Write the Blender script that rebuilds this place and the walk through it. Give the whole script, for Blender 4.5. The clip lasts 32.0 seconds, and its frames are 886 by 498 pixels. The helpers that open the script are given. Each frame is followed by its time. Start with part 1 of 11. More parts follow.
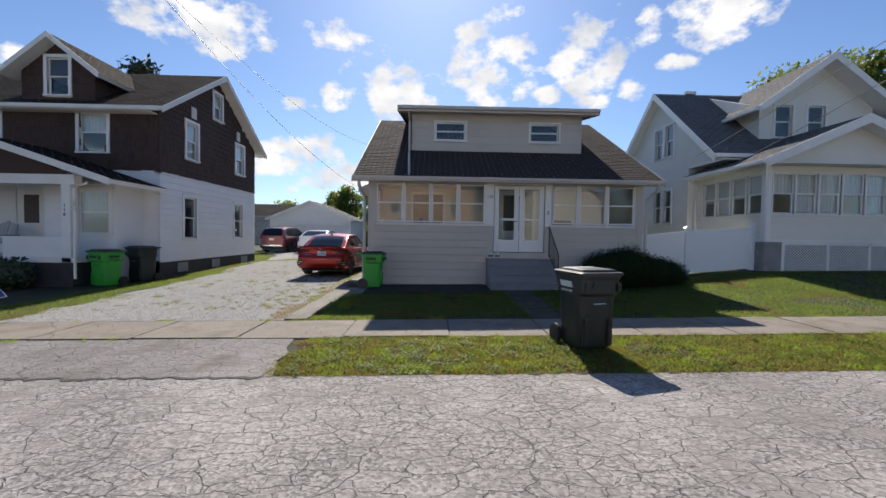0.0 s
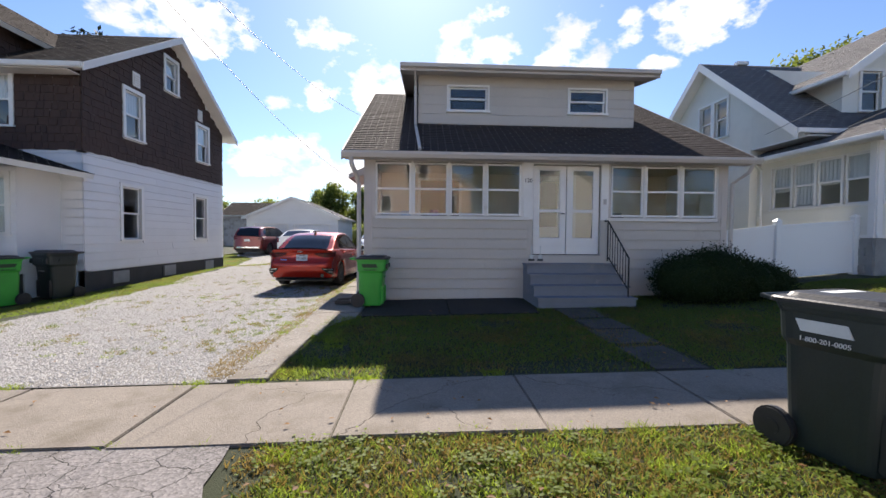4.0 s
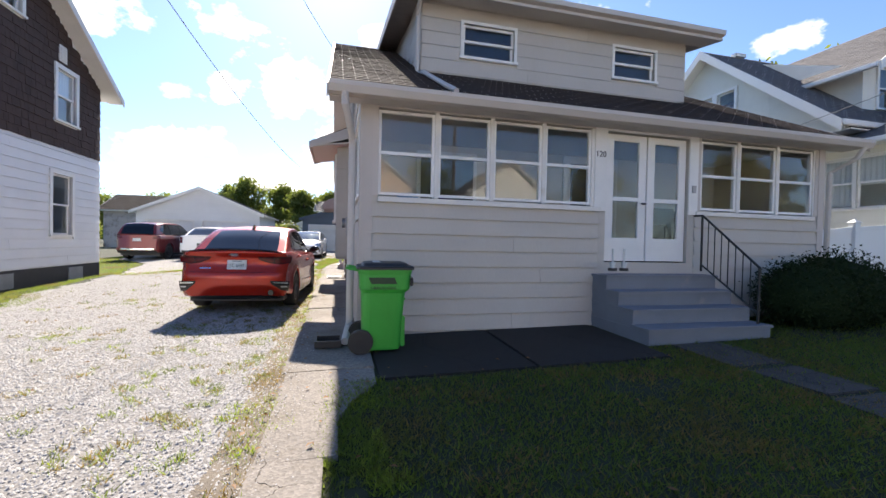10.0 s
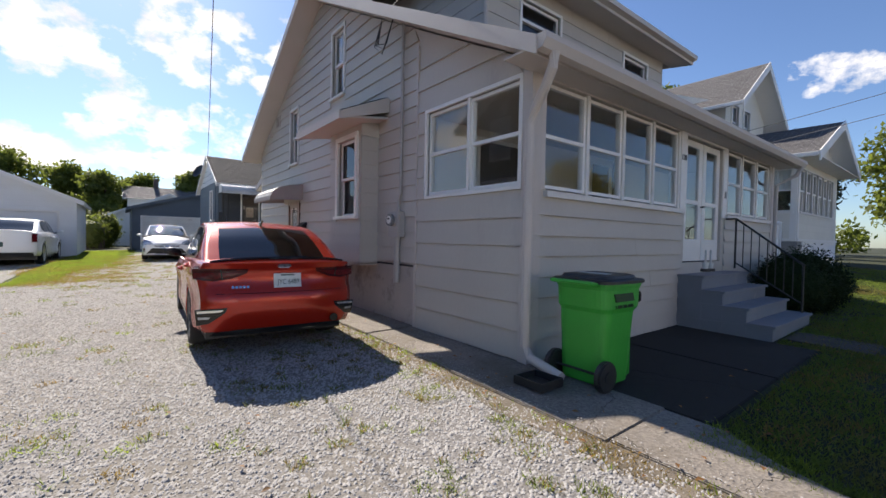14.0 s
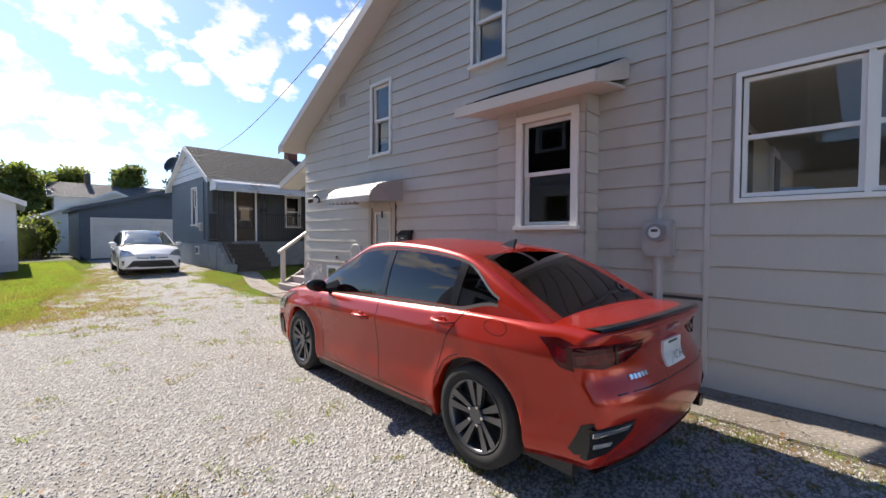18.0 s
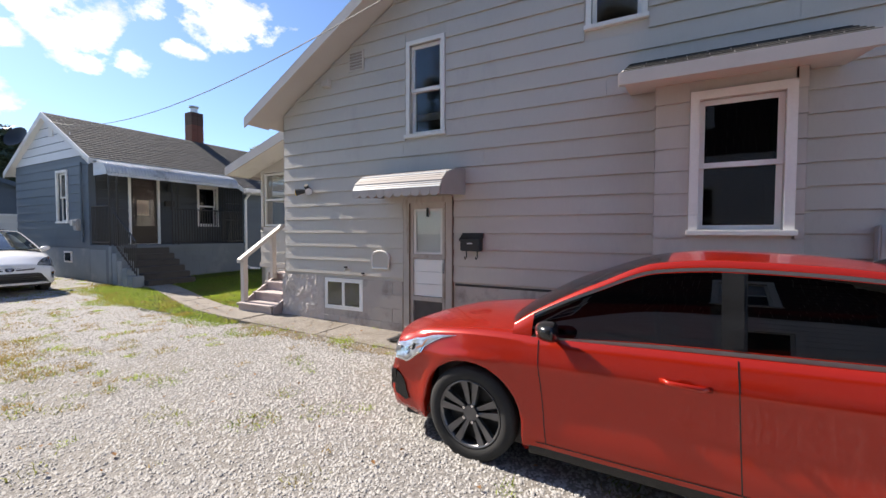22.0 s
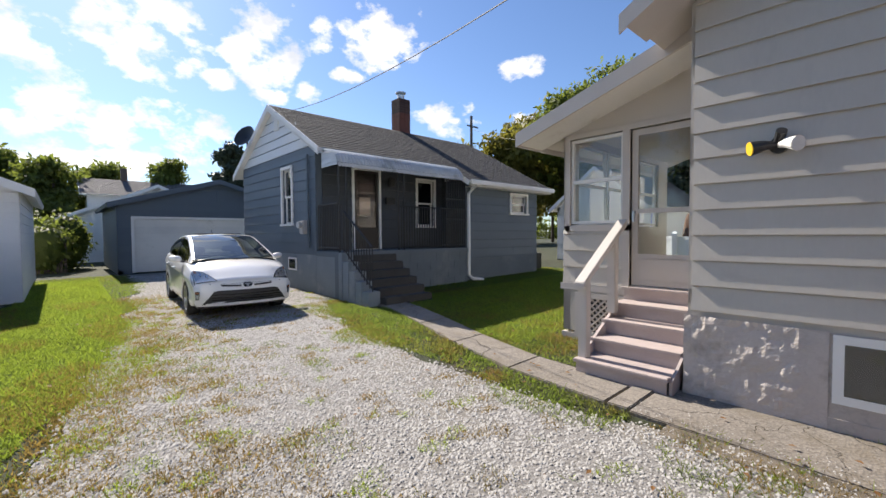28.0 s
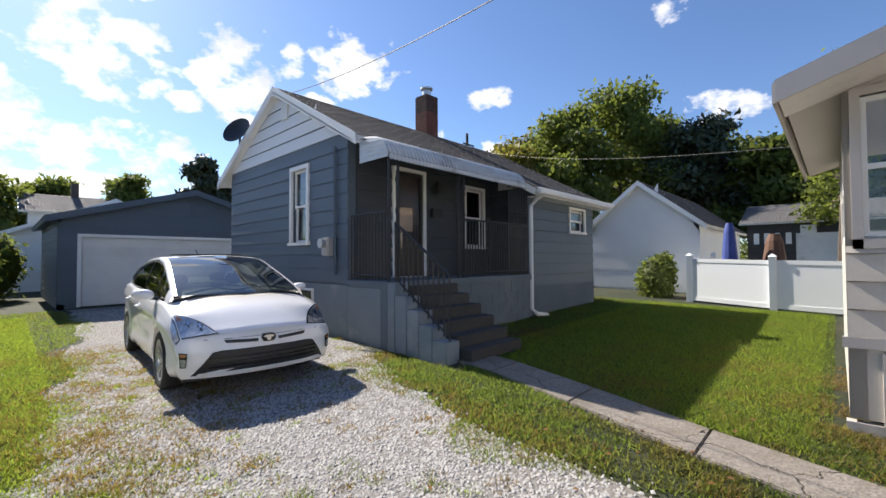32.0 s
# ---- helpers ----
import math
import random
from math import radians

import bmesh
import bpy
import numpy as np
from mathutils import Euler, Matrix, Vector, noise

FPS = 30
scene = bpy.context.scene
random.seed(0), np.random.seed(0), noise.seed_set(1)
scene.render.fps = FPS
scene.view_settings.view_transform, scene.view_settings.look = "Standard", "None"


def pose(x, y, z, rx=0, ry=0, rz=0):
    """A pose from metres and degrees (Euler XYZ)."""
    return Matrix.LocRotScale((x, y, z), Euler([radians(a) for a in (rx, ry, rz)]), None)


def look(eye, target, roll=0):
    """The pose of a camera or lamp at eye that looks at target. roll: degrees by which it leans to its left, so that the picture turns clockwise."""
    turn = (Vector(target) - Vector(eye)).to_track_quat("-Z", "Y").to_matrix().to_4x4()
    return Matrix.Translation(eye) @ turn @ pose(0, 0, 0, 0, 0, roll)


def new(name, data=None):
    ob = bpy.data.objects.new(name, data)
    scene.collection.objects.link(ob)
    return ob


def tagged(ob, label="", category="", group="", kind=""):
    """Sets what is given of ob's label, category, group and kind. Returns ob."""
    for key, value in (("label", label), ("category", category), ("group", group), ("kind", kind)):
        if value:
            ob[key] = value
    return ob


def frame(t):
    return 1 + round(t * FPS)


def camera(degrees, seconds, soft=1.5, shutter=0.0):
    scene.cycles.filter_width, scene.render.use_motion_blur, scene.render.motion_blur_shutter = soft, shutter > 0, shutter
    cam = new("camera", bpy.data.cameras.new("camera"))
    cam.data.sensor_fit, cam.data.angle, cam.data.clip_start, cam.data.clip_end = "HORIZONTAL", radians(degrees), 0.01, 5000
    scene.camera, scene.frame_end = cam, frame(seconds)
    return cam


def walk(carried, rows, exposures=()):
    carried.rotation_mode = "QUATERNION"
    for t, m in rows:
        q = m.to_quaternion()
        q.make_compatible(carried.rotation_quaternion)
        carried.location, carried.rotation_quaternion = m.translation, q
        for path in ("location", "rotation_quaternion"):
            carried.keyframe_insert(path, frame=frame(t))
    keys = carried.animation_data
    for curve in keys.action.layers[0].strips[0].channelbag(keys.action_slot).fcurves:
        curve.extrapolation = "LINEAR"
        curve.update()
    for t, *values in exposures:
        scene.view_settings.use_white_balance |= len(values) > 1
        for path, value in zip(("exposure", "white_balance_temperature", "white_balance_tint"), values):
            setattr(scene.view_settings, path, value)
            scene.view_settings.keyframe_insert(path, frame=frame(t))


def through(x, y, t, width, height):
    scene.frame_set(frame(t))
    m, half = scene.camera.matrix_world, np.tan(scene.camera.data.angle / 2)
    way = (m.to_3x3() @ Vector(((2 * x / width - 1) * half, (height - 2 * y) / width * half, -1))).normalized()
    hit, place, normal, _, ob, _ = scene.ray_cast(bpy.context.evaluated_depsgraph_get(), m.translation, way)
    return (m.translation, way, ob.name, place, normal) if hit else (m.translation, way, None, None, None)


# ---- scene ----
cam = camera(93.4, 32.0)
METRES, EYE, TILT, LEAN, TURN = 25.4, 1.5, -0.5, 0.9, -1.3
ROWS = [
    (0.0, 0.0, 0.0, 0.0, 0.04, -1.3, -1.8),
    (0.5, -0.0064, 0.0114, 0.0004, -0.11, -1.23, -1.89),
    (1.0, -0.0109, 0.0248, 0.0007, 3.2, -1.31, -1.52),
    (1.5, -0.0146, 0.0401, 0.0012, 6.72, -1.45, -1.61),
    (2.0, -0.0193, 0.0556, 0.0014, 6.74, -1.42, -1.73),
    (2.5, -0.0213, 0.0701, 0.0026, 5.9, -1.34, -1.63),
    (3.0, -0.0237, 0.0859, 0.0017, 1.68, -1.32, -1.79),
    (3.5, -0.0259, 0.1028, -0.0001, -0.7, -1.32, -1.46),
    (5.5, -0.0403, 0.1565, -0.0039, -5.11, -0.67, -1.82),
    (6.0, -0.042, 0.1656, -0.0043, -7.35, -0.45, -1.56),
    (6.5, -0.044, 0.1756, -0.005, -8.59, -0.47, -1.61),
    (7.0, -0.0501, 0.1879, -0.0054, -9.74, -0.51, -1.72),
    (7.5, -0.0536, 0.2023, -0.0046, -11.07, -0.48, -1.75),
    (8.0, -0.0578, 0.2126, -0.0048, -11.86, -0.53, -1.56),
    (8.5, -0.0637, 0.222, -0.0025, -12.25, -0.41, -1.64),
    (9.0, -0.0698, 0.2293, -0.0043, -12.41, -0.31, -1.63),
    (9.5, -0.0777, 0.2384, -0.0054, -12.46, -0.27, -1.68),
    (10.0, -0.0878, 0.2493, -0.0069, -13.04, -0.29, -2.0),
    (10.5, -0.1, 0.2631, -0.0067, -13.91, -0.32, -2.04),
    (11.0, -0.114, 0.2752, -0.0072, -16.22, -0.3, -1.88),
    (11.5, -0.1302, 0.2859, -0.008, -17.33, -0.24, -1.94),
    (12.0, -0.1473, 0.2951, -0.0084, -15.05, -0.16, -1.79),
    (12.5, -0.1632, 0.3042, -0.0082, -15.57, -0.19, -1.89),
    (13.0, -0.1773, 0.3175, -0.0066, -21.49, -0.2, -1.84),
    (13.5, -0.1921, 0.3309, -0.0067, -30.1, -0.29, -1.7),
    (15.5, -0.2265, 0.406, -0.0028, -43.85, -0.65, -1.07),
    (16.0, -0.2357, 0.4239, -0.0012, -44.18, -0.69, -1.09),
    (16.5, -0.2425, 0.4424, 0.0013, -43.3, -0.67, -0.94),
    (17.0, -0.2496, 0.4589, 0.0014, -43.18, -0.73, -0.5),
    (17.5, -0.2551, 0.4755, 0.0013, -43.52, -0.78, -0.37),
    (18.0, -0.2591, 0.4913, 0.0025, -44.14, -0.81, -0.5),
    (18.5, -0.2638, 0.5063, 0.0025, -45.56, -0.7, -0.6),
    (19.0, -0.2676, 0.5212, 0.0025, -48.76, -0.78, -0.39),
    (19.5, -0.272, 0.5364, 0.0023, -52.41, -0.81, -0.24),
    (20.0, -0.275, 0.5511, 0.0021, -56.67, -0.85, -0.11),
    (20.5, -0.2751, 0.5667, 0.0032, -57.86, -0.88, -0.23),
    (21.0, -0.2766, 0.5812, 0.0039, -58.9, -0.95, -0.18),
    (21.5, -0.2771, 0.5946, 0.0039, -59.75, -0.91, 0.04),
    (22.0, -0.2768, 0.6094, 0.0065, -59.93, -1.07, -0.14),
    (22.5, -0.2761, 0.6247, 0.0077, -60.22, -1.04, -0.11),
    (23.0, -0.2743, 0.6395, 0.0077, -60.44, -1.11, -0.1),
    (23.5, -0.2722, 0.6534, 0.0071, -60.04, -1.14, 0.22),
    (24.0, -0.2704, 0.6669, 0.0075, -59.94, -1.06, 0.08),
    (24.5, -0.2658, 0.6813, 0.0091, -59.37, -1.19, 0.05),
    (25.0, -0.2625, 0.6971, 0.0094, -54.69, -1.08, 0.07),
    (25.5, -0.2612, 0.7114, 0.0089, -53.7, -0.98, 0.07),
    (26.0, -0.2577, 0.7259, 0.0097, -49.54, -0.86, -0.04),
    (26.5, -0.2521, 0.7413, 0.0085, -48.48, -1.04, 0.07),
    (28.5, -0.2444, 0.8033, 0.0097, -39.97, -1.02, -0.04),
    (29.0, -0.2434, 0.819, 0.0093, -39.92, -1.16, -0.09),
    (29.5, -0.2426, 0.8328, 0.0087, -40.54, -6.29, 0.09),
    (30.0, -0.2406, 0.8469, 0.0095, -41.36, -8.07, -0.15),
    (30.5, -0.2392, 0.8617, 0.0099, -42.52, -4.61, -0.32),
    (31.0, -0.2363, 0.8757, 0.0098, -43.65, 2.39, 0.05),
    (31.5, -0.2348, 0.8912, 0.0095, -43.79, 2.55, 0.02),
    (32.0, -0.2317, 0.9062, 0.0095, -45.34, 2.44, 0.01),
]
walk(cam, [(t, pose(0, 0, EYE, TILT, LEAN, TURN) @ pose(METRES * x, METRES * y, METRES * z, 90 + pitch, roll, yaw)) for t, x, y, z, yaw, pitch, roll in ROWS],
     exposures=[(0, 0.5, 6750, 11), (2.0, 0.55, 6800, 12), (3, 0.84, 6850, 13), (6, 1.1, 7000, 15), (9, 1.38, 7000, 14), (11, 1.28, 7000, 14), (12, 1.0, 7050, 14),
                (13, 0.70, 7000, 14), (16, 1.1, 6950, 13), (20, 1.08, 6950, 13), (24.3, 1.14, 6950, 13), (25, 1.0, 6950, 13), (26, 0.96, 6900, 12), (27.2, 0.90, 6900, 12), (29, 0.88, 6900, 12), (32, 0.92, 6800, 12)])

# ---- world, sun ----
SUN_EL, SUN_DIR = radians(39), Vector((-0.02, 1.0, 0.0)).normalized()
world = bpy.data.worlds.new("world")
scene.world = world
world.use_nodes = True
wn, wl = world.node_tree.nodes, world.node_tree.links
wn.clear()


def wnode(kind, **kw):
    n = wn.new(kind)
    for k, v in kw.items():
        n.inputs[k].default_value = v
    return n


sky = wn.new("ShaderNodeTexSky")
sky.sky_type, sky.sun_disc = "NISHITA", False
sky.sun_elevation, sky.sun_rotation = SUN_EL, radians(-1.15)
sky.air_density, sky.dust_density, sky.ozone_density = 1.0, 0.35, 1.2
coords = wn.new("ShaderNodeTexCoord")
# cumulus heaps: compass bearing from +y, height, half width, half height, in degrees
HEAPS = [(-28.8, 23.0, 6.0, 2.9), (-13.8, 24.6, 3.4, 1.7), (-17.8, 16.2, 2.0, 1.2), (-13.3, 17.7, 2.1, 1.5), (-6.2, 18.9, 5.0, 3.4), (7.4, 21.6, 5.6, 5.6), (20.0, 22.6, 4.3, 4.5),
         (26.7, 24.4, 1.7, 1.8), (20.6, 16.8, 2.0, 1.1), (14.6, 18.1, 1.8, 1.3), (34.2, 24.7, 5.2, 3.3), (29.5, 20.3, 1.7, 0.8), (25.2, 18.2, 1.5, 1.3), (-17.8, 9.2, 6.0, 3.0),
         (-9.5, 7.6, 7.5, 2.2), (5.5, 12.2, 9.5, 3.1), (5.0, 8.0, 9.0, 1.6), (43.7, 14.8, 4.6, 2.2), (53.8, 20.9, 3.3, 1.6), (54.2, 14.7, 2.4, 1.2), (80.6, 17.1, 3.8, 1.7), (75.6, 27.7, 2.0, 1.3),
         (-42.0, 14.0, 6.0, 3.0), (-48.0, 27.0, 5.0, 3.0), (104.0, 22.0, 5.0, 3.0), (8.0, 36.0, 6.0, 3.5), (52.0, 38.0, 6.0, 3.0)]
nearest = None
for bearing, height, half_w, half_h in HEAPS:
    az, el = radians(bearing), radians(height)
    across, rise = Vector((math.cos(az), -math.sin(az), 0.0)), Vector((-math.sin(az) * math.sin(el), -math.cos(az) * math.sin(el), math.cos(el)))
    squares = []
    for axis, half in ((across, half_w), (rise, half_h)):
        dot = wn.new("ShaderNodeVectorMath")
        dot.operation = "DOT_PRODUCT"
        dot.inputs[1].default_value = axis / math.tan(radians(half))
        wl.new(coords.outputs["Generated"], dot.inputs[0])
        sq = wn.new("ShaderNodeMath")
        sq.operation = "MULTIPLY"
        wl.new(dot.outputs["Value"], sq.inputs[0])
        wl.new(dot.outputs["Value"], sq.inputs[1])
        squares.append(sq.outputs[0])
    both_ = wn.new("ShaderNodeMath")
    both_.operation = "ADD"
    wl.new(squares[0], both_.inputs[0])
    wl.new(squares[1], both_.inputs[1])
    if nearest is None:
        nearest = both_.outputs[0]
    else:
        low = wn.new("ShaderNodeMath")
        low.operation = "SMOOTH_MIN"
        low.inputs[2].default_value = 0.35
        wl.new(nearest, low.inputs[0])
        wl.new(both_.outputs[0], low.inputs[1])
        nearest = low.outputs[0]
stretch = wn.new("ShaderNodeMapping")
stretch.inputs["Scale"].default_value = (1.0, 1.0, 1.5)
puffs = wnode("ShaderNodeTexNoise", Scale=15.0, Detail=9.0, Roughness=0.56, Lacunarity=2.1)
heap = wn.new("ShaderNodeMath")
heap.operation = "MULTIPLY_ADD"
heap.inputs[1].default_value = -0.40
heap.use_clamp = False
wl.new(nearest, heap.inputs[0])
ragged = wn.new("ShaderNodeMath")
ragged.operation = "MULTIPLY_ADD"
ragged.inputs[1].default_value, ragged.inputs[2].default_value = 2.9, -1.0
wl.new(puffs.outputs["Fac"], ragged.inputs[0])
wl.new(ragged.outputs[0], heap.inputs[2])
cover = wn.new("ShaderNodeValToRGB")
cover.color_ramp.elements[0].position, cover.color_ramp.elements[1].position = 0.0, 0.42
shade_n = wnode("ShaderNodeTexNoise", Scale=9.0, Detail=6.0, Roughness=0.55)
shade_r = wn.new("ShaderNodeValToRGB")
shade_r.color_ramp.elements[0].color = (8.0, 8.7, 9.9, 1)
shade_r.color_ramp.elements[1].color = (13.0, 13.1, 13.3, 1)
shade_r.color_ramp.elements[0].position, shade_r.color_ramp.elements[1].position = 0.3, 0.6
mixer = wn.new("ShaderNodeMix")
mixer.data_type = "RGBA"
deep = wn.new("ShaderNodeMix")
deep.data_type, deep.blend_type = "RGBA", "MULTIPLY"
deep.inputs["Factor"].default_value = 1.0
deep.inputs["B"].default_value = (1.02, 1.28, 1.66, 1)
back = wnode("ShaderNodeBackground", Strength=0.056)
outw = wn.new("ShaderNodeOutputWorld")
wl.new(coords.outputs["Generated"], stretch.inputs["Vector"])
wl.new(stretch.outputs["Vector"], puffs.inputs["Vector"])
wl.new(stretch.outputs["Vector"], shade_n.inputs["Vector"])
wl.new(heap.outputs[0], cover.inputs["Fac"])
wl.new(shade_n.outputs["Fac"], shade_r.inputs["Fac"])
wl.new(cover.outputs["Color"], mixer.inputs["Factor"])
wl.new(sky.outputs["Color"], deep.inputs["A"])
wl.new(deep.outputs["Result"], mixer.inputs["A"])
wl.new(shade_r.outputs["Color"], mixer.inputs["B"])
wl.new(mixer.outputs["Result"], back.inputs["Color"])
wl.new(back.outputs["Background"], outw.inputs["Surface"])

sun = new("sun", bpy.data.lights.new("sun", "SUN"))
sun.data.energy, sun.data.angle, sun.data.color = 5.0, radians(0.53), (1.0, 0.955, 0.88)
sun_from = SUN_DIR * math.cos(SUN_EL) + Vector((0, 0, math.sin(SUN_EL)))
sun.matrix_world = look(sun_from * 60, (0, 0, 0))

# ---- materials ----


def nodes_of(name):
    m = bpy.data.materials.new(name)
    m.use_nodes = True
    t = m.node_tree
    return m, t.nodes, t.links, t.nodes["Principled BSDF"]


def paint(name, color, rough=0.6, var=0.12, scale=3.0, fine=70.0, bump=0.15, metal=0.0, rand=0.06,
          stain=None, stain_at=0.6, stain_scale=1.2, coat=0.0, island=False, stretch_z=1.0, spec=0.5):
    """A surface with a coarse and a fine variation, piece to piece variation and fine relief, in world metres."""
    m, n, l, b = nodes_of(name)
    geo = n.new("ShaderNodeNewGeometry")
    mp = n.new("ShaderNodeMapping")
    mp.inputs["Scale"].default_value = (1, 1, stretch_z)
    l.new(geo.outputs["Position"], mp.inputs["Vector"])
    big = n.new("ShaderNodeTexNoise")
    big.inputs["Scale"].default_value, big.inputs["Detail"].default_value = scale, 5
    small = n.new("ShaderNodeTexNoise")
    small.inputs["Scale"].default_value, small.inputs["Detail"].default_value = fine, 3
    for k in (big, small):
        l.new(mp.outputs["Vector"], k.inputs["Vector"])
    add = n.new("ShaderNodeMath")
    add.operation = "MULTIPLY_ADD"
    add.inputs[1].default_value = 0.45
    l.new(small.outputs["Fac"], add.inputs[0])
    l.new(big.outputs["Fac"], add.inputs[2])
    piece = n.new("ShaderNodeMath")
    piece.operation = "MULTIPLY_ADD"
    piece.inputs[1].default_value = rand / max(var, 0.01) * 0.5
    if island:
        l.new(geo.outputs["Random Per Island"], piece.inputs[0])
    else:
        info = n.new("ShaderNodeObjectInfo")
        l.new(info.outputs["Random"], piece.inputs[0])
    l.new(add.outputs[0], piece.inputs[2])
    ramp = n.new("ShaderNodeValToRGB")
    ramp.color_ramp.elements[0].position, ramp.color_ramp.elements[1].position = 0.4, 1.15 if rand > var else 1.0
    ramp.color_ramp.elements[0].color = (*[c * (1 - var) for c in color], 1)
    ramp.color_ramp.elements[1].color = (*[min(1, c * (1 + var)) for c in color], 1)
    l.new(piece.outputs[0], ramp.inputs["Fac"])
    result = ramp.outputs["Color"]
    if stain:
        sn = n.new("ShaderNodeTexNoise")
        sn.inputs["Scale"].default_value, sn.inputs["Detail"].default_value = stain_scale, 6
        sn.inputs["Roughness"].default_value = 0.65
        l.new(mp.outputs["Vector"], sn.inputs["Vector"])
        sr = n.new("ShaderNodeValToRGB")
        sr.color_ramp.elements[0].position, sr.color_ramp.elements[1].position = stain_at - 0.06, stain_at + 0.1
        l.new(sn.outputs["Fac"], sr.inputs["Fac"])
        mx = n.new("ShaderNodeMix")
        mx.data_type = "RGBA"
        l.new(sr.outputs["Color"], mx.inputs["Factor"])
        l.new(result, mx.inputs["A"])
        mx.inputs["B"].default_value = (*stain, 1)
        result = mx.outputs["Result"]
    l.new(result, b.inputs["Base Color"])
    b.inputs["Roughness"].default_value, b.inputs["Metallic"].default_value = rough, metal
    b.inputs["Coat Weight"].default_value = coat
    b.inputs["Specular IOR Level"].default_value = spec
    if bump:
        bp = n.new("ShaderNodeBump")
        bp.inputs["Strength"].default_value, bp.inputs["Distance"].default_value = bump, 0.01
        l.new(small.outputs["Fac"], bp.inputs["Height"])
        l.new(bp.outputs["Normal"], b.inputs["Normal"])
    return m


def leafy(name, color, through=0.4, stain=None, glow=1.0):
    """Thin leaves or blades: they scatter light back and let some of it through."""
    m = paint(name, color, 0.6, 0.5, 1.1, 40, 0.0, rand=0.9, island=True, spec=0.2, stain=stain, stain_at=0.56, stain_scale=0.9)
    n, l = m.node_tree.nodes, m.node_tree.links
    b = n["Principled BSDF"]
    tr = n.new("ShaderNodeBsdfTranslucent")
    src = b.inputs["Base Color"].links[0].from_socket
    warm = n.new("ShaderNodeMix")
    warm.data_type, warm.blend_type = "RGBA", "MULTIPLY"
    warm.inputs["Factor"].default_value = 1.0
    warm.inputs["B"].default_value = (3.5 * glow, 3.5 * glow, 2.4 * glow, 1)
    l.new(src, warm.inputs["A"])
    l.new(warm.outputs["Result"], tr.inputs["Color"])
    mix = n.new("ShaderNodeMixShader")
    mix.inputs["Fac"].default_value = through
    l.new(b.outputs[0], mix.inputs[1])
    l.new(tr.outputs[0], mix.inputs[2])
    l.new(mix.outputs[0], n["Material Output"].inputs["Surface"])
    return m


def glass(name, tint=(0.9, 0.93, 0.92), ior=1.5, dark=1.0):
    m, n, l, b = nodes_of(name)
    n.remove(b)
    out = n["Material Output"]
    see = n.new("ShaderNodeBsdfTransparent")
    see.inputs["Color"].default_value = (*[c * dark for c in tint], 1)
    gloss = n.new("ShaderNodeBsdfGlossy")
    gloss.inputs["Roughness"].default_value = 0.015
    # reflectance rises towards grazing view alike on both faces of the thin pane
    base = ((ior - 1) / (ior + 1)) ** 2
    facing = n.new("ShaderNodeLayerWeight")
    facing.inputs["Blend"].default_value = 0.5
    steep = n.new("ShaderNodeMath")
    steep.operation = "POWER"
    steep.inputs[1].default_value = 4.0
    l.new(facing.outputs["Facing"], steep.inputs[0])
    fres = n.new("ShaderNodeMath")
    fres.operation = "MULTIPLY_ADD"
    fres.inputs[1].default_value, fres.inputs[2].default_value = 0.9 - base, base
    l.new(steep.outputs[0], fres.inputs[0])
    mix = n.new("ShaderNodeMixShader")
    l.new(fres.outputs[0], mix.inputs["Fac"])
    l.new(see.outputs[0], mix.inputs[1])
    l.new(gloss.outputs[0], mix.inputs[2])
    l.new(mix.outputs[0], out.inputs["Surface"])
    return m


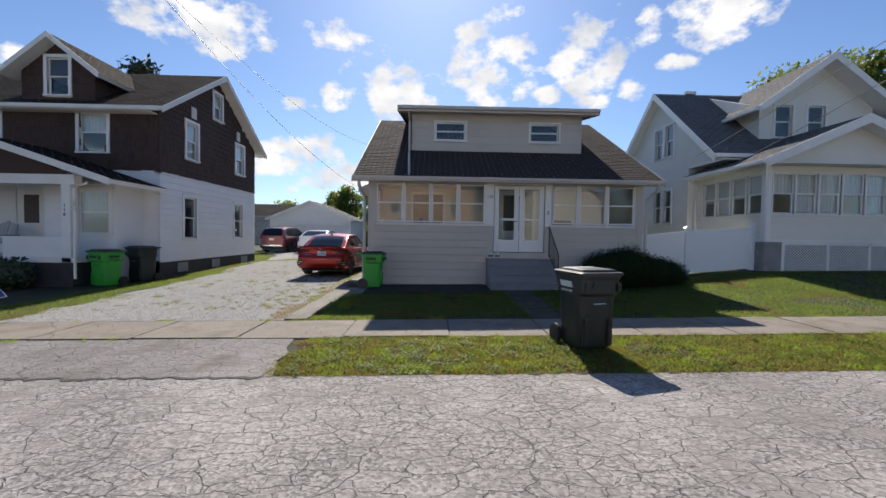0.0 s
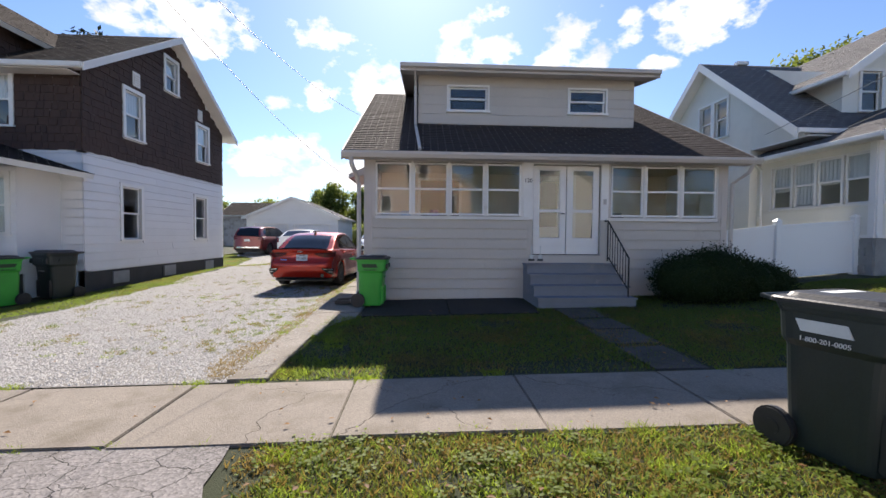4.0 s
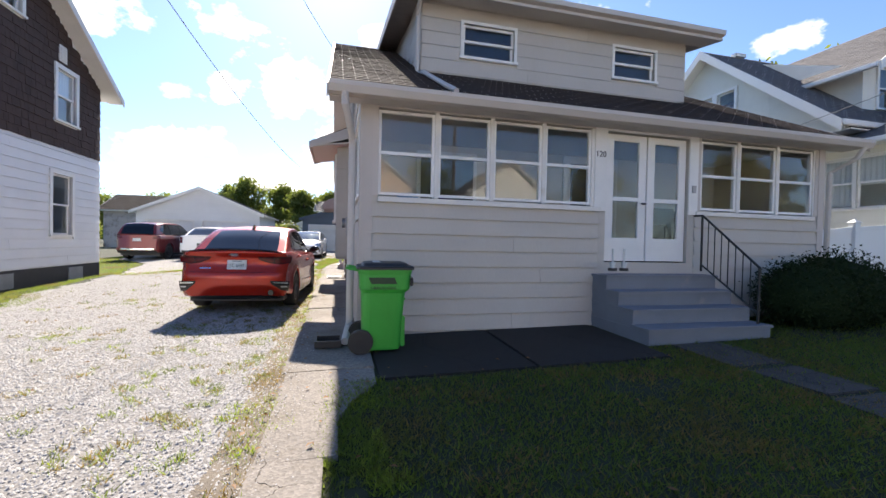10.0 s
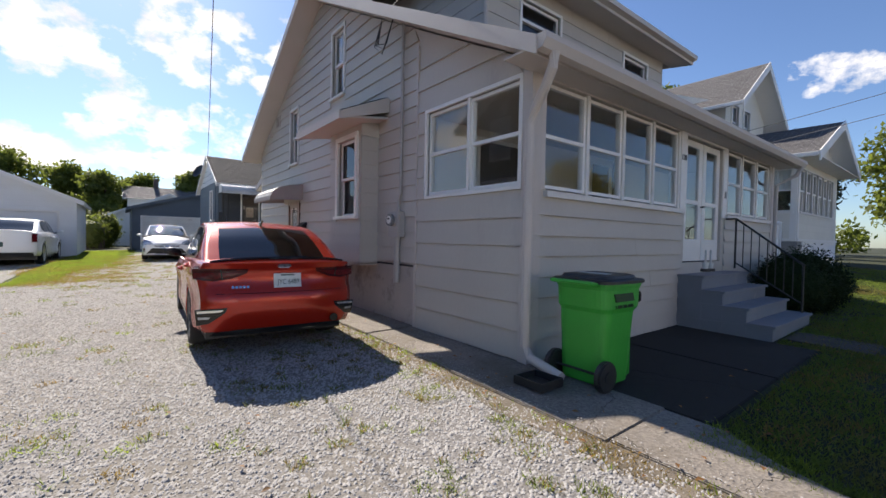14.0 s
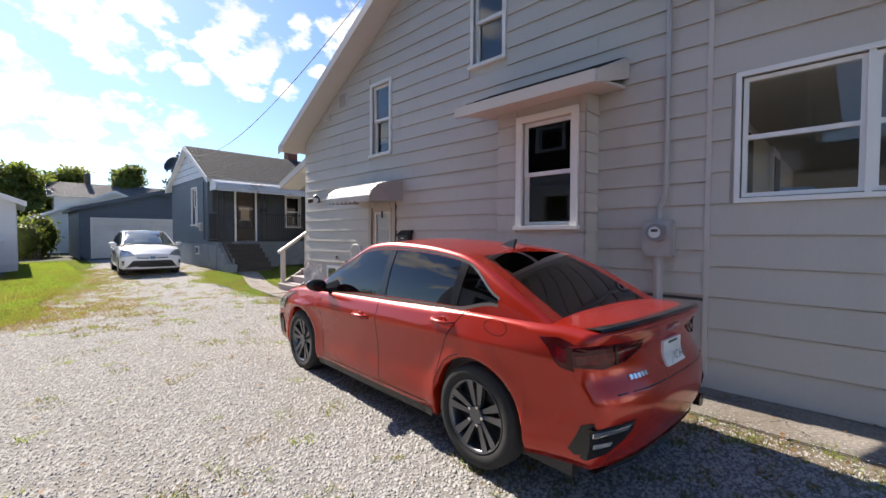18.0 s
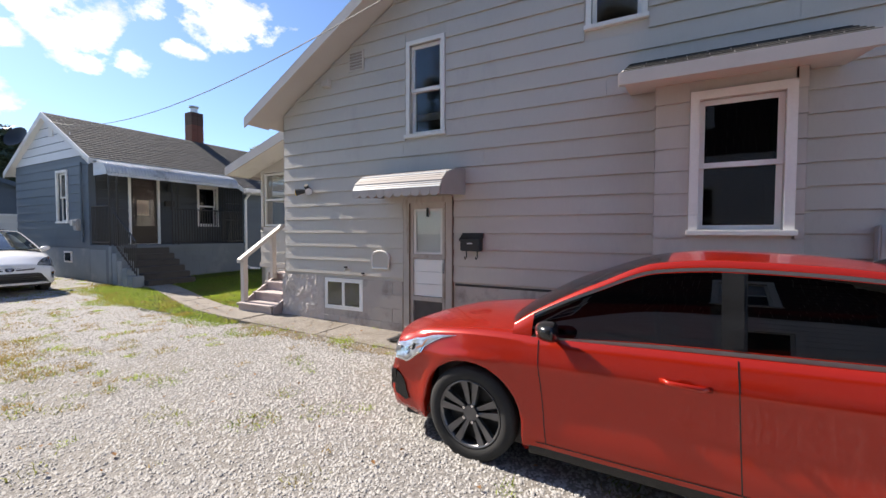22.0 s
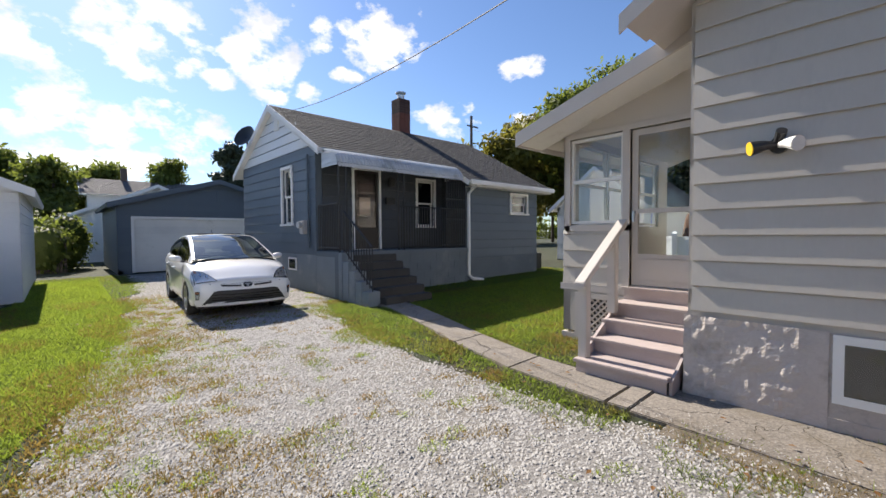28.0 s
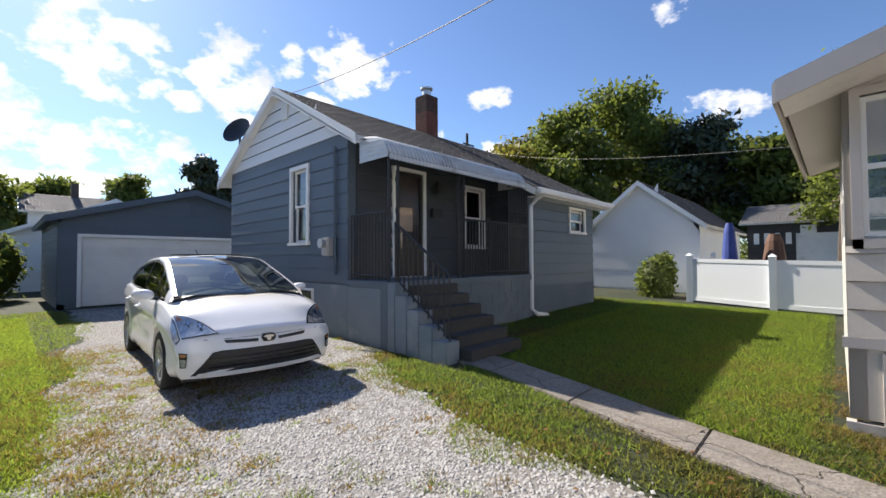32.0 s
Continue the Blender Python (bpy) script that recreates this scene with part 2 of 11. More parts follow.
def cracked(name, color, dark, cell=2.2, width=0.02, speck=220.0, rough=0.9, warp_by=0.16, along=1.0, spread=0.35, dirt=None):
    """Worn asphalt or concrete: stone specks, patches and a net of cracks."""
    m, n, l, b = nodes_of(name)
    geo = n.new("ShaderNodeNewGeometry")
    warp = n.new("ShaderNodeTexNoise")
    warp.inputs["Scale"].default_value, warp.inputs["Detail"].default_value = 2.5, 4
    l.new(geo.outputs["Position"], warp.inputs["Vector"])
    vm = n.new("ShaderNodeVectorMath")
    vm.operation = "MULTIPLY_ADD"
    vm.inputs[1].default_value = (warp_by, warp_by, 0.0)
    l.new(warp.outputs["Color"], vm.inputs[0])
    l.new(geo.outputs["Position"], vm.inputs[2])
    fray = n.new("ShaderNodeTexNoise")
    fray.inputs["Scale"].default_value, fray.inputs["Detail"].default_value = 14.0, 3
    l.new(geo.outputs["Position"], fray.inputs["Vector"])
    vf = n.new("ShaderNodeVectorMath")
    vf.operation = "MULTIPLY_ADD"
    vf.inputs[1].default_value = (0.07, 0.07, 0.0)
    l.new(fray.outputs["Color"], vf.inputs[0])
    l.new(vm.outputs[0], vf.inputs[2])
    masks = []
    mp = n.new("ShaderNodeMapping")
    mp.inputs["Scale"].default_value = (along, 1, 1)
    l.new(vf.outputs[0], mp.inputs["Vector"])
    for s, w in ((cell, width), (cell * 2.3, width * 1.1)):
        v = n.new("ShaderNodeTexVoronoi")
        v.feature = "DISTANCE_TO_EDGE"
        v.voronoi_dimensions = "2D"
        v.inputs["Scale"].default_value = s
        l.new(mp.outputs[0], v.inputs["Vector"])
        r = n.new("ShaderNodeMapRange")
        r.inputs["From Min"].default_value, r.inputs["From Max"].default_value = w * 0.3, w * 1.8
        l.new(v.outputs["Distance"], r.inputs["Value"])
        masks.append(r.outputs["Result"])
    where = n.new("ShaderNodeTexNoise")
    where.inputs["Scale"].default_value = 0.7
    l.new(geo.outputs["Position"], where.inputs["Vector"])
    wr = n.new("ShaderNodeValToRGB")
    wr.color_ramp.elements[0].position, wr.color_ramp.elements[1].position = 0.46, 0.6
    l.new(where.outputs["Fac"], wr.inputs["Fac"])
    second = n.new("ShaderNodeMath")
    second.operation = "MAXIMUM"
    l.new(masks[1], second.inputs[0])
    l.new(wr.outputs["Color"], second.inputs[1])
    both = n.new("ShaderNodeMath")
    both.operation = "MULTIPLY"
    l.new(masks[0], both.inputs[0])
    l.new(second.outputs[0], both.inputs[1])
    grain = n.new("ShaderNodeTexVoronoi")
    grain.inputs["Scale"].default_value = speck * 0.4
    l.new(geo.outputs["Position"], grain.inputs["Vector"])
    gr = n.new("ShaderNodeValToRGB")
    gr.color_ramp.elements[0].color = (*[c * (1 - spread) for c in color], 1)
    gr.color_ramp.elements[1].color = (*[c * (1 + spread) for c in color], 1)
    sep = n.new("ShaderNodeSeparateColor")
    l.new(grain.outputs["Color"], sep.inputs[0])
    patch = n.new("ShaderNodeTexNoise")
    patch.inputs["Scale"].default_value, patch.inputs["Detail"].default_value = 0.8, 5
    l.new(geo.outputs["Position"], patch.inputs["Vector"])
    ad = n.new("ShaderNodeMath")
    ad.operation = "MULTIPLY_ADD"
    ad.inputs[1].default_value = 0.55
    l.new(sep.outputs[0], ad.inputs[0])
    sub = n.new("ShaderNodeMath")
    sub.operation = "SUBTRACT"
    sub.inputs[1].default_value = 0.25
    l.new(patch.outputs["Fac"], sub.inputs[0])
    l.new(sub.outputs[0], ad.inputs[2])
    l.new(ad.outputs[0], gr.inputs["Fac"])
    mx = n.new("ShaderNodeMix")
    mx.data_type = "RGBA"
    l.new(both.outputs[0], mx.inputs["Factor"])
    mx.inputs["A"].default_value = (*dark, 1)
    l.new(gr.outputs["Color"], mx.inputs["B"])
    result = mx.outputs["Result"]
    if dirt:
        dn = n.new("ShaderNodeTexNoise")
        dn.inputs["Scale"].default_value, dn.inputs["Detail"].default_value, dn.inputs["Roughness"].default_value = 1.7, 8, 0.65
        l.new(geo.outputs["Position"], dn.inputs["Vector"])
        dr = n.new("ShaderNodeValToRGB")
        dr.color_ramp.elements[0].position, dr.color_ramp.elements[1].position = 0.5, 0.68
        l.new(dn.outputs["Fac"], dr.inputs["Fac"])
        dm = n.new("ShaderNodeMix")
        dm.data_type = "RGBA"
        l.new(dr.outputs["Color"], dm.inputs["Factor"])
        l.new(result, dm.inputs["A"])
        dm.inputs["B"].default_value = (*dirt, 1)
        result = dm.outputs["Result"]
    l.new(result, b.inputs["Base Color"])
    b.inputs["Roughness"].default_value = rough
    bp = n.new("ShaderNodeBump")
    bp.inputs["Strength"].default_value, bp.inputs["Distance"].default_value = 0.8, 0.012
    hh = n.new("ShaderNodeMath")
    hh.operation = "MULTIPLY_ADD"
    hh.inputs[1].default_value = 0.3
    l.new(grain.outputs["Distance"], hh.inputs[0])
    l.new(both.outputs[0], hh.inputs[2])
    l.new(hh.outputs[0], bp.inputs["Height"])
    l.new(bp.outputs["Normal"], b.inputs["Normal"])
    return m


def stony(name, light, dark, earth, scale=55.0):
    """Loose crushed stone with earth showing in places."""
    m, n, l, b = nodes_of(name)
    geo = n.new("ShaderNodeNewGeometry")
    v = n.new("ShaderNodeTexVoronoi")
    v.inputs["Scale"].default_value = scale
    l.new(geo.outputs["Position"], v.inputs["Vector"])
    sep = n.new("ShaderNodeSeparateColor")
    l.new(v.outputs["Color"], sep.inputs[0])
    r = n.new("ShaderNodeValToRGB")
    r.color_ramp.elements[0].color, r.color_ramp.elements[1].color = (*dark, 1), (*light, 1)
    l.new(sep.outputs[0], r.inputs["Fac"])
    no = n.new("ShaderNodeTexNoise")
    no.inputs["Scale"].default_value, no.inputs["Detail"].default_value = 0.55, 8
    no.inputs["Roughness"].default_value = 0.65
    l.new(geo.outputs["Position"], no.inputs["Vector"])
    er = n.new("ShaderNodeValToRGB")
    er.color_ramp.elements[0].position, er.color_ramp.elements[1].position = 0.48, 0.72
    l.new(no.outputs["Fac"], er.inputs["Fac"])
    mx = n.new("ShaderNodeMix")
    mx.data_type = "RGBA"
    l.new(er.outputs["Color"], mx.inputs["Factor"])
    l.new(r.outputs["Color"], mx.inputs["A"])
    mx.inputs["B"].default_value = (*earth, 1)
    l.new(mx.outputs["Result"], b.inputs["Base Color"])
    b.inputs["Roughness"].default_value = 0.95
    bp = n.new("ShaderNodeBump")
    bp.inputs["Strength"].default_value, bp.inputs["Distance"].default_value = 0.5, 0.007
    bp.invert = True
    l.new(v.outputs["Distance"], bp.inputs["Height"])
    l.new(bp.outputs["Normal"], b.inputs["Normal"])
    return m


TAUPE = paint("taupe_siding", (0.50, 0.463, 0.412), 0.55, 0.06, 1.3, 40, 0.08, rand=0.03, stain=(0.42, 0.38, 0.355), stain_at=0.66, stretch_z=0.35)
TAUPE_TRIM = paint("taupe_trim", (0.52, 0.475, 0.435), 0.55, 0.06, 2, 60, 0.1)
TAUPE_DARK = paint("weathered_trim", (0.33, 0.29, 0.26), 0.7, 0.15, 4, 60, 0.2)
WHITE = paint("white_paint", (0.78, 0.77, 0.74), 0.5, 0.06, 3, 60, 0.08)
WHITE_OLD = paint("worn_white_paint", (0.72, 0.70, 0.66), 0.65, 0.1, 2, 50, 0.15, stain=(0.5, 0.46, 0.4), stain_at=0.68)
WHITE_SIDING = paint("white_siding", (0.74, 0.74, 0.735), 0.5, 0.05, 1.5, 40, 0.06, rand=0.03)
CREAM_WALL = paint("cream_stucco", (0.72, 0.71, 0.65), 0.8, 0.07, 2.5, 90, 0.3)
CREAM_SIDING = paint("cream_siding", (0.74, 0.72, 0.65), 0.6, 0.05, 2, 50, 0.08, rand=0.03)
BROWN_SHINGLE = paint("brown_wood_shingle", (0.046, 0.026, 0.02), 0.85, 0.35, 5, 60, 0.4, rand=0.5, island=True, stretch_z=0.3)
ROOF_A = paint("brown_grey_shingle", (0.050, 0.040, 0.036), 0.95, 0.22, 3, 220, 0.5, rand=0.3, island=True, spec=0.12)
ROOF_B = paint("charcoal_shingle", (0.045, 0.043, 0.042), 0.95, 0.25, 3, 220, 0.5, rand=0.35, island=True)
ROOF_C = paint("grey_shingle", (0.10, 0.096, 0.096), 0.95, 0.25, 3, 220, 0.5, rand=0.35, island=True)
ROOF_L = paint("dark_brown_shingle", (0.03, 0.024, 0.021), 0.95, 0.25, 3, 220, 0.5, rand=0.3, island=True, spec=0.12)
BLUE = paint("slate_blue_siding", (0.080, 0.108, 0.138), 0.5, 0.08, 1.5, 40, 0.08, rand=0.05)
# BLUE darkened: the shade under the awning is put into the colour.
BLUE_SHADED = paint("dark_slate_porch_siding", (0.044, 0.052, 0.060), 0.5, 0.08, 1.5, 40, 0.08, rand=0.05)
# Lit copy of the painted block: sunlight is put into the lighter colour.
BLOCK_SUNLIT = paint("sun_faded_block_blue", (0.19, 0.225, 0.25), 0.8, 0.14, 1.5, 70, 0.4, stain=(0.30, 0.32, 0.33), stain_at=0.58)
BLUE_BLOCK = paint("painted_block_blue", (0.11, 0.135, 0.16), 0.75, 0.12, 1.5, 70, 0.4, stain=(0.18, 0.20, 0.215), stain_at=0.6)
BLOCK_GREY = paint("rock_face_block", (0.27, 0.27, 0.265), 0.9, 0.2, 4, 50, 0.6)
BLOCK_TAUPE = paint("painted_block_taupe", (0.42, 0.375, 0.34), 0.8, 0.12, 1.5, 60, 0.3, stain=(0.23, 0.20, 0.18), stain_at=0.57, stain_scale=2.2)
ROUGH_RENDER = paint("lumpy_render", (0.50, 0.445, 0.41), 0.9, 0.12, 3, 45, 0.5, stain=(0.36, 0.315, 0.28), stain_at=0.6, stain_scale=3)
GLOSS_DARK = paint("dark_brown_enamel", (0.022, 0.016, 0.013), 0.4, 0.15, 4, 60, 0.1)
# For foundations, seam and stoop; also for dark sheets that stand in for shade.
FOUND_AND_SHADE = paint("dark_foundation", (0.05, 0.047, 0.044), 0.9, 0.2, 4, 50, 0.4)
CONCRETE = cracked("old_concrete", (0.205, 0.175, 0.143), (0.13, 0.105, 0.08), 0.25, 0.0012, 260, warp_by=0.5, spread=0.3, dirt=(0.14, 0.115, 0.085))
ASPHALT = cracked("worn_asphalt", (0.235, 0.217, 0.204), (0.075, 0.067, 0.06), 5.6, 0.0125, 110, along=0.5, warp_by=0.1, spread=0.8, dirt=(0.2, 0.182, 0.168))
APRON_MIX = cracked("patched_asphalt", (0.19, 0.172, 0.163), (0.07, 0.063, 0.056), 4.5, 0.009, 150, along=0.6, warp_by=0.2, spread=0.55, dirt=(0.11, 0.095, 0.08))
GRAVEL = stony("crushed_limestone", (0.285, 0.272, 0.258), (0.115, 0.108, 0.101), (0.185, 0.165, 0.132), 80.0)
STONES = paint("limestone_pieces", (0.285, 0.276, 0.264), 0.9, 0.35, 3, 90, 0.3, rand=0.75, island=True)
TURF = paint("turf", (0.024, 0.030, 0.010), 0.95, 0.4, 1.6, 120, 0.8, stain=(0.060, 0.045, 0.024), stain_at=0.6, stain_scale=0.6)
BLADE = leafy("grass_blades", (0.034, 0.046, 0.011), 0.5, (0.060, 0.048, 0.020), glow=1.7)
# Brighter blades for weeds and clover; also sunlight put into open lawns.
BLADE_BRIGHT = leafy("bright_weed_blades", (0.075, 0.098, 0.016), 0.45, glow=1.2)
BLADE_DRY = leafy("dry_grass_blades", (0.115, 0.080, 0.030), 0.3)
LEAF = leafy("leaves", (0.064, 0.078, 0.02), 0.38, glow=0.85)
LEAF_Y = leafy("turning_leaves", (0.085, 0.078, 0.018), 0.38, glow=0.8)
LEAF_D = paint("dark_leaves", (0.026, 0.037, 0.016), 0.6, 0.4, 0.5, 30, 0.0, rand=0.8, island=True)
BUSH = paint("yew_foliage", (0.014, 0.024, 0.009), 0.8, 0.4, 4, 60, 0.0, rand=0.8, island=True, spec=0.08)
BARK = paint("bark", (0.09, 0.07, 0.055), 0.95, 0.3, 6, 40, 0.8)
STEP_GREY = paint("grey_porch_paint", (0.17, 0.185, 0.215), 0.6, 0.12, 3, 60, 0.2, stain=(0.30, 0.28, 0.26), stain_at=0.7)
STEP_MAUVE = paint("faded_mauve_paint", (0.40, 0.335, 0.32), 0.65, 0.12, 4, 60, 0.2, stain=(0.5, 0.46, 0.42), stain_at=0.66)
BLACK_IRON = paint("black_iron", (0.018, 0.018, 0.018), 0.5, 0.2, 8, 80, 0.2)
BLACK_PLASTIC = paint("black_plastic", (0.022, 0.022, 0.023), 0.45, 0.2, 5, 80, 0.15)
GREEN_BIN = paint("lime_green_plastic", (0.03, 0.34, 0.04), 0.42, 0.1, 5, 60, 0.1)
DARK_BIN = paint("dark_green_plastic", (0.016, 0.024, 0.022), 0.42, 0.15, 5, 60, 0.12)
ALU = paint("aluminium", (0.62, 0.62, 0.61), 0.4, 0.1, 6, 60, 0.1, metal=0.7)
AWNING = paint("painted_aluminium_awning", (0.36, 0.33, 0.31), 0.45, 0.08, 5, 60, 0.05)
AWNING_W = paint("white_aluminium_awning", (0.50, 0.52, 0.53), 0.35, 0.12, 5, 60, 0.05, stain=(0.2, 0.2, 0.19), stain_at=0.6)
GALV = paint("grey_conduit", (0.42, 0.40, 0.385), 0.5, 0.08, 6, 60, 0.1, metal=0.2)
VINYL = paint("white_vinyl", (0.80, 0.82, 0.82), 0.4, 0.03, 3, 60, 0.03)
BRICK_RED = paint("red_brick", (0.14, 0.05, 0.035), 0.9, 0.25, 8, 90, 0.4, rand=0.5)
SOOTY_BRICK = paint("sooty_brick", (0.06, 0.032, 0.026), 0.9, 0.3, 6, 90, 0.4, rand=0.3)
SOOT = paint("sooty_mortar", (0.10, 0.075, 0.065), 0.9, 0.25, 6, 90, 0.4)
GLASS = glass("window_glass", (0.94, 0.955, 0.955), 1.6)
GLASS_DARK = glass("screened_glass", (0.22, 0.24, 0.25), 1.6)
CURTAIN = paint("white_curtain", (0.7, 0.71, 0.7), 0.9, 0.08, 6, 60, 0.1)
INTERIOR = paint("interior_cream", (0.60, 0.555, 0.485), 0.8, 0.06, 2, 60, 0.1)
# Dark colour that stands in for unlit rooms and hollows.
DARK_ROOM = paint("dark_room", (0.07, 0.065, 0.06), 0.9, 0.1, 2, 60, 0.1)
WOOD_DARK = paint("dark_wood", (0.07, 0.045, 0.035), 0.5, 0.25, 6, 50, 0.2)
PEACH = paint("peach_siding", (0.62, 0.43, 0.30), 0.6, 0.06, 2, 40, 0.1, rand=0.03)

# ---- geometry helpers ----


class Geo:
    """Collects vertices and faces for one mesh."""

    def __init__(self):
        self.v, self.f = [], []

    def add(self, verts, faces):
        k = len(self.v)
        self.v += [tuple(p) for p in verts]
        self.f += [tuple(k + i for i in fc) for fc in faces]
        return self

    def box(self, x0, x1, y0, y1, z0, z1):
        p = [(x, y, z) for z in (z0, z1) for y in (y0, y1) for x in (x0, x1)]
        return self.add(p, [(0, 2, 3, 1), (4, 5, 7, 6), (0, 1, 5, 4), (2, 6, 7, 3), (0, 4, 6, 2), (1, 3, 7, 5)])

    def prism(self, ring, shift):
        """A closed prism from a ring of points, moved by shift."""
        a = [Vector(p) for p in ring]
        n, s = len(a), Vector(shift)
        return self.add(a + [p + s for p in a], [tuple(range(n))[::-1], tuple(range(n, 2 * n))] + [(i, (i + 1) % n, n + (i + 1) % n, n + i) for i in range(n)])

    def tube(self, path, r, n=8, close=True, r1=None):
        path = [Vector(p) for p in path]
        rings = []
        for i, p in enumerate(path):
            d = (path[min(i + 1, len(path) - 1)] - path[max(i - 1, 0)]).normalized()
            a = d.cross(Vector((0, 0, 1)) if abs(d.z) < 0.9 else Vector((1, 0, 0))).normalized()
            b = d.cross(a)
            rr = r if r1 is None else r + (r1 - r) * i / max(1, len(path) - 1)
            rings.append([p + (a * math.cos(2 * math.pi * k / n) + b * math.sin(2 * math.pi * k / n)) * rr for k in range(n)])
        faces = [(i * n + k, i * n + (k + 1) % n, (i + 1) * n + (k + 1) % n, (i + 1) * n + k) for i in range(len(path) - 1) for k in range(n)]
        if close:
            faces += [tuple(range(n))[::-1], tuple(range((len(path) - 1) * n, len(path) * n))]
        return self.add([q for g in rings for q in g], faces)

    def mesh(self, name="mesh"):
        me = bpy.data.meshes.new(name)
        me.from_pydata(self.v, [], self.f)
        bm = bmesh.new()
        bm.from_mesh(me)
        bmesh.ops.recalc_face_normals(bm, faces=bm.faces)
        bm.to_mesh(me)
        bm.free()
        return me


def part(name, geo, mat, parent=None, label="", bevel=0.0, smooth=False, kind=""):
    """One mesh object under a thing or under a part."""
    me = geo.mesh(name) if isinstance(geo, Geo) else geo
    if bevel:
        bm = bmesh.new()
        bm.from_mesh(me)
        bmesh.ops.bevel(bm, geom=[e for e in bm.edges if e.calc_face_angle(0) > 0.5], offset=bevel, segments=2, affect="EDGES", clamp_overlap=True)
        bm.to_mesh(me)
        bm.free()
    if smooth:
        me.shade_smooth()
    if mat and not me.materials:
        me.materials.append(mat)
    ob = new(name, me)
    ob.parent = parent
    if parent is not None and parent.name not in LOCAL:
        ob.matrix_parent_inverse = parent.matrix_basis.inverted()
    return tagged(ob, label, kind=kind)


LOCAL = set()


def thing(name, label, category, at=(0, 0, 0), group="", kind="", turn=0, local=False):
    """The base of a thing; its parts are given in world metres, or with local=True in its own."""
    ob = new(name)
    ob.empty_display_size = 0.2
    ob.matrix_basis = pose(*at, 0, 0, turn)
    if local:
        LOCAL.add(ob.name)
    return tagged(ob, label, category, group, kind)


GY = [(-60, 0.1), (-9, 0.06), (-4, 0.02), (4.4, 0.0), (5.9, 0.05), (7.1, 0.06), (10, 0.10), (11.6, 0.13), (15, 0.17), (17, 0.22), (20, 0.27), (24, 0.34), (28, 0.42), (36, 0.5), (60, 0.6), (900, 0.8)]


def ease(a, b, x):
    t = min(1, max(0, (x - a) / (b - a)))
    return t * t * (3 - 2 * t)


def ground_z(x, y):
    z = GY[-1][1]
    for (a, za), (b, zb) in zip(GY, GY[1:]):
        if y <= b:
            z = za + (zb - za) * max(0.0, (y - a) / (b - a))
            break
    far = 1 - ease(20, 60, abs(x))
    return z + 0.018 * max(-14, min(x, 14)) * far + 0.3 * ease(4.8, 9.0, x) * ease(7.2, 11.8, y) * (1 - ease(16, 24, y))


def sheet(name, label, rows, mat, lift, parent=None, kind="structure", category="", thick=0.0):
    """A cover that follows the ground between left and right edges: rows of (y, x_left, x_right)."""
    g, nx = Geo(), 24
    for y, a, b in rows:
        for i in range(nx + 1):
            x = a + (b - a) * i / nx
            g.v.append((x, y, ground_z(x, y) + lift))
    for j in range(len(rows) - 1):
        for i in range(nx):
            k = j * (nx + 1) + i
            g.f.append((k, k + 1, k + nx + 2, k + nx + 1))
    ob = part(name, g, mat, parent, label, kind=kind)
    return tagged(ob, category=category)


class Plane:
    """A wall plane: o + u * along + z up + n * out."""

    def __init__(self, o, u, n):
        self.o, self.u, self.n = Vector(o), Vector(u), Vector(n)

    def at(self, u, z, d=0.0):
        return self.o + self.u * u + Vector((0, 0, z)) + self.n * d

    def block(self, g, u0, u1, z0, z1, d0, d1, z1b=None):
        """A box on the wall; z1b lets its top slope."""
        z1b = z1 if z1b is None else z1b
        return g.prism([self.at(u0, z0, d0), self.at(u1, z0, d0), self.at(u1, z1b, d0), self.at(u0, z1, d0)], self.n * (d1 - d0))


def frame_ring(pl, u0, u1, z0, z1, side, top, low, d0, d1):
    """A one-piece rectangular frame on a wall: outer size less the widths of sides, top and bottom."""
    g = Geo()
    v = []
    for d in (d0, d1):
        v += [pl.at(u, z, d) for u, z in ((u0, z0), (u1, z0), (u1, z1), (u0, z1))]
        v += [pl.at(u, z, d) for u, z in ((u0 + side, z0 + low), (u1 - side, z0 + low), (u1 - side, z1 - top), (u0 + side, z1 - top))]
    f = []
    for i in range(4):
        j = (i + 1) % 4
        f += [(i, j, 4 + j, 4 + i), (8 + i, 12 + i, 12 + j, 8 + j), (i, 8 + i, 8 + j, j), (4 + i, 4 + j, 12 + j, 12 + i)]
    return g.add(v, f)


def line_top(pts):
    """A height that goes straight from point to point (u, z)."""
    def top(u):
        for (a, za), (b, zb) in zip(pts, pts[1:]):
            if u <= b:
                return za + (zb - za) * (max(u, a) - a) / (b - a)
        return pts[-1][1]
    return top


def wall(name, pl, us, z0, top, holes, mat, parent, thick=0.14, label=""):
    """A thick wall with real openings; us: its ends and the breaks of its top line; holes: (u0, u1, z0, z1)."""
    cuts = sorted(set(us) | {u for h in holes for u in h[:2]})
    g = Geo()
    for a, b in zip(cuts, cuts[1:]):
        mid, low = (a + b) / 2, z0
        for h in sorted([h for h in holes if h[0] < mid < h[1]], key=lambda h: h[2]):
            if h[2] > low:
                pl.block(g, a, b, low, h[2], -thick, 0)
            low = h[3]
        if min(top(a), top(b)) >= low - 1e-6 and max(top(a), top(b)) > low:
            pl.block(g, a, b, low, top(a), -thick, 0, top(b))
    me = g.mesh(name)
    bm = bmesh.new()
    bm.from_mesh(me)
    bmesh.ops.remove_doubles(bm, verts=bm.verts, dist=0.0005)
    bm.to_mesh(me)
    bm.free()
    return part(name, me, mat, parent, label, kind="structure" if parent is None else "")


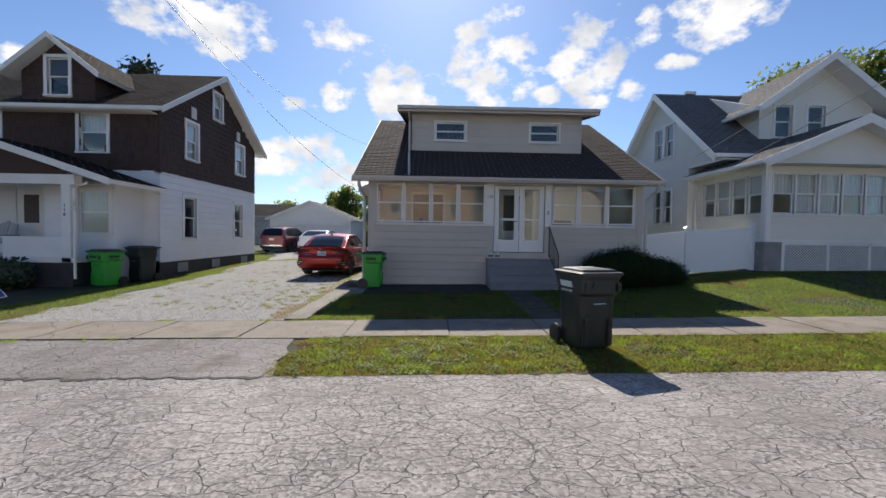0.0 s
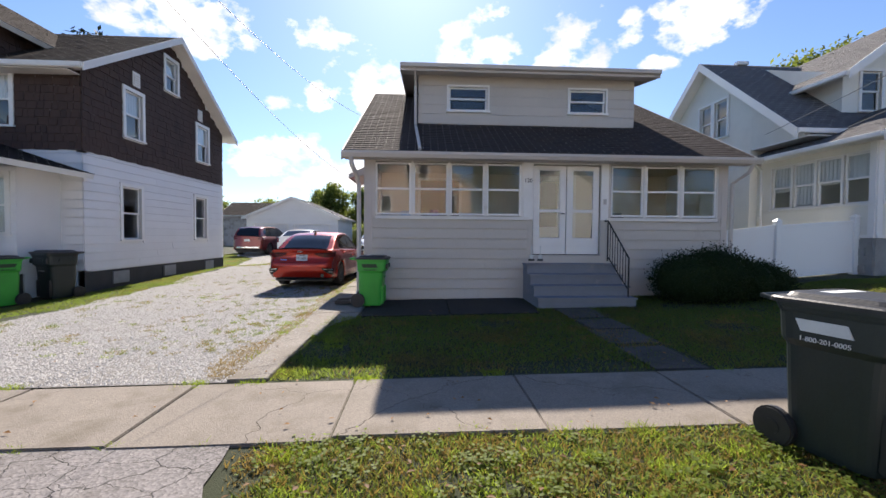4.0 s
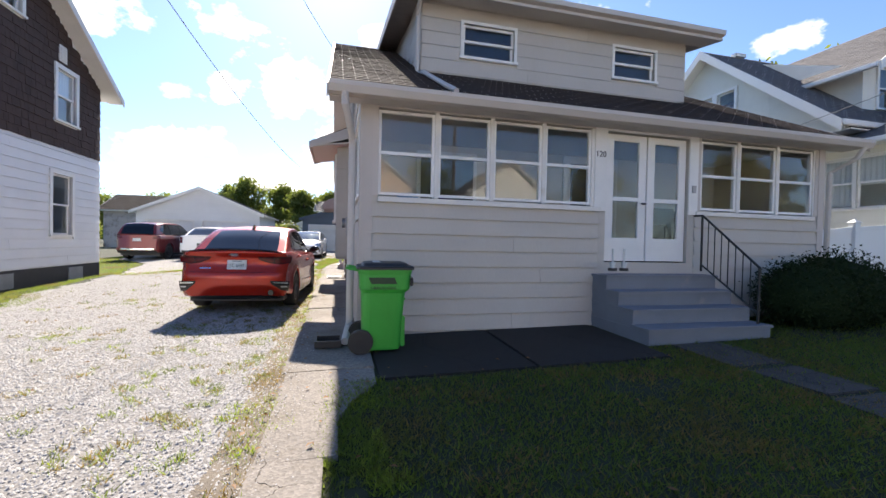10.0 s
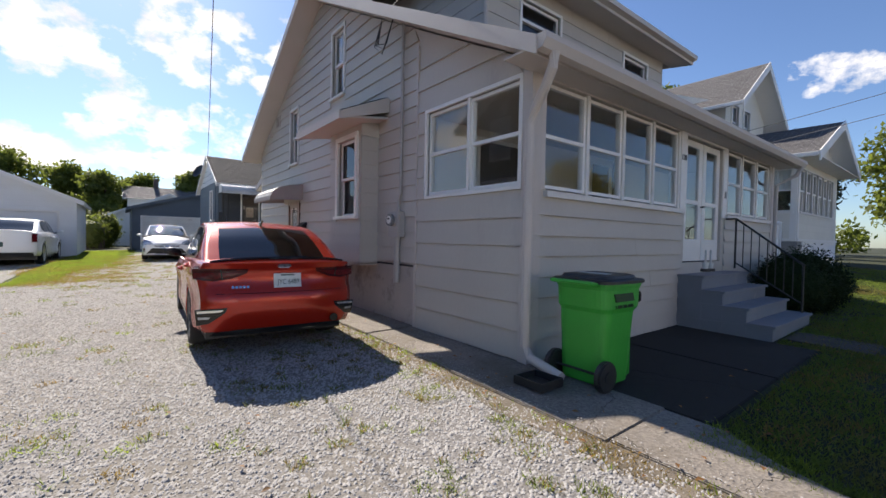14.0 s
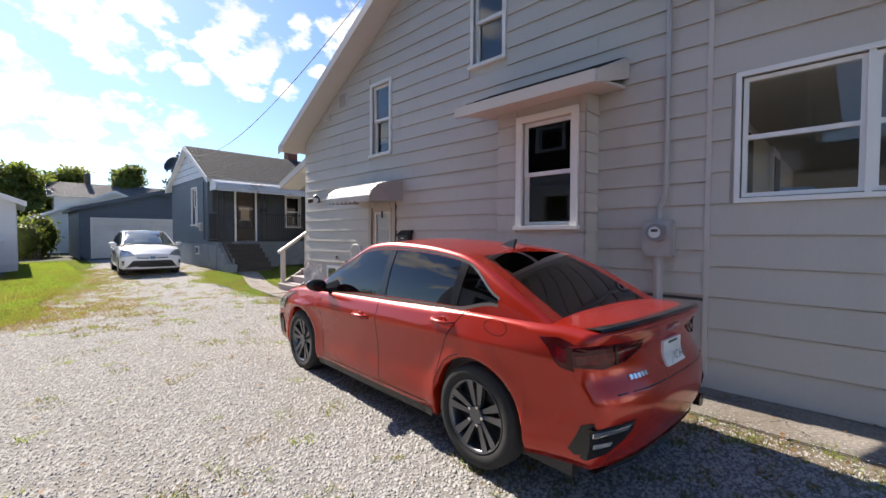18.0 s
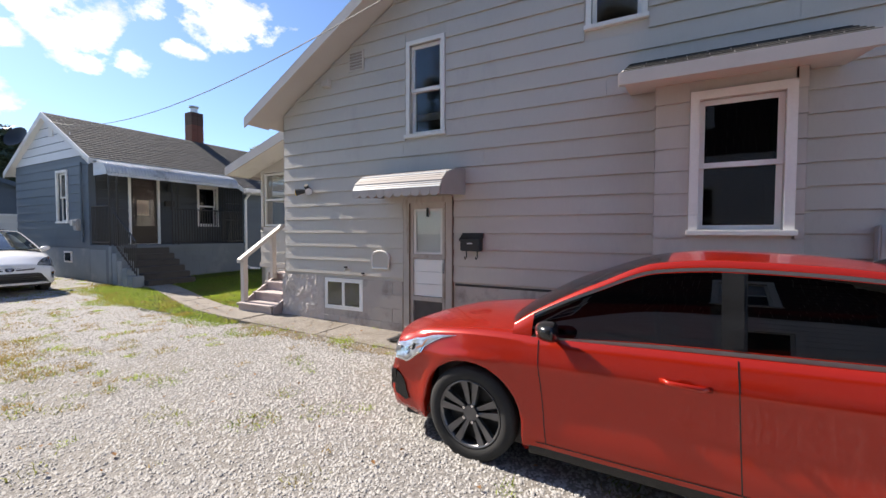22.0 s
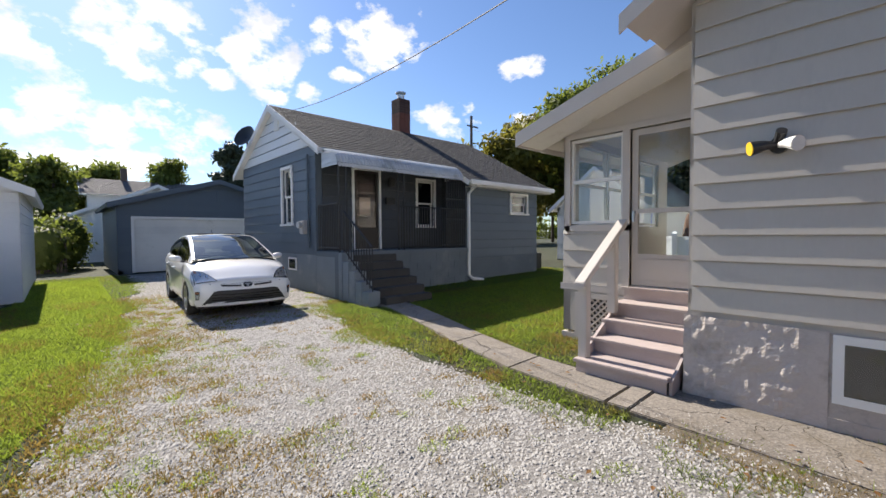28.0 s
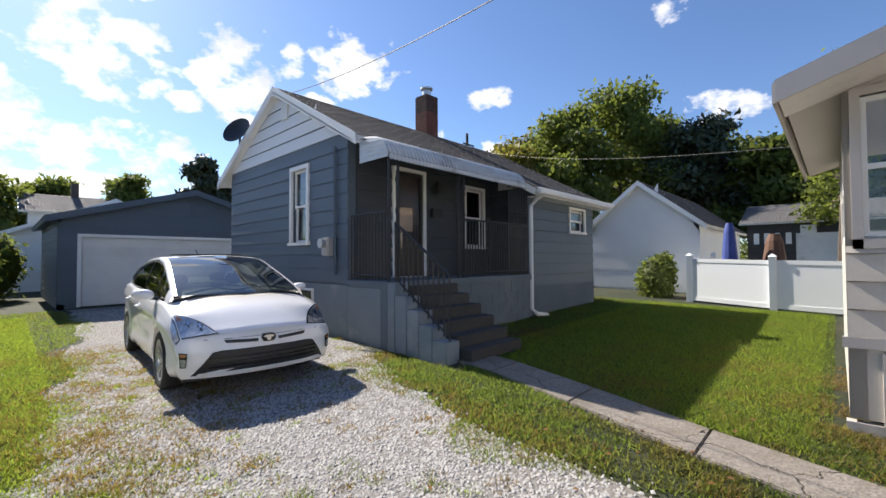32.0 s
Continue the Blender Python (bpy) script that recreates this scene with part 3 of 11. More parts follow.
def laps(pl, u0, u1, z0, top, zmax, holes, course, mat, parent, name="siding_board", out=0.014, seam=3.6, gap=0.008):
    """Lap siding: every board is a wedge of its own, cut at openings and under the roof line."""
    z, row = z0, 0
    while z < zmax - 0.02:
        h = min(course, zmax - z)
        spans = [(u0, u1)]
        for a, b, c, d in holes:
            if c < z + h * 0.6 and d > z + h * 0.35:
                spans = [q for s in spans for q in ((s[0], min(s[1], a)), (max(s[0], b), s[1])) if q[1] - q[0] > 0.02]
        for a, b in spans:
            cuts = [a]
            step = seam * (0.55 + 0.45 * ((row * 7) % 5) / 4)
            while cuts[-1] + step < b - 0.8:
                cuts.append(cuts[-1] + step)
                step = seam
            cuts.append(b)
            for c, d in zip(cuts, cuts[1:]):
                # ends under a sloping top line
                lo, hi = [c, d], [c, d]
                for ends, zz in ((lo, z), (hi, z + h)):
                    while ends[0] < ends[1] and top(ends[0]) < zz:
                        ends[0] += 0.02
                    while ends[1] > ends[0] and top(ends[1]) < zz:
                        ends[1] -= 0.02
                if lo[1] - lo[0] < 0.03:
                    continue
                if hi[1] <= hi[0]:
                    hi[0] = hi[1] = min(max(hi[0], lo[0]), lo[1])
                    hi[1] += 0.001
                e = 0.0015
                ring = [pl.at(lo[0] + e, z + gap, 0.002), pl.at(lo[1] - e, z + gap, 0.002), pl.at(hi[1] - e, z + h, 0.002), pl.at(hi[0] + e, z + h, 0.002)]
                front = [pl.at(lo[0] + e, z + gap, out), pl.at(lo[1] - e, z + gap, out), pl.at(hi[1] - e, z + h, 0.005), pl.at(hi[0] + e, z + h, 0.005)]
                part(name, Geo().add(ring + front, [(4, 5, 6, 7), (0, 1, 5, 4), (1, 2, 6, 5), (3, 0, 4, 7)]), mat, parent)
        z += course
        row += 1


def shingled(e0, e1, r0, r1, mat, roof_mat, parent, name="roof_slope", thick=0.12, course=0.145, tab=0.31, label=""):
    """A roof slope with courses of tabs: eave e0 to e1, ridge r0 to r1."""
    e0, e1, r0, r1 = map(Vector, (e0, e1, r0, r1))
    n = (e1 - e0).cross(r0 - e0).normalized()
    if n.z < 0:
        n = -n
    slab = part(name, Geo().prism([e0, e1, r1, r0], -n * thick), mat, parent, label)
    rnd = random.Random(int(abs(e0.x * 31 + e0.y * 17) * 10))
    length = ((r0 - e0).length + (r1 - e1).length) / 2
    rows = max(2, int(length / course))
    g = Geo()
    for i in range(rows):
        f0, f1 = i / rows, min(1.0, (i + 1.12) / rows)
        a0, b0, a1, b1 = e0.lerp(r0, f0), e1.lerp(r1, f0), e0.lerp(r0, f1), e1.lerp(r1, f1)
        width = (b0 - a0).length
        k = max(1, round(width / tab))
        off = (i % 2) * 0.5
        for j in range(k + 1):
            s0, s1 = max(0.0, (j - off) / k), min(1.0, (j + 1 - off) / k)
            if s1 - s0 < 0.004:
                continue
            gap = 0.004 / max(width, 0.1)
            h = 0.010 + rnd.random() * 0.004
            p = [a0.lerp(b0, s0 + gap) + n * 0.002, a0.lerp(b0, s1 - gap) + n * 0.002, a1.lerp(b1, s1 - gap) + n * 0.003, a1.lerp(b1, s0 + gap) + n * 0.003]
            q = [p[0] + n * h, p[1] + n * h, p[2] + n * 0.001, p[3] + n * 0.001]
            g.add(p[:2] + q, [(2, 3, 4, 5), (0, 1, 3, 2)])
    part("shingles", g, roof_mat, slab, kind="stuff")
    return slab


def window(name, pl, u0, u1, z0, z1, parent, frame_mat=WHITE, sash_mat=WHITE, pane=GLASS, casing=0.09, split=0.5, sill=True, curtain=None, proud=0.045, mull=0, blind=0.0, label=""):
    """A double-hung window in an opening: casing, two sashes, two panes, a sill."""
    c = casing
    w = part(name, frame_ring(pl, u0 - c, u1 + c, z0 - (0.02 if sill else c), z1 + c, c, c, 0.02 if sill else c, -0.02, proud), frame_mat, parent, label)
    if sill:
        part("sill", pl.block(Geo(), u0 - c - 0.02, u1 + c + 0.02, z0 - 0.05, z0, -0.1, proud + 0.03), frame_mat, w, bevel=0.006)
    zs = z0 + (z1 - z0) * split
    s = 0.045
    for nm, a, b, d in (("upper_sash", zs - s * 0.5, z1, -0.03), ("lower_sash", z0, zs + s * 0.5, -0.06)):
        part(nm, frame_ring(pl, u0, u1, a, b, s, s, s, d - 0.03, d), sash_mat, w)
        p = part("pane", pl.block(Geo(), u0 + s, u1 - s, a + s, b - s, d - 0.018, d - 0.012), pane, w)
        p.visible_shadow = False
    if curtain:
        g = Geo()
        nfold = max(6, int((u1 - u0) / 0.05))
        zlow = z0 + (z1 - z0) * blind
        g.v = [pl.at(u0 + (u1 - u0) * i / nfold, zz, -0.13 - 0.018 * (i % 2)) for i in range(nfold + 1) for zz in (zlow, z1)]
        g.f = [(2 * i, 2 * i + 2, 2 * i + 3, 2 * i + 1) for i in range(nfold)]
        part("curtain", g, curtain, w, "white curtain")
    return w

# ---- ground ----
xs = sorted({*[-700, -400, -200, -120, -80, -60, -45, -35, -28], *[i * 1.0 for i in range(-24, 25)], *[28, 35, 45, 60, 80, 120, 200, 400, 700]})
ys = sorted({*[-700, -400, -200, -120, -80, -50, -30, -20, -14], *[i * 1.0 for i in range(-10, 46)], 4.4, 4.6, 5.9, 7.1, 11.6, *[50, 60, 80, 120, 200, 400, 900]})
g = Geo()
g.v = [(x, y, ground_z(x, y) - (0.05 if y < 4.4 and y > -8.2 else 0)) for y in ys for x in xs]
g.f = [(j * len(xs) + i, j * len(xs) + i + 1, (j + 1) * len(xs) + i + 1, (j + 1) * len(xs) + i) for j in range(len(ys) - 1) for i in range(len(xs) - 1)]
ground = tagged(part("ground", g, TURF), "green and browned lawn turf", "ground", kind="structure")


def span(y0, y1, a0, a1, b0, b1, n=8, wob=0.0, seed=0):
    """Rows for a sheet with slightly uneven sides."""
    r = random.Random(seed)
    return [(y0 + (y1 - y0) * i / n, a0 + (a1 - a0) * i / n + r.uniform(-wob, wob), b0 + (b1 - b0) * i / n + r.uniform(-wob, wob)) for i in range(n + 1)]


road = sheet("road", "worn grey asphalt road with a net of cracks", [(y, -160, 160) for y in (-8.2, -4, 0, 3, 4.42)], ASPHALT, 0.012, category="road")
apron = sheet("driveway_apron", "patched asphalt and dirt apron at the kerb", span(4.4, 5.95, -6.6, -6.9, -1.7, -1.95, 6, 0.06, 3), APRON_MIX, 0.016, category="apron")
drive_rows, branch_rows = [], []
rr = random.Random(5)
drive_left = [(7, -7.3), (12, -7.4), (15.2, -7.6), (16.6, -8.0), (20.8, -8.3), (21.5, -6.5), (22.1, -5.95), (24.3, -5.8), (26, -5.4), (28, -5.0), (34, -4.3), (38, -4.2)]
drive_right = [(7, -2.53), (20.5, -2.55), (22.1, -2.86), (23.2, -2.92), (24.8, -2.85), (26.6, -2.5), (28, -1.8), (38, -1.7)]


def along(pts, y):
    return float(np.interp(y, [p[0] for p in pts], [p[1] for p in pts]))


for i in range(76):
    y = 7.08 + i * 0.396
    drive_rows.append((y, along(drive_left, y) + rr.uniform(-0.12, 0.12), along(drive_right, y) + rr.uniform(-0.06, 0.06)))
for i in range(24):
    y = 20.6 + i * 0.48
    branch_rows.append((y, along([(20.6, -8.25), (24.8, -9.2), (28, -11.5), (31.8, -12.3)], y) + rr.uniform(-0.12, 0.12), along([(20.6, -8.1), (22, -7.0), (24, -7.1), (31.8, -6.6)], y) + rr.uniform(-0.12, 0.12)))
branch = sheet("garage_drive", "gravel drive to the white garage", branch_rows, GRAVEL, 0.018, category="driveway")
drive = sheet("driveway", "pale crushed limestone gravel driveway with weeds", drive_rows, GRAVEL, 0.014, category="driveway")

sidewalk = sheet("sidewalk", "dirt bed under the pavement slabs", [(y, -60, 60) for y in (5.86, 6.4, 7.06)], TURF, 0.006, category="pavement")


def slab(parent, x0, x1, y0, y1, mat, thick=0.05, name="slab", lift=0.03, tilt=0.0):
    g = Geo()
    c = [(x0, y0), (x1, y0), (x1, y1), (x0, y1)]
    top = [(x, y, ground_z(x, y) + lift + tilt * (i - 1.5)) for i, (x, y) in enumerate(c)]
    g.add([(x, y, z - thick - 0.03) for x, y, z in top] + top, [(0, 3, 2, 1), (4, 5, 6, 7), (0, 1, 5, 4), (1, 2, 6, 5), (2, 3, 7, 6), (3, 0, 4, 7)])
    return part(name, g, mat, parent, bevel=0.008)


rs = random.Random(11)
x = -24.0
while x < 26:
    w = 1.45 + rs.uniform(-0.08, 0.08)
    slab(sidewalk, x, x + w - 0.012, 5.88 + rs.uniform(-0.03, 0.03), 7.04 + rs.uniform(-0.03, 0.02), CONCRETE, lift=0.026 + rs.uniform(-0.006, 0.006), tilt=rs.uniform(-0.004, 0.004))
    x += w
g = Geo()
seam_r = random.Random(17)
seam_y = [4.38 + seam_r.uniform(-0.05, 0.05) for k in range(60)]
for k in range(60):
    x = -7.4 + k * 0.095
    wd = 0.012 + 0.02 * seam_r.random()
    g.v += [(x, seam_y[k] - wd, ground_z(x, 4.38) + 0.0195), (x, seam_y[k] + wd, ground_z(x, 4.38) + 0.0195)]
g.f = [(2 * k, 2 * k + 2, 2 * k + 3, 2 * k + 1) for k in range(59)]
tagged(part("road_seam", g, FOUND_AND_SHADE), "dark broken seam between road and apron", "seam", kind="structure")
PATH_MAT = cracked("rough_path_concrete", (0.195, 0.172, 0.147), (0.10, 0.083, 0.064), 0.35, 0.002, 150, warp_by=0.5, spread=0.45, dirt=(0.145, 0.120, 0.088))
side_path = thing("side_path", "narrow weathered concrete path beside the house", "path", kind="structure")
y = 7.1
while y < 21.6:
    h = 1.5 + rs.uniform(-0.2, 0.25)
    wid = 0.02 * ease(10, 12, y) if y > 9.3 else 0.42 - 0.10 * ease(7.1, 9.5, y)
    slab(side_path, -2.52 + rs.uniform(-0.03, 0.03), -1.72 - wid, y, min(y + h - 0.009, 21.72), PATH_MAT, lift=0.035 + rs.uniform(-0.008, 0.01), tilt=rs.uniform(-0.005, 0.005))
    y += h
g = Geo()
tri = [(-2.075, 9.25), (-1.95, 9.62), (-1.74, 9.95), (-1.73, 10.42), (-2.075, 10.42)]
g.prism([(x, y, ground_z(x, y) - 0.05) for x, y in tri], (0, 0, 0.072))
part("slab", g, PATH_MAT, side_path)
for k in range(5):
    a, b = 21.75 + k * 1.06, 22.80 + k * 1.06
    s0, s1 = -2.5 + 1.05 * ease(22, 27, a), -2.5 + 1.05 * ease(22, 27, b)
    g = Geo()
    ring = [(s0, a), (s0 + 0.53, a), (s1 + 0.53, b), (s1, b)]
    top = [(x, y, ground_z(x, y) + 0.03) for x, y in ring]
    g.add([(x, y, z - 0.08) for x, y, z in top] + top, [(0, 3, 2, 1), (4, 5, 6, 7), (0, 1, 5, 4), (1, 2, 6, 5), (2, 3, 7, 6), (3, 0, 4, 7)])
    part("slab", g, PATH_MAT, side_path, bevel=0.008)
front_walk = thing("front_walk", "old grey concrete walk from pavement to steps", "path", kind="structure")
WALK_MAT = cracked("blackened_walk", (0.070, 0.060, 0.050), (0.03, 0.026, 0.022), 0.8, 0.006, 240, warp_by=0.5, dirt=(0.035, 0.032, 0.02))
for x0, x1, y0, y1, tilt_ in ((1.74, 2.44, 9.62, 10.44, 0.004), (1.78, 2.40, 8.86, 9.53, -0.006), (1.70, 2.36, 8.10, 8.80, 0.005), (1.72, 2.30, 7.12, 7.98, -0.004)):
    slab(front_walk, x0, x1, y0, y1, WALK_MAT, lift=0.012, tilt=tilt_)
# Stained concrete, darkened further: the house's shade is put into its colour.
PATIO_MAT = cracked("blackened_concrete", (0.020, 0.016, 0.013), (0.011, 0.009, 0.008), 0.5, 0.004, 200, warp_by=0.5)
patio = thing("front_apron", "stained concrete apron along the porch wall, darkened for shade", "paving", kind="structure")
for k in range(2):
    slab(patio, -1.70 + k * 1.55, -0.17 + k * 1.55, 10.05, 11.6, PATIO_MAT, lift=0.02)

# ---- the taupe house ----
house = thing("house", "taupe bungalow with glazed porch and shed dormer", "house", (2, 16, 0.1))
HX0, HX1, HY0, HY1 = -1.8, 5.85, 11.65, 21.35
FRONT = Plane((HX0, HY0, 0), (1, 0, 0), (0, -1, 0))
SIDE = Plane((HX0, HY1, 0), (0, -1, 0), (-1, 0, 0))   # u runs from the rear towards the street
RIGHT = Plane((HX1, HY0, 0), (0, 1, 0), (1, 0, 0))
REAR = Plane((HX1, HY1, 0), (-1, 0, 0), (0, 1, 0))
EAVE_F, EAVE_R, RIDGE = (11.28, 3.06), (21.75, 3.52), (17.1, 6.13)


def roof_a(y):
    return 3.06 + (y - 11.28) * (RIDGE[1] - 3.06) / (RIDGE[0] - 11.28) if y < RIDGE[0] else 3.52 + (21.75 - y) * (RIDGE[1] - 3.52) / (21.75 - RIDGE[0])


# front wall
WZ0, WZ1 = 1.86, 2.96
front_w = [(0.20, 0.92), (0.97, 1.68), (1.73, 2.44), (2.49, 3.21)]
right_w = [(5.13, 5.82), (5.88, 6.62), (6.68, 7.42)]
holes = [(0.18, 3.24, WZ0, WZ1), (3.46, 4.90, 1.06, 2.95), (5.10, 7.45, WZ0, WZ1)]
fw = wall("wall_front", FRONT, [0, HX1 - HX0], 0.0, lambda u: 3.2, holes, TAUPE, house)
laps(FRONT, 0.06, 3.34, 0.14, lambda u: 9, 1.80, [], 0.2075, TAUPE, fw, out=0.032, gap=0.015)
laps(FRONT, 5.02, HX1 - HX0 - 0.06, 0.14, lambda u: 9, 1.80, [], 0.2075, TAUPE, fw, out=0.032, gap=0.015)
for a, b in ((0.0, 0.13), (HX1 - HX0 - 0.13, HX1 - HX0)):
    part("corner_board", FRONT.block(Geo(), a, b, 0.1, 3.0, 0, 0.03), TAUPE_TRIM, house)
part("corner_board", SIDE.block(Geo(), HY1 - 11.74, HY1 - HY0 + 0.03, 0.1, 3.25, 0, 0.028), TAUPE_TRIM, house)
for a, b in ((0.20, 3.35), (5.02, 7.42)):
    part("porch_sill", FRONT.block(Geo(), a, b, 1.79, 1.85, 0, 0.06), WHITE_OLD, house)


def sash_pair(pl, u0, u1, z0, z1, parent, pane=GLASS, name="window"):
    """A fixed storm window with a meeting rail."""
    s = 0.035
    w = part(name, frame_ring(pl, u0, u1, z0, z1, s, s, s, -0.06, -0.01), WHITE, parent, "white-framed storm window")
    part("meeting_rail", pl.block(Geo(), u0 + s, u1 - s, (z0 + z1) / 2 - 0.02, (z0 + z1) / 2 + 0.02, -0.06, -0.012), WHITE, w)
    for a, b in ((z0 + s, (z0 + z1) / 2 - 0.02), ((z0 + z1) / 2 + 0.02, z1 - s)):
        p = part("pane", pl.block(Geo(), u0 + s, u1 - s, a, b, -0.04, -0.034), pane, w)
        p.visible_shadow = False
    return w


for a, b in front_w + right_w:
    sash_pair(FRONT, a, b, WZ0 + 0.02, WZ1 - 0.02, house)
    part("mullion", FRONT.block(Geo(), b, b + 0.055, WZ0, WZ1, -0.1, 0.012), WHITE_OLD, house)
for q in ((0.13, 3.26, WZ1, 3.06), (5.06, 7.5, WZ1, 3.06), (0.13, 0.2, WZ0, WZ1), (5.062, 5.11, WZ0, WZ1), (7.45, 7.52, WZ0, WZ1)):
    part("window_trim", FRONT.block(Geo(), *q, 0, 0.02), TAUPE_TRIM, house)
for q in ((3.26, 3.46, 1.80, 3.06), (4.90, 5.06, 1.80, 3.06), (3.46, 4.90, 2.95, 3.06)):
    part("door_surround", FRONT.block(Geo(), *q, 0, 0.025), WHITE, house)
# french doors
for k, (a, b) in enumerate(((3.48, 4.17), (4.19, 4.88))):
    st = 0.13
    d = part("door", frame_ring(FRONT, a, b, 1.08, 2.93, st, 0.10, 0.34, -0.08, -0.035), WHITE, house, "white half-glazed porch door", bevel=0.004)
    part("lock_rail", FRONT.block(Geo(), a + st, b - st, 1.96, 2.02, -0.078, -0.037), WHITE, d)
    for z0, z1 in ((1.42, 1.96), (2.02, 2.83)):
        p = part("pane", FRONT.block(Geo(), a + st, b - st, z0, z1, -0.062, -0.056), GLASS, d)
        p.visible_shadow = False
    if k == 0:
        part("door_handle", Geo().tube([FRONT.at(b - 0.05, 1.93, -0.03), FRONT.at(b - 0.05, 1.93, 0.03), FRONT.at(b - 0.13, 1.93, 0.035)], 0.012), BLACK_IRON, d)

# side wall (towards the driveway); u = HY1 - y
top_side = line_top([(0, roof_a(HY1) - 0.16), (HY1 - RIDGE[0], RIDGE[1] - 0.16), (HY1 - HY0, roof_a(HY0) - 0.16)])


def U(y):
    return HY1 - y


holes_s = [(U(13.36), U(11.78), 1.9, 2.96), (U(16.46), U(15.96), 3.92, 5.1), (U(18.83), U(18.34), 3.0, 4.2), (U(18.8), U(18.26), 0.34, 2.06), (U(20.40), U(19.70), 0.50, 0.92), (U(15.62), U(14.82), 1.66, 2.98)]
sw = wall("wall_side", SIDE, [0, U(RIDGE[0]), U(HY0)], 0.0, top_side, holes_s, TAUPE, house)
pad = 0.07
lap_holes = [(a - pad, b + pad, c - pad, d + pad) for a, b, c, d in holes_s[:4]] + [(U(15.78), U(14.68), 0.9, 3.1)]
zz0 = 1.0
laps(SIDE, 0.03, U(13.6), zz0, top_side, 6.0, lap_holes, 0.212, TAUPE, sw, out=0.024, gap=0.013)
laps(SIDE, U(13.6), U(HY0) - 0.09, 0.14, top_side, 3.6, lap_holes, 0.285, TAUPE, sw, out=0.026, gap=0.013)
for a, b in ((0.02, U(18.95)), (U(18.12), U(13.6))):
    fnd = part("foundation", SIDE.block(Geo(), a, b, 0.05, 0.96, 0.002, 0.0105), BLOCK_TAUPE, house, "painted block foundation with peeling paint")
    for row in range(4):
        u = a - (0.2 if row % 2 else 0.0)
        while u < b:
            c0, c1 = max(a, u) + 0.004, min(b, u + 0.4) - 0.004
            z0, z1 = 0.17 + row * 0.2, 0.362 + row * 0.2
            clear = not any(c0 < h1 + 0.04 and c1 > h0 - 0.04 and z0 < 0.95 and z1 > 0.40 for h0, h1 in ((U(20.40), U(19.70)), (U(16.75), U(16.15))))
            if c1 - c0 > 0.05 and clear and a < 1.0:
                part("block", SIDE.block(Geo(), c0, c1, z0, z1, 0.0105, 0.0165 + 0.0015 * ((row + int(u * 5)) % 2)), BLOCK_TAUPE, fnd)
            u += 0.4
# Dark strip under the lowest board paints the shadow line there.
for a, b in ((U(18.12), U(13.6)),):
    part("drip_gap", SIDE.block(Geo(), a, b, 0.958, 0.985, 0.002, 0.014), FOUND_AND_SHADE, house)
g = Geo()
NU, NZ = 34, 30
for i in range(NU + 1):
    for j in range(NZ + 1):
        u, z = -0.02 + 0.92 * i / NU, 0.08 + 0.89 * j / NZ
        rough_ = noise.noise(Vector((u * 5, z * 5, 2.0))) * 0.022 + noise.noise(Vector((u * 17, z * 17, 5.0))) * 0.012
        fade = ease(0.0, 0.25, 0.90 - u)
        g.v.append(tuple(SIDE.at(u, z, 0.018 + 0.016 * fade + rough_ * fade)))
g.f = [(i * (NZ + 1) + j, (i + 1) * (NZ + 1) + j, (i + 1) * (NZ + 1) + j + 1, i * (NZ + 1) + j + 1) for i in range(NU) for j in range(NZ)]
part("rough_render", g, ROUGH_RENDER, house, "lumpy pale cement render on the foundation corner")
g = Geo()
SIDE.block(g, U(13.62), U(13.58), 0.1, 3.9, 0, 0.028)
part("joint_strip", g, TAUPE_TRIM, house)
for a, b, c, d in (holes_s[1], holes_s[2]):
    window("window", SIDE, a, b, c, d, house, frame_mat=WHITE_OLD, pane=GLASS, casing=0.055, proud=0.03, label="white-framed double-hung window")
for a, b in ((holes_s[0][0] + 0.01, U(12.57) - 0.01), (U(12.57) + 0.03, holes_s[0][1] - 0.01)):
    sash_pair(SIDE, a, b, 1.91, 2.95, house)
part("window_trim", frame_ring(SIDE, U(13.36) - 0.04, U(11.78) + 0.04, 1.86, 3.0, 0.04, 0.04, 0.04, -0.05, 0.035), WHITE, house)
part("mullion", SIDE.block(Geo(), U(12.57) - 0.01, U(12.57) + 0.03, 1.9, 2.96, -0.06, 0.02), WHITE, house)
# basement slider
g = Geo()
a, b, c, d = holes_s[4]
for q in ((a - 0.03, a + 0.03, c - 0.03, d + 0.03), (b - 0.03, b + 0.03, c - 0.03, d + 0.03), (a + 0.03, b - 0.03, c - 0.03, c + 0.03), (a + 0.03, b - 0.03, d - 0.03, d + 0.03), ((a + b) / 2 - 0.025, (a + b) / 2 + 0.025, c + 0.03, d - 0.03)):
    SIDE.block(g, *q, -0.06, 0.02)
bw = part("basement_window", g, WHITE, house, "white sliding basement window")
# Thin dark sheet behind the panes stands in for the unlit basement.
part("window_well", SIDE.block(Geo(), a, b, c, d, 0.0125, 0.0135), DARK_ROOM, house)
for s0, s1 in ((a + 0.03, (a + b) / 2 - 0.025), ((a + b) / 2 + 0.025, b - 0.03)):
    part("pane", SIDE.block(Geo(), s0, s1, c + 0.03, d - 0.03, 0.0142, 0.0175), GLASS, bw).visible_shadow = False
w2 = part("basement_window", frame_ring(SIDE, U(16.75), U(16.15), 0.42, 0.84, 0.05, 0.05, 0.05, 0.0, 0.03), WHITE, house, "white-framed basement window")
part("pane", SIDE.block(Geo(), U(16.70), U(16.20), 0.47, 0.79, 0.013, 0.018), GLASS_DARK, w2)

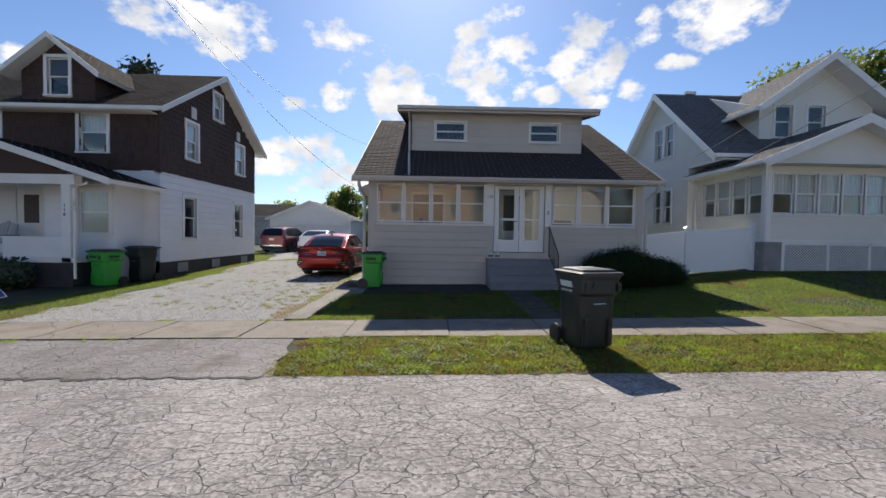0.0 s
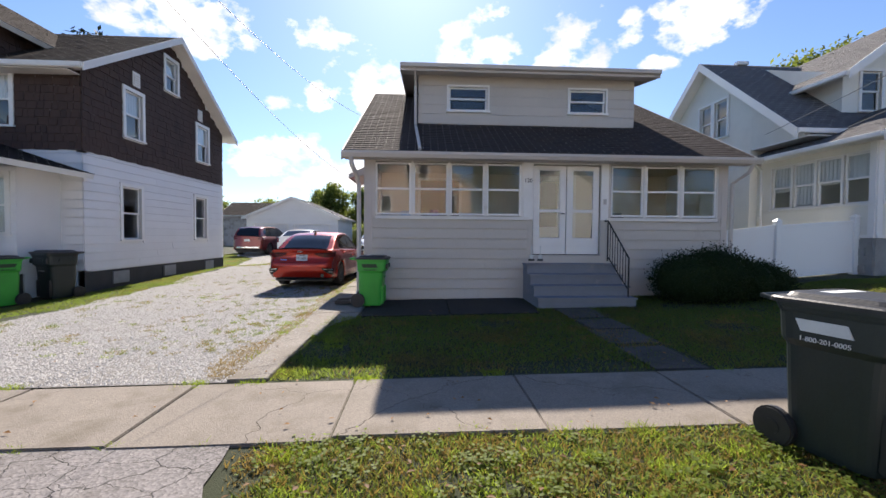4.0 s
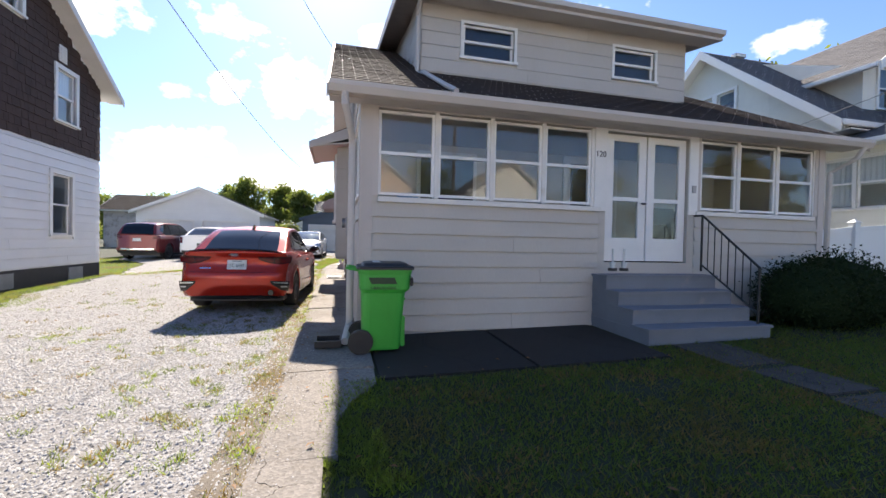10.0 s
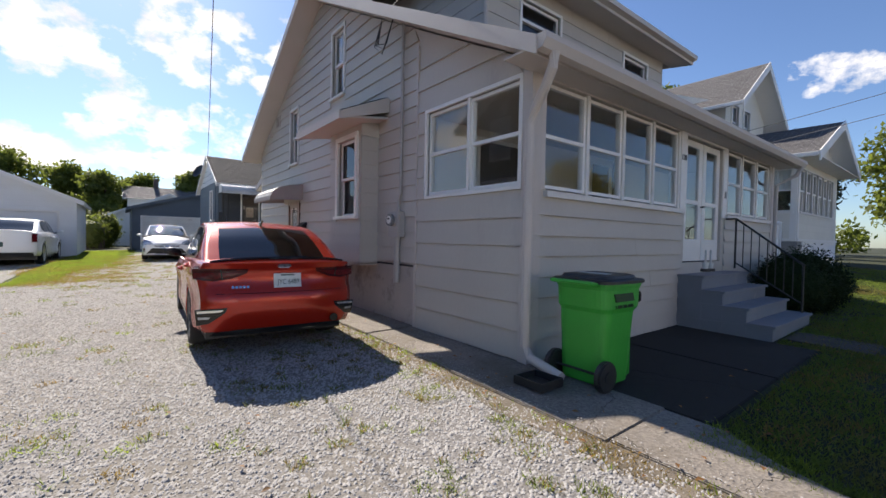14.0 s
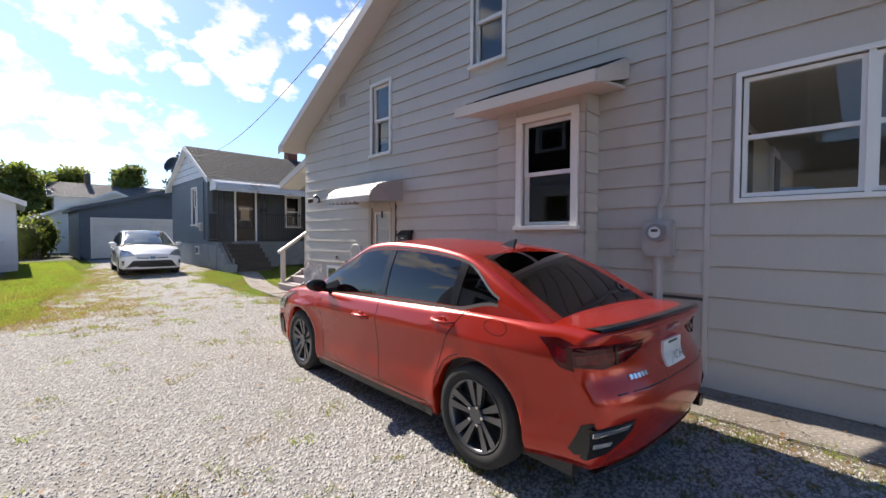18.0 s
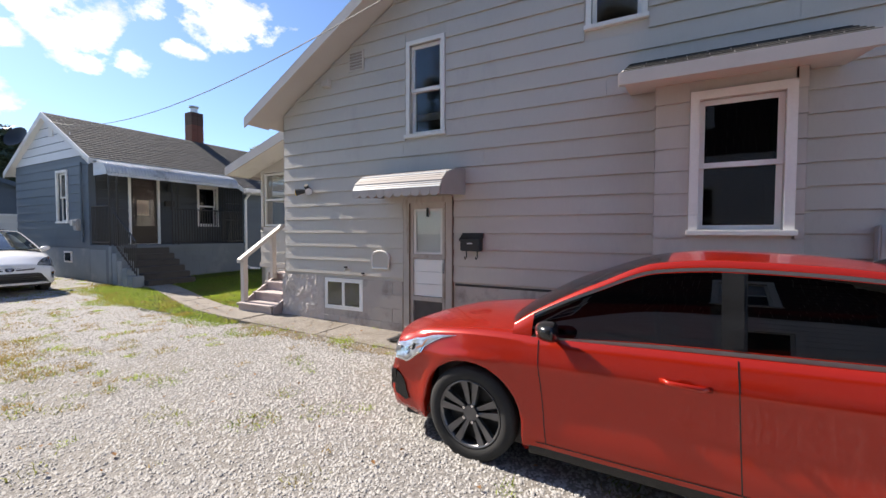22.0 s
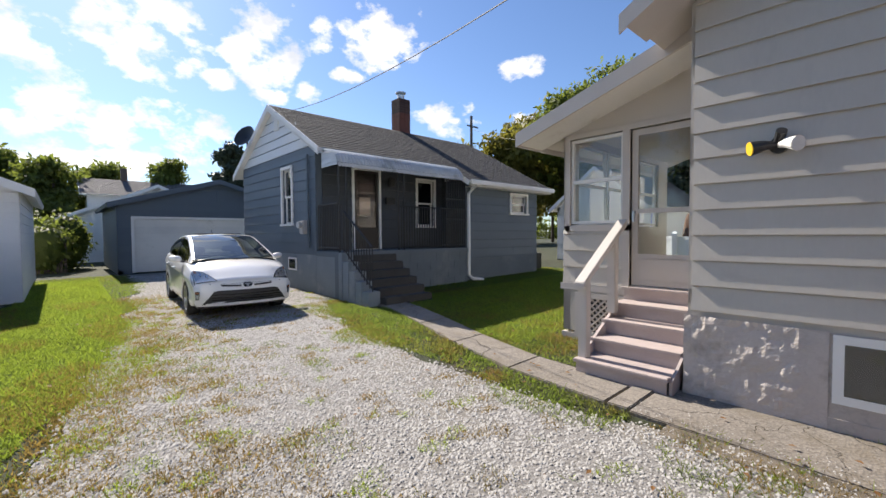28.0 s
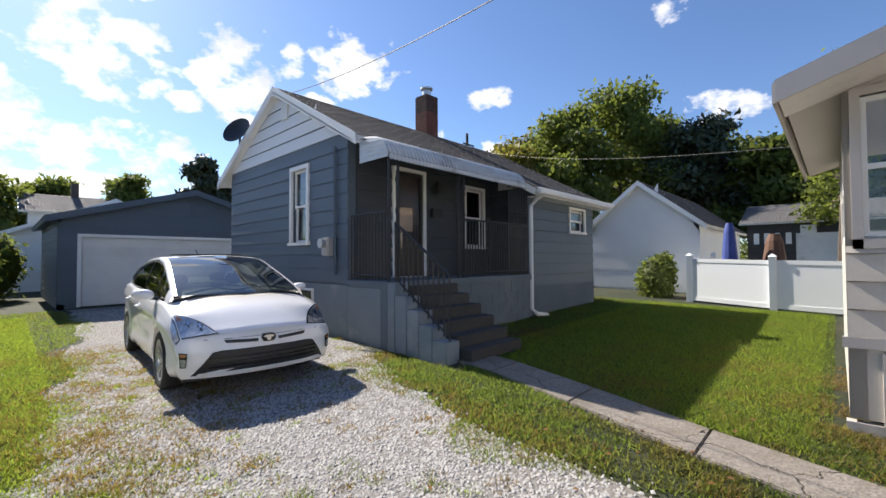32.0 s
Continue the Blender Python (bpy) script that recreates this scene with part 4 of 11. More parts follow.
# bay with its own lap siding and little roof
BX = -2.1
bay_f = Plane((BX, 15.80, 0), (0, -1, 0), (-1, 0, 0))
bay_n = Plane((BX, 14.66, 0), (1, 0, 0), (0, -1, 0))
bay_s = Plane((HX0, 15.80, 0), (-1, 0, 0), (0, 1, 0))
bay_hole = [(0.365, 0.995, 1.68, 2.875)]
bay = wall("bay", bay_f, [0, 1.14], 0.95, lambda u: 3.12, bay_hole, TAUPE, house, thick=0.1, label="boxed bay with lap siding")
part("bay_cheek", bay_n.block(Geo(), 0, 0.3, 0.95, 3.12, -0.08, 0), TAUPE, house)
part("bay_cheek", bay_s.block(Geo(), 0, 0.3, 0.95, 3.12, -0.08, 0), TAUPE, house)
part("bay_floor", Geo().box(BX, HX0, 14.66, 15.8, 0.93, 0.97), TAUPE, house)
laps(bay_f, 0.0, 1.14, 0.96, lambda u: 9, 3.12, [(0.285, 1.075, 1.60, 2.97)], 0.212, TAUPE, bay)
laps(bay_n, 0.0, 0.30, 0.96, lambda u: 9, 3.12, [], 0.212, TAUPE, bay)
laps(bay_s, 0.0, 0.30, 0.96, lambda u: 9, 3.12, [], 0.212, TAUPE, bay)
window("window", bay_f, *bay_hole[0], house, frame_mat=WHITE_OLD, pane=GLASS_DARK, casing=0.075, label="double-hung window with dark screen")
shingled((-2.56, 14.36, 3.09), (-2.56, 16.06, 3.09), (-1.83, 14.36, 3.42), (-1.83, 16.06, 3.42), TAUPE_TRIM, ROOF_B, house, "bay_roof", 0.10)
part("bay_fascia", Geo().box(-2.60, -2.565, 14.34, 16.08, 2.97, 3.085), TAUPE_TRIM, house)
for y0, y1 in ((14.33, 14.37), (16.05, 16.09)):
    part("bay_fascia", Geo().prism([(-2.565, y0, 2.97), (-1.82, y0, 3.20), (-1.82, y0, 3.40), (-2.565, y0, 3.085)], (0, y1 - y0, 0)), TAUPE_TRIM, house)
part("bay_soffit", Geo().prism([(-2.56, 14.36, 2.99), (-1.82, 14.36, 3.10), (-1.82, 16.05, 3.10), (-2.56, 16.05, 2.99)], (0, 0, 0.03)), TAUPE_TRIM, house)

# side door with storm door
a, b = U(18.82), U(18.26)
DOOR_TRIM = paint("weathered_door_trim", (0.42, 0.375, 0.33), 0.7, 0.16, 5, 60, 0.25, stain=(0.17, 0.115, 0.075), stain_at=0.60, stain_scale=5, stretch_z=0.2)
BARE_EDGE = paint("bare_brown_wood", (0.14, 0.092, 0.062), 0.85, 0.25, 6, 80, 0.4, stretch_z=0.2)
SCREEN = paint("dark_dusty_screen", (0.085, 0.075, 0.068), 0.8, 0.2, 9, 200, 0.3)
g = Geo()
for q in ((a - 0.1, a, 0.2, 2.14), (b, b + 0.1, 0.2, 2.14), (a, b, 2.06, 2.14)):
    SIDE.block(g, *q, -0.1, 0.04)
part("door_frame", g, DOOR_TRIM, house)
for u0 in (a - 0.108, b + 0.1):
    part("worn_edge", SIDE.block(Geo(), u0, u0 + 0.012, 0.22, 2.12, -0.02, 0.034), BARE_EDGE, house)
for u0 in (a - 0.006, b - 0.002):
    part("worn_edge", SIDE.block(Geo(), u0, u0 + 0.008, 0.36, 2.05, -0.02, 0.0425), BARE_EDGE, house)
sd = part("storm_door", frame_ring(SIDE, a, b, 0.34, 2.06, 0.05, 0.08, 0.08, -0.03, 0.02), DOOR_TRIM, house, "taupe aluminium storm door")
for z0 in (1.30, 0.72):
    part("rail", SIDE.block(Geo(), a + 0.05, b - 0.05, z0, z0 + 0.06, -0.028, 0.018), DOOR_TRIM, sd)
part("pane", SIDE.block(Geo(), a + 0.05, b - 0.05, 1.36, 1.98, -0.008, -0.002), GLASS, sd).visible_shadow = False
for k in range(3):
    part("door_panel", SIDE.block(Geo(), a + 0.05, b - 0.05, 0.785 + k * 0.17, 0.95 + k * 0.17, -0.02, -0.002), WHITE, sd, "white storm door panel")
part("screen", SIDE.block(Geo(), a + 0.05, b - 0.05, 0.42, 0.72, -0.008, -0.002), SCREEN, sd, "dusty metal screen")
part("pane_frame", frame_ring(SIDE, a + 0.052, b - 0.052, 1.362, 1.978, 0.035, 0.035, 0.03, -0.002, 0.008), WHITE_OLD, sd)
part("door_closer", SIDE.block(Geo(), (a + b) / 2 - 0.012, (a + b) / 2 + 0.012, 1.87, 1.99, 0.012, 0.03), BLACK_IRON, sd)
part("latch_plate", SIDE.block(Geo(), b - 0.045, b - 0.012, 1.16, 1.30, 0.02, 0.035), GALV, sd, bevel=0.004)
part("handle", Geo().tube([SIDE.at(b - 0.03, 1.25, 0.02), SIDE.at(b - 0.03, 1.25, 0.05), SIDE.at(b - 0.03, 1.12, 0.05), SIDE.at(b - 0.03, 1.12, 0.02)], 0.01), GALV, sd)
part("inner_door", SIDE.block(Geo(), a, b, 0.34, 2.06, -0.075, -0.04), WHITE, house, "white panelled inner door")
g = Geo()
for k in range(16):
    SIDE.block(g, a + 0.1, b - 0.1, 1.42 + k * 0.034, 1.445 + k * 0.034, -0.024, -0.018)
part("blind", g, WHITE, house, "closed white venetian blind")
part("threshold", SIDE.block(Geo(), a - 0.08, b + 0.08, 0.24, 0.34, -0.1, 0.06), TAUPE_DARK, house)

# roofs
for x0, x1 in ((-2.2, HX1 + 0.4),):
    shingled((x0, EAVE_F[0], EAVE_F[1]), (x1, EAVE_F[0], EAVE_F[1]), (x0, RIDGE[0], RIDGE[1]), (x1, RIDGE[0], RIDGE[1]), TAUPE_TRIM, ROOF_A, house, "roof_slope_front", 0.11)
    shingled((x0, EAVE_R[0], EAVE_R[1]), (x1, EAVE_R[0], EAVE_R[1]), (x0, RIDGE[0], RIDGE[1]), (x1, RIDGE[0], RIDGE[1]), TAUPE_TRIM, ROOF_A, house, "roof_slope_rear", 0.11)
for x0 in (-2.225, HX1 + 0.402):
    part("rake_board", Geo().prism([(x0, 11.26, 2.91), (x0, 11.26, 3.07), (x0, RIDGE[0], 6.14), (x0, RIDGE[0], 5.97)], (0.022, 0, 0)), TAUPE_TRIM, house)
    part("rake_board", Geo().prism([(x0, RIDGE[0], 6.14), (x0, 21.78, 3.52), (x0, 21.78, 3.36), (x0, RIDGE[0], 5.97)], (0.022, 0, 0)), TAUPE_TRIM, house)
for a, b in ((0, 1), (1, 2)):
    g = Geo()
    q = [(11.31, 2.94), (RIDGE[0], 5.99), (21.72, 3.40)]
    (y0, z0), (y1, z1) = q[a], q[b]
    g.prism([(-2.2, y0, z0), (HX0, y0, z0), (HX0, y1, z1), (-2.2, y1, z1)], (0, 0, 0.02))
    part("soffit", g, TAUPE_TRIM, house)
part("soffit", Geo().box(-2.2, HX1 + 0.4, 11.30, HY0, 2.98, 3.0), TAUPE_TRIM, house)
g = Geo()
g.prism([(-2.2, 11.28, 3.08), (-2.2, 11.17, 3.08), (-2.2, 11.17, 3.03), (-2.2, 11.21, 2.96), (-2.2, 11.28, 2.95)], (8.45, 0, 0))
part("gutter", g, TAUPE_TRIM, house, "taupe eaves gutter")
part("downpipe", Geo().tube([(-2.02, 11.22, 2.97), (-2.02, 11.24, 2.84), (-1.98, 11.34, 2.72), (-1.93, 11.50, 2.56), (-1.92, 11.56, 2.44), (-1.92, 11.56, 0.34), (-1.94, 11.47, 0.25), (-1.98, 11.10, 0.18)], 0.045, 10), TAUPE_TRIM, house, "painted metal downpipe")
part("downpipe", Geo().tube([(6.1, 11.23, 2.97), (6.05, 11.3, 2.8), (5.93, 11.6, 2.6), (5.93, 11.62, 0.4)], 0.04, 8), TAUPE_TRIM, house)

# dormer
DY = 13.45
DORM = Plane((-0.74, DY, 0), (1, 0, 0), (0, -1, 0))
dh = [(0.74, 1.70, 4.56, 5.13), (3.78, 4.70, 4.56, 5.13)]
DW = 5.42
zb = roof_a(DY)
dw = wall("dormer_wall", DORM, [0, DW], zb - 0.05, lambda u: 5.45, dh, TAUPE, house)
laps(DORM, 0.0, DW, zb + 0.02, lambda u: 9, 5.42, [(a - 0.05, b + 0.05, c - 0.05, d + 0.05) for a, b, c, d in dh], 0.23, TAUPE, dw)
for h in dh:
    window("window", DORM, *h, house, casing=0.05, proud=0.03, pane=GLASS, label="white-framed dormer window")


def dormer_z(y):
    return 5.5 + (y - 13.0) * 0.155


for sx, nrm in ((-0.74, -1), (-0.74 + DW, 1)):
    pl = Plane((sx, DY, 0), (0, 1, 0), (nrm, 0, 0))
    g = Geo()
    g.prism([(sx, DY, zb - 0.05), (sx, 16.9, 6.0), (sx, 16.9, 6.05), (sx, DY, 5.42)], (-0.1 * nrm, 0, 0))
    dc = part("dormer_cheek", g, TAUPE, house)
    z = zb + 0.02
    while z < 5.5:
        # the board starts at the front corner and runs back until the roof meets it
        y_stop = 11.28 + (z - 3.06) / 0.527
        y_b = max(DY + 0.06, y_stop)
        g2 = Geo()
        pl.block(g2, 0.0, y_b - DY + 0.2, z, z + 0.22, 0.003, 0.02)
        part("siding_board", g2, TAUPE, dc)
        z += 0.23
shingled((-1.16, 13.0, 5.50), (5.08, 13.0, 5.50), (-1.16, 17.2, 6.17), (5.08, 17.2, 6.17), TAUPE_DARK, ROOF_A, house, "dormer_roof", 0.07)
part("dormer_fascia", Geo().box(-1.18, 5.10, 12.97, 13.0, 5.32, 5.50), TAUPE_TRIM, house)
for x0 in (-1.18, 5.075):
    part("dormer_fascia", Geo().prism([(x0, 13.0, 5.32), (x0, 13.0, 5.5), (x0, 17.1, 6.16), (x0, 17.1, 6.0)], (0.025, 0, 0)), TAUPE_TRIM, house)
part("dormer_soffit", Geo().prism([(-1.15, 13.0, 5.33), (5.07, 13.0, 5.33), (5.07, DY, 5.40), (-1.15, DY, 5.40)], (0, 0, 0.02)), TAUPE_TRIM, house)
part("gutter", Geo().prism([(-1.16, 12.97, 5.47), (-1.16, 12.87, 5.47), (-1.16, 12.88, 5.39), (-1.16, 12.97, 5.37)], (6.24, 0, 0)), TAUPE_TRIM, house)
part("downpipe", Geo().tube([(-0.82, 12.92, 5.40), (-0.82, 13.25, 5.22), (-0.82, 13.38, 5.1), (-0.82, 13.38, 4.15), (-0.80, 12.9, 3.98), (-0.72, 11.75, 3.37), (-0.70, 11.31, 3.15)], 0.035, 8), TAUPE_TRIM, house, "painted downpipe lying on the roof")
part("roof_vent", Geo().tube([(2.3, 17.1, 6.1), (2.3, 17.1, 6.42)], 0.07, 10), BLACK_IRON, house)

# remaining walls, floors, ceilings
wall("wall_right", RIGHT, [0, RIDGE[0] - HY0, HY1 - HY0], 0.0, line_top([(0, 3.1), (RIDGE[0] - HY0, 5.97), (HY1 - HY0, 3.5)]), [], TAUPE, house)
wall("wall_rear", REAR, [0, HX1 - HX0], 0.0, lambda u: 3.5, [], TAUPE, house)
part("porch_floor", Geo().box(HX0 + 0.14, HX1 - 0.14, HY0 + 0.14, HY1 - 0.14, 0.98, 1.04), WOOD_DARK, house)
part("porch_back_wall", Geo().box(HX0 + 0.14, HX1 - 0.14, 13.62, 13.74, 1.04, 3.2), INTERIOR, house)
ind = part("inner_door", Geo().box(2.30, 3.20, 13.585, 13.618, 1.05, 2.98), WOOD_DARK, house, "dark wooden inner door behind the porch")
part("door_casing", Geo().box(2.20, 2.295, 13.59, 13.618, 1.05, 3.0), WHITE_OLD, ind)
part("door_casing", Geo().box(3.205, 3.30, 13.59, 13.618, 1.05, 3.0), WHITE_OLD, ind)
part("porch_ceiling", Geo().box(HX0 + 0.14, HX1 - 0.14, HY0 + 0.14, 13.62, 3.02, 3.05), INTERIOR, house)
part("upper_floor", Geo().box(HX0 + 0.14, HX1 - 0.14, 13.74, HY1 - 0.14, 3.2, 3.3), DARK_ROOM, house)

# ---- rear porch and steps of the taupe house ----
RPX = -0.9
RP = Plane((RPX, 23.1, 0), (0, -1, 0), (-1, 0, 0))
RPB = Plane((2.4, 23.1, 0), (-1, 0, 0), (0, 1, 0))
rp_holes = [(0.10, 0.78, 1.78, 2.86), (0.86, 1.60, 1.06, 2.86)]
rw = wall("rear_porch_wall", RP, [0, 1.75], 0.42, lambda u: 3.0, rp_holes, TAUPE, house, thick=0.1)
laps(RP, 0.0, 0.84, 1.02, lambda u: 9, 1.72, [], 0.212, TAUPE, rw, out=0.026, gap=0.012)
wall("rear_porch_wall", RPB, [0, 3.3], 0.42, lambda u: 3.0, [(0.4, 3.1, 1.78, 2.86)], TAUPE, house, thick=0.1)
for a, b in ((0.4, 1.28), (1.32, 2.2), (2.24, 3.1)):
    sash_pair(RPB, a, b, 1.8, 2.85, house)
sash_pair(RP, 0.10, 0.78, 1.79, 2.85, house)
g = Geo()
for q in ((0.04, 0.10, 1.70, 2.92), (0.78, 0.86, 1.02, 2.92), (1.60, 1.72, 1.02, 2.92), (0.10, 0.78, 2.86, 2.92), (0.86, 1.6, 2.86, 2.92), (0.04, 0.86, 1.70, 1.77)):
    RP.block(g, *q, -0.05, 0.03)
part("porch_trim", g, TAUPE_TRIM, house)
rd = part("storm_door", frame_ring(RP, 0.87, 1.59, 1.07, 2.85, 0.07, 0.07, 0.36, -0.06, -0.02), TAUPE_TRIM, house, "taupe rear storm door with glass")
part("rail", RP.block(Geo(), 0.94, 1.52, 1.895, 1.945, -0.058, -0.022), TAUPE_TRIM, rd)
part("kick_panel", RP.block(Geo(), 0.97, 1.49, 1.13, 1.38, -0.022, -0.014), TAUPE_TRIM, rd, bevel=0.004)
part("door_handle", RP.block(Geo(), 0.885, 0.915, 1.80, 1.92, -0.02, 0.02), ALU, rd, bevel=0.005)
for z0, z1 in ((1.43, 1.895), (1.945, 2.78)):
    part("pane", RP.block(Geo(), 0.94, 1.52, z0, z1, -0.045, -0.039), GLASS, rd).visible_shadow = False
part("porch_ceiling", Geo().box(RPX + 0.1, 2.3, 21.4, 23.0, 2.94, 2.97), INTERIOR, house)
part("porch_floor", Geo().box(RPX + 0.1, 2.3, 21.4, 23.0, 0.96, 1.02), WOOD_DARK, house)
shingled((-1.42, 23.45, 2.92), (2.9, 23.45, 2.92), (-1.42, 21.36, 3.62), (2.9, 21.36, 3.62), TAUPE_TRIM, ROOF_A, house, "rear_porch_roof", 0.09)
g = Geo()
g.box(-1.44, 2.9, 23.45, 23.475, 2.78, 2.93)
g.prism([(-1.445, 23.46, 2.78), (-1.445, 21.36, 3.46), (-1.445, 21.36, 3.64), (-1.445, 23.46, 2.95)], (0.025, 0, 0))
part("porch_fascia", g, TAUPE_TRIM, house)
part("porch_gable", Geo().prism([(RPX - 0.004, 23.1, 2.93), (RPX - 0.004, 21.37, 2.93), (RPX - 0.004, 21.37, 3.47), (RPX - 0.004, 23.1, 2.95)], (0.06, 0, 0)), TAUPE_TRIM, house)
part("porch_soffit", Geo().prism([(-1.42, 23.44, 2.80), (RPX, 23.44, 2.80), (RPX, 21.38, 3.46), (-1.42, 21.38, 3.46)], (0, 0, 0.015)), WHITE_OLD, house)
LU0, LU1, LZ0, LZ1 = 0.24, 0.80, 0.44, 0.86
g = Geo()
for k in range(-6, 8):
    for sgn in (1, -1):
        # a strip of the crossed lattice, cut to its frame
        u0 = (LU0 if sgn > 0 else LU1) + sgn * k * 0.08
        t0 = max(0.0, -k * 0.08)
        t1 = min(LZ1 - LZ0, LU1 - LU0 - k * 0.08)
        if t1 - t0 > 0.04:
            g.tube([RP.at(u0 + sgn * t0, LZ0 + t0, 0.012 + 0.008 * sgn), RP.at(u0 + sgn * t1, LZ0 + t1, 0.012 + 0.008 * sgn)], 0.012, 4)
part("lattice", g, TAUPE_TRIM, house, "crossed wood lattice skirt")
part("lattice_frame", frame_ring(RP, LU0 - 0.06, LU1 + 0.06, LZ0 - 0.05, LZ1 + 0.06, 0.06, 0.06, 0.05, 0.0, 0.034), TAUPE_TRIM, house)
# Solid dark sheet stands in for the shaded hollow behind the lattice.
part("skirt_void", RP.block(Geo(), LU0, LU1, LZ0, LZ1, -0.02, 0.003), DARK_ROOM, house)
part("skirt_board", RP.block(Geo(), -0.03, 0.86, 0.95, 1.03, 0.0, 0.03), TAUPE_TRIM, house)
part("skirt_base", RP.block(Geo(), -0.02, 1.74, 0.15, 0.39, -0.08, 0.01), TAUPE_TRIM, house)
steps = thing("rear_steps", "faded mauve wooden steps with a handrail", "steps", (-1.5, 21.9, 0.3))
for x0, x1, z0, z in ((-2.02, -1.66, 0.2, 0.435), (-1.70, -1.40, 0.435, 0.59), (-1.44, -1.16, 0.59, 0.745), (-1.20, -0.93, 0.745, 0.90)):
    part("tread", Geo().box(x0 - 0.03, x1, 21.42, 22.3, z - 0.035, z), STEP_MAUVE, steps, bevel=0.006)
    part("riser", Geo().box(x0, x0 + 0.025, 21.44, 22.28, z0, z - 0.035), STEP_MAUVE, steps)
part("riser", Geo().box(-0.945, -0.92, 21.44, 22.28, 0.90, 1.02), STEP_MAUVE, steps)
part("tread", Geo().box(-0.985, -0.88, 21.42, 22.3, 1.02, 1.05), STEP_MAUVE, steps, bevel=0.006)
part("stringer", Geo().prism([(-2.0, 22.255, 0.2), (-0.95, 22.255, 0.2), (-0.95, 22.255, 0.88), (-1.2, 22.255, 0.86), (-2.0, 22.255, 0.40)], (0, 0.03, 0)), STEP_MAUVE, steps)
part("stringer", Geo().prism([(-2.0, 21.40, 0.2), (-0.95, 21.40, 0.2), (-0.95, 21.40, 0.88), (-1.2, 21.40, 0.86), (-2.0, 21.40, 0.40)], (0, 0.025, 0)), STEP_MAUVE, steps)
part("newel_post", Geo().box(-1.97, -1.88, 22.2, 22.29, 0.43, 1.2), TAUPE_TRIM, steps, bevel=0.006)
part("newel_post", Geo().box(-1.36, -1.27, 22.2, 22.29, 0.8, 1.62), TAUPE_TRIM, steps, bevel=0.006)
part("handrail", Geo().prism([(-2.03, 22.19, 1.12), (-2.03, 22.30, 1.12), (-2.03, 22.30, 1.19), (-2.03, 22.19, 1.19)], (0.95, 0, 0.64)), TAUPE_TRIM, steps, bevel=0.006)

# ---- front steps ----
fsteps = thing("front_steps", "grey painted wooden front steps", "steps", (2.4, 11.1, 0.1))
TREADS = [(10.49, 0.335), (10.77, 0.52), (11.05, 0.71), (11.31, 0.90)]
for k, (y0, z) in enumerate(TREADS):
    back = TREADS[k + 1][0] + 0.03 if k < 3 else 11.635
    part("tread", Geo().box(1.45, 3.32, y0 - 0.03, back, z - 0.035, z), STEP_GREY, fsteps, bevel=0.006)
    part("riser", Geo().box(1.49, 3.28, y0, y0 + 0.025, TREADS[k - 1][1] if k else 0.08, z - 0.035), STEP_GREY, fsteps)
    for xs in (1.47, 3.28):
        part("side_panel", Geo().box(xs, xs + 0.02, y0 + 0.002, back - 0.03 if k < 3 else 11.63, 0.08, z - 0.037), STEP_GREY, fsteps)
for zz in (0.30, 0.52, 0.71):
    y0 = [y for y, z in TREADS if z > zz][0]
    part("side_board_lip", Geo().box(1.462, 1.47, y0 + 0.01, 11.63, zz - 0.012, zz), STEP_GREY, fsteps)
rail = thing("stair_railing", "black wrought iron stair railing", "railing", (3.2, 11.0, 0.3))
part("top_rail", Geo().tube([(3.18, 11.6, 1.78), (3.18, 11.45, 1.78), (3.18, 10.55, 1.05)], 0.016, 8), BLACK_IRON, rail)
part("bottom_rail", Geo().tube([(3.18, 11.45, 1.05), (3.18, 10.58, 0.48)], 0.012, 6), BLACK_IRON, rail)
part("post", Geo().tube([(3.18, 10.56, 0.34), (3.18, 10.56, 1.06)], 0.016, 8), BLACK_IRON, rail)
part("post", Geo().tube([(3.18, 11.45, 0.95), (3.18, 11.45, 1.78)], 0.016, 8), BLACK_IRON, rail)
for k in range(1, 8):
    f = k / 8
    part("baluster", Geo().tube([(3.18, 11.45 - 0.88 * f, 1.05 - 0.57 * f), (3.18, 11.45 - 0.88 * f, 1.77 - 0.71 * f)], 0.008, 6), BLACK_IRON, rail)

# ---- generic neighbours ----


def shingle_field(pl, u0, u1, z0, top, zmax, holes, mat, parent, course=0.19, width=0.16, seed=1, near=None):
    """Split wood shingles, row on row; those inside the near stretch are parts, the rest one mesh."""
    r = random.Random(seed)
    rest, z, row, made = Geo(), z0, 0, 0
    while z < zmax:
        u = u0 - r.random() * width
        while u < u1:
            w = width * r.uniform(0.6, 1.5)
            a, b = max(u0, u), min(u1, u + w - 0.006)
            u += w
            mid = (a + b) / 2
            if b - a < 0.02 or top(mid) < z + 0.12:
                continue
            if any(h[0] - 0.02 < mid < h[1] + 0.02 and h[2] < z + course * 0.7 and h[3] > z + course * 0.3 for h in holes):
                continue
            zt, o, dz = min(z + course * 1.1, top(mid)), 0.018 + r.random() * 0.012, r.uniform(-0.012, 0.012)
            p = [pl.at(a, z + dz, 0.002), pl.at(b, z + dz, 0.002), pl.at(b, zt, 0.004), pl.at(a, zt, 0.004), pl.at(a, z + dz, o), pl.at(b, z + dz, o)]
            fc = [(4, 5, 2, 3), (0, 1, 5, 4), (0, 4, 3), (1, 2, 5)]
            if near and near[0] < mid < near[1] and near[2] < z < near[3] and made < 290:
                part("shingle", Geo().add(p, fc), mat, parent)
                made += 1
            else:
                rest.add(p, fc)
        z += course
        row += 1
    part("shingles", rest, mat, parent, kind="stuff")


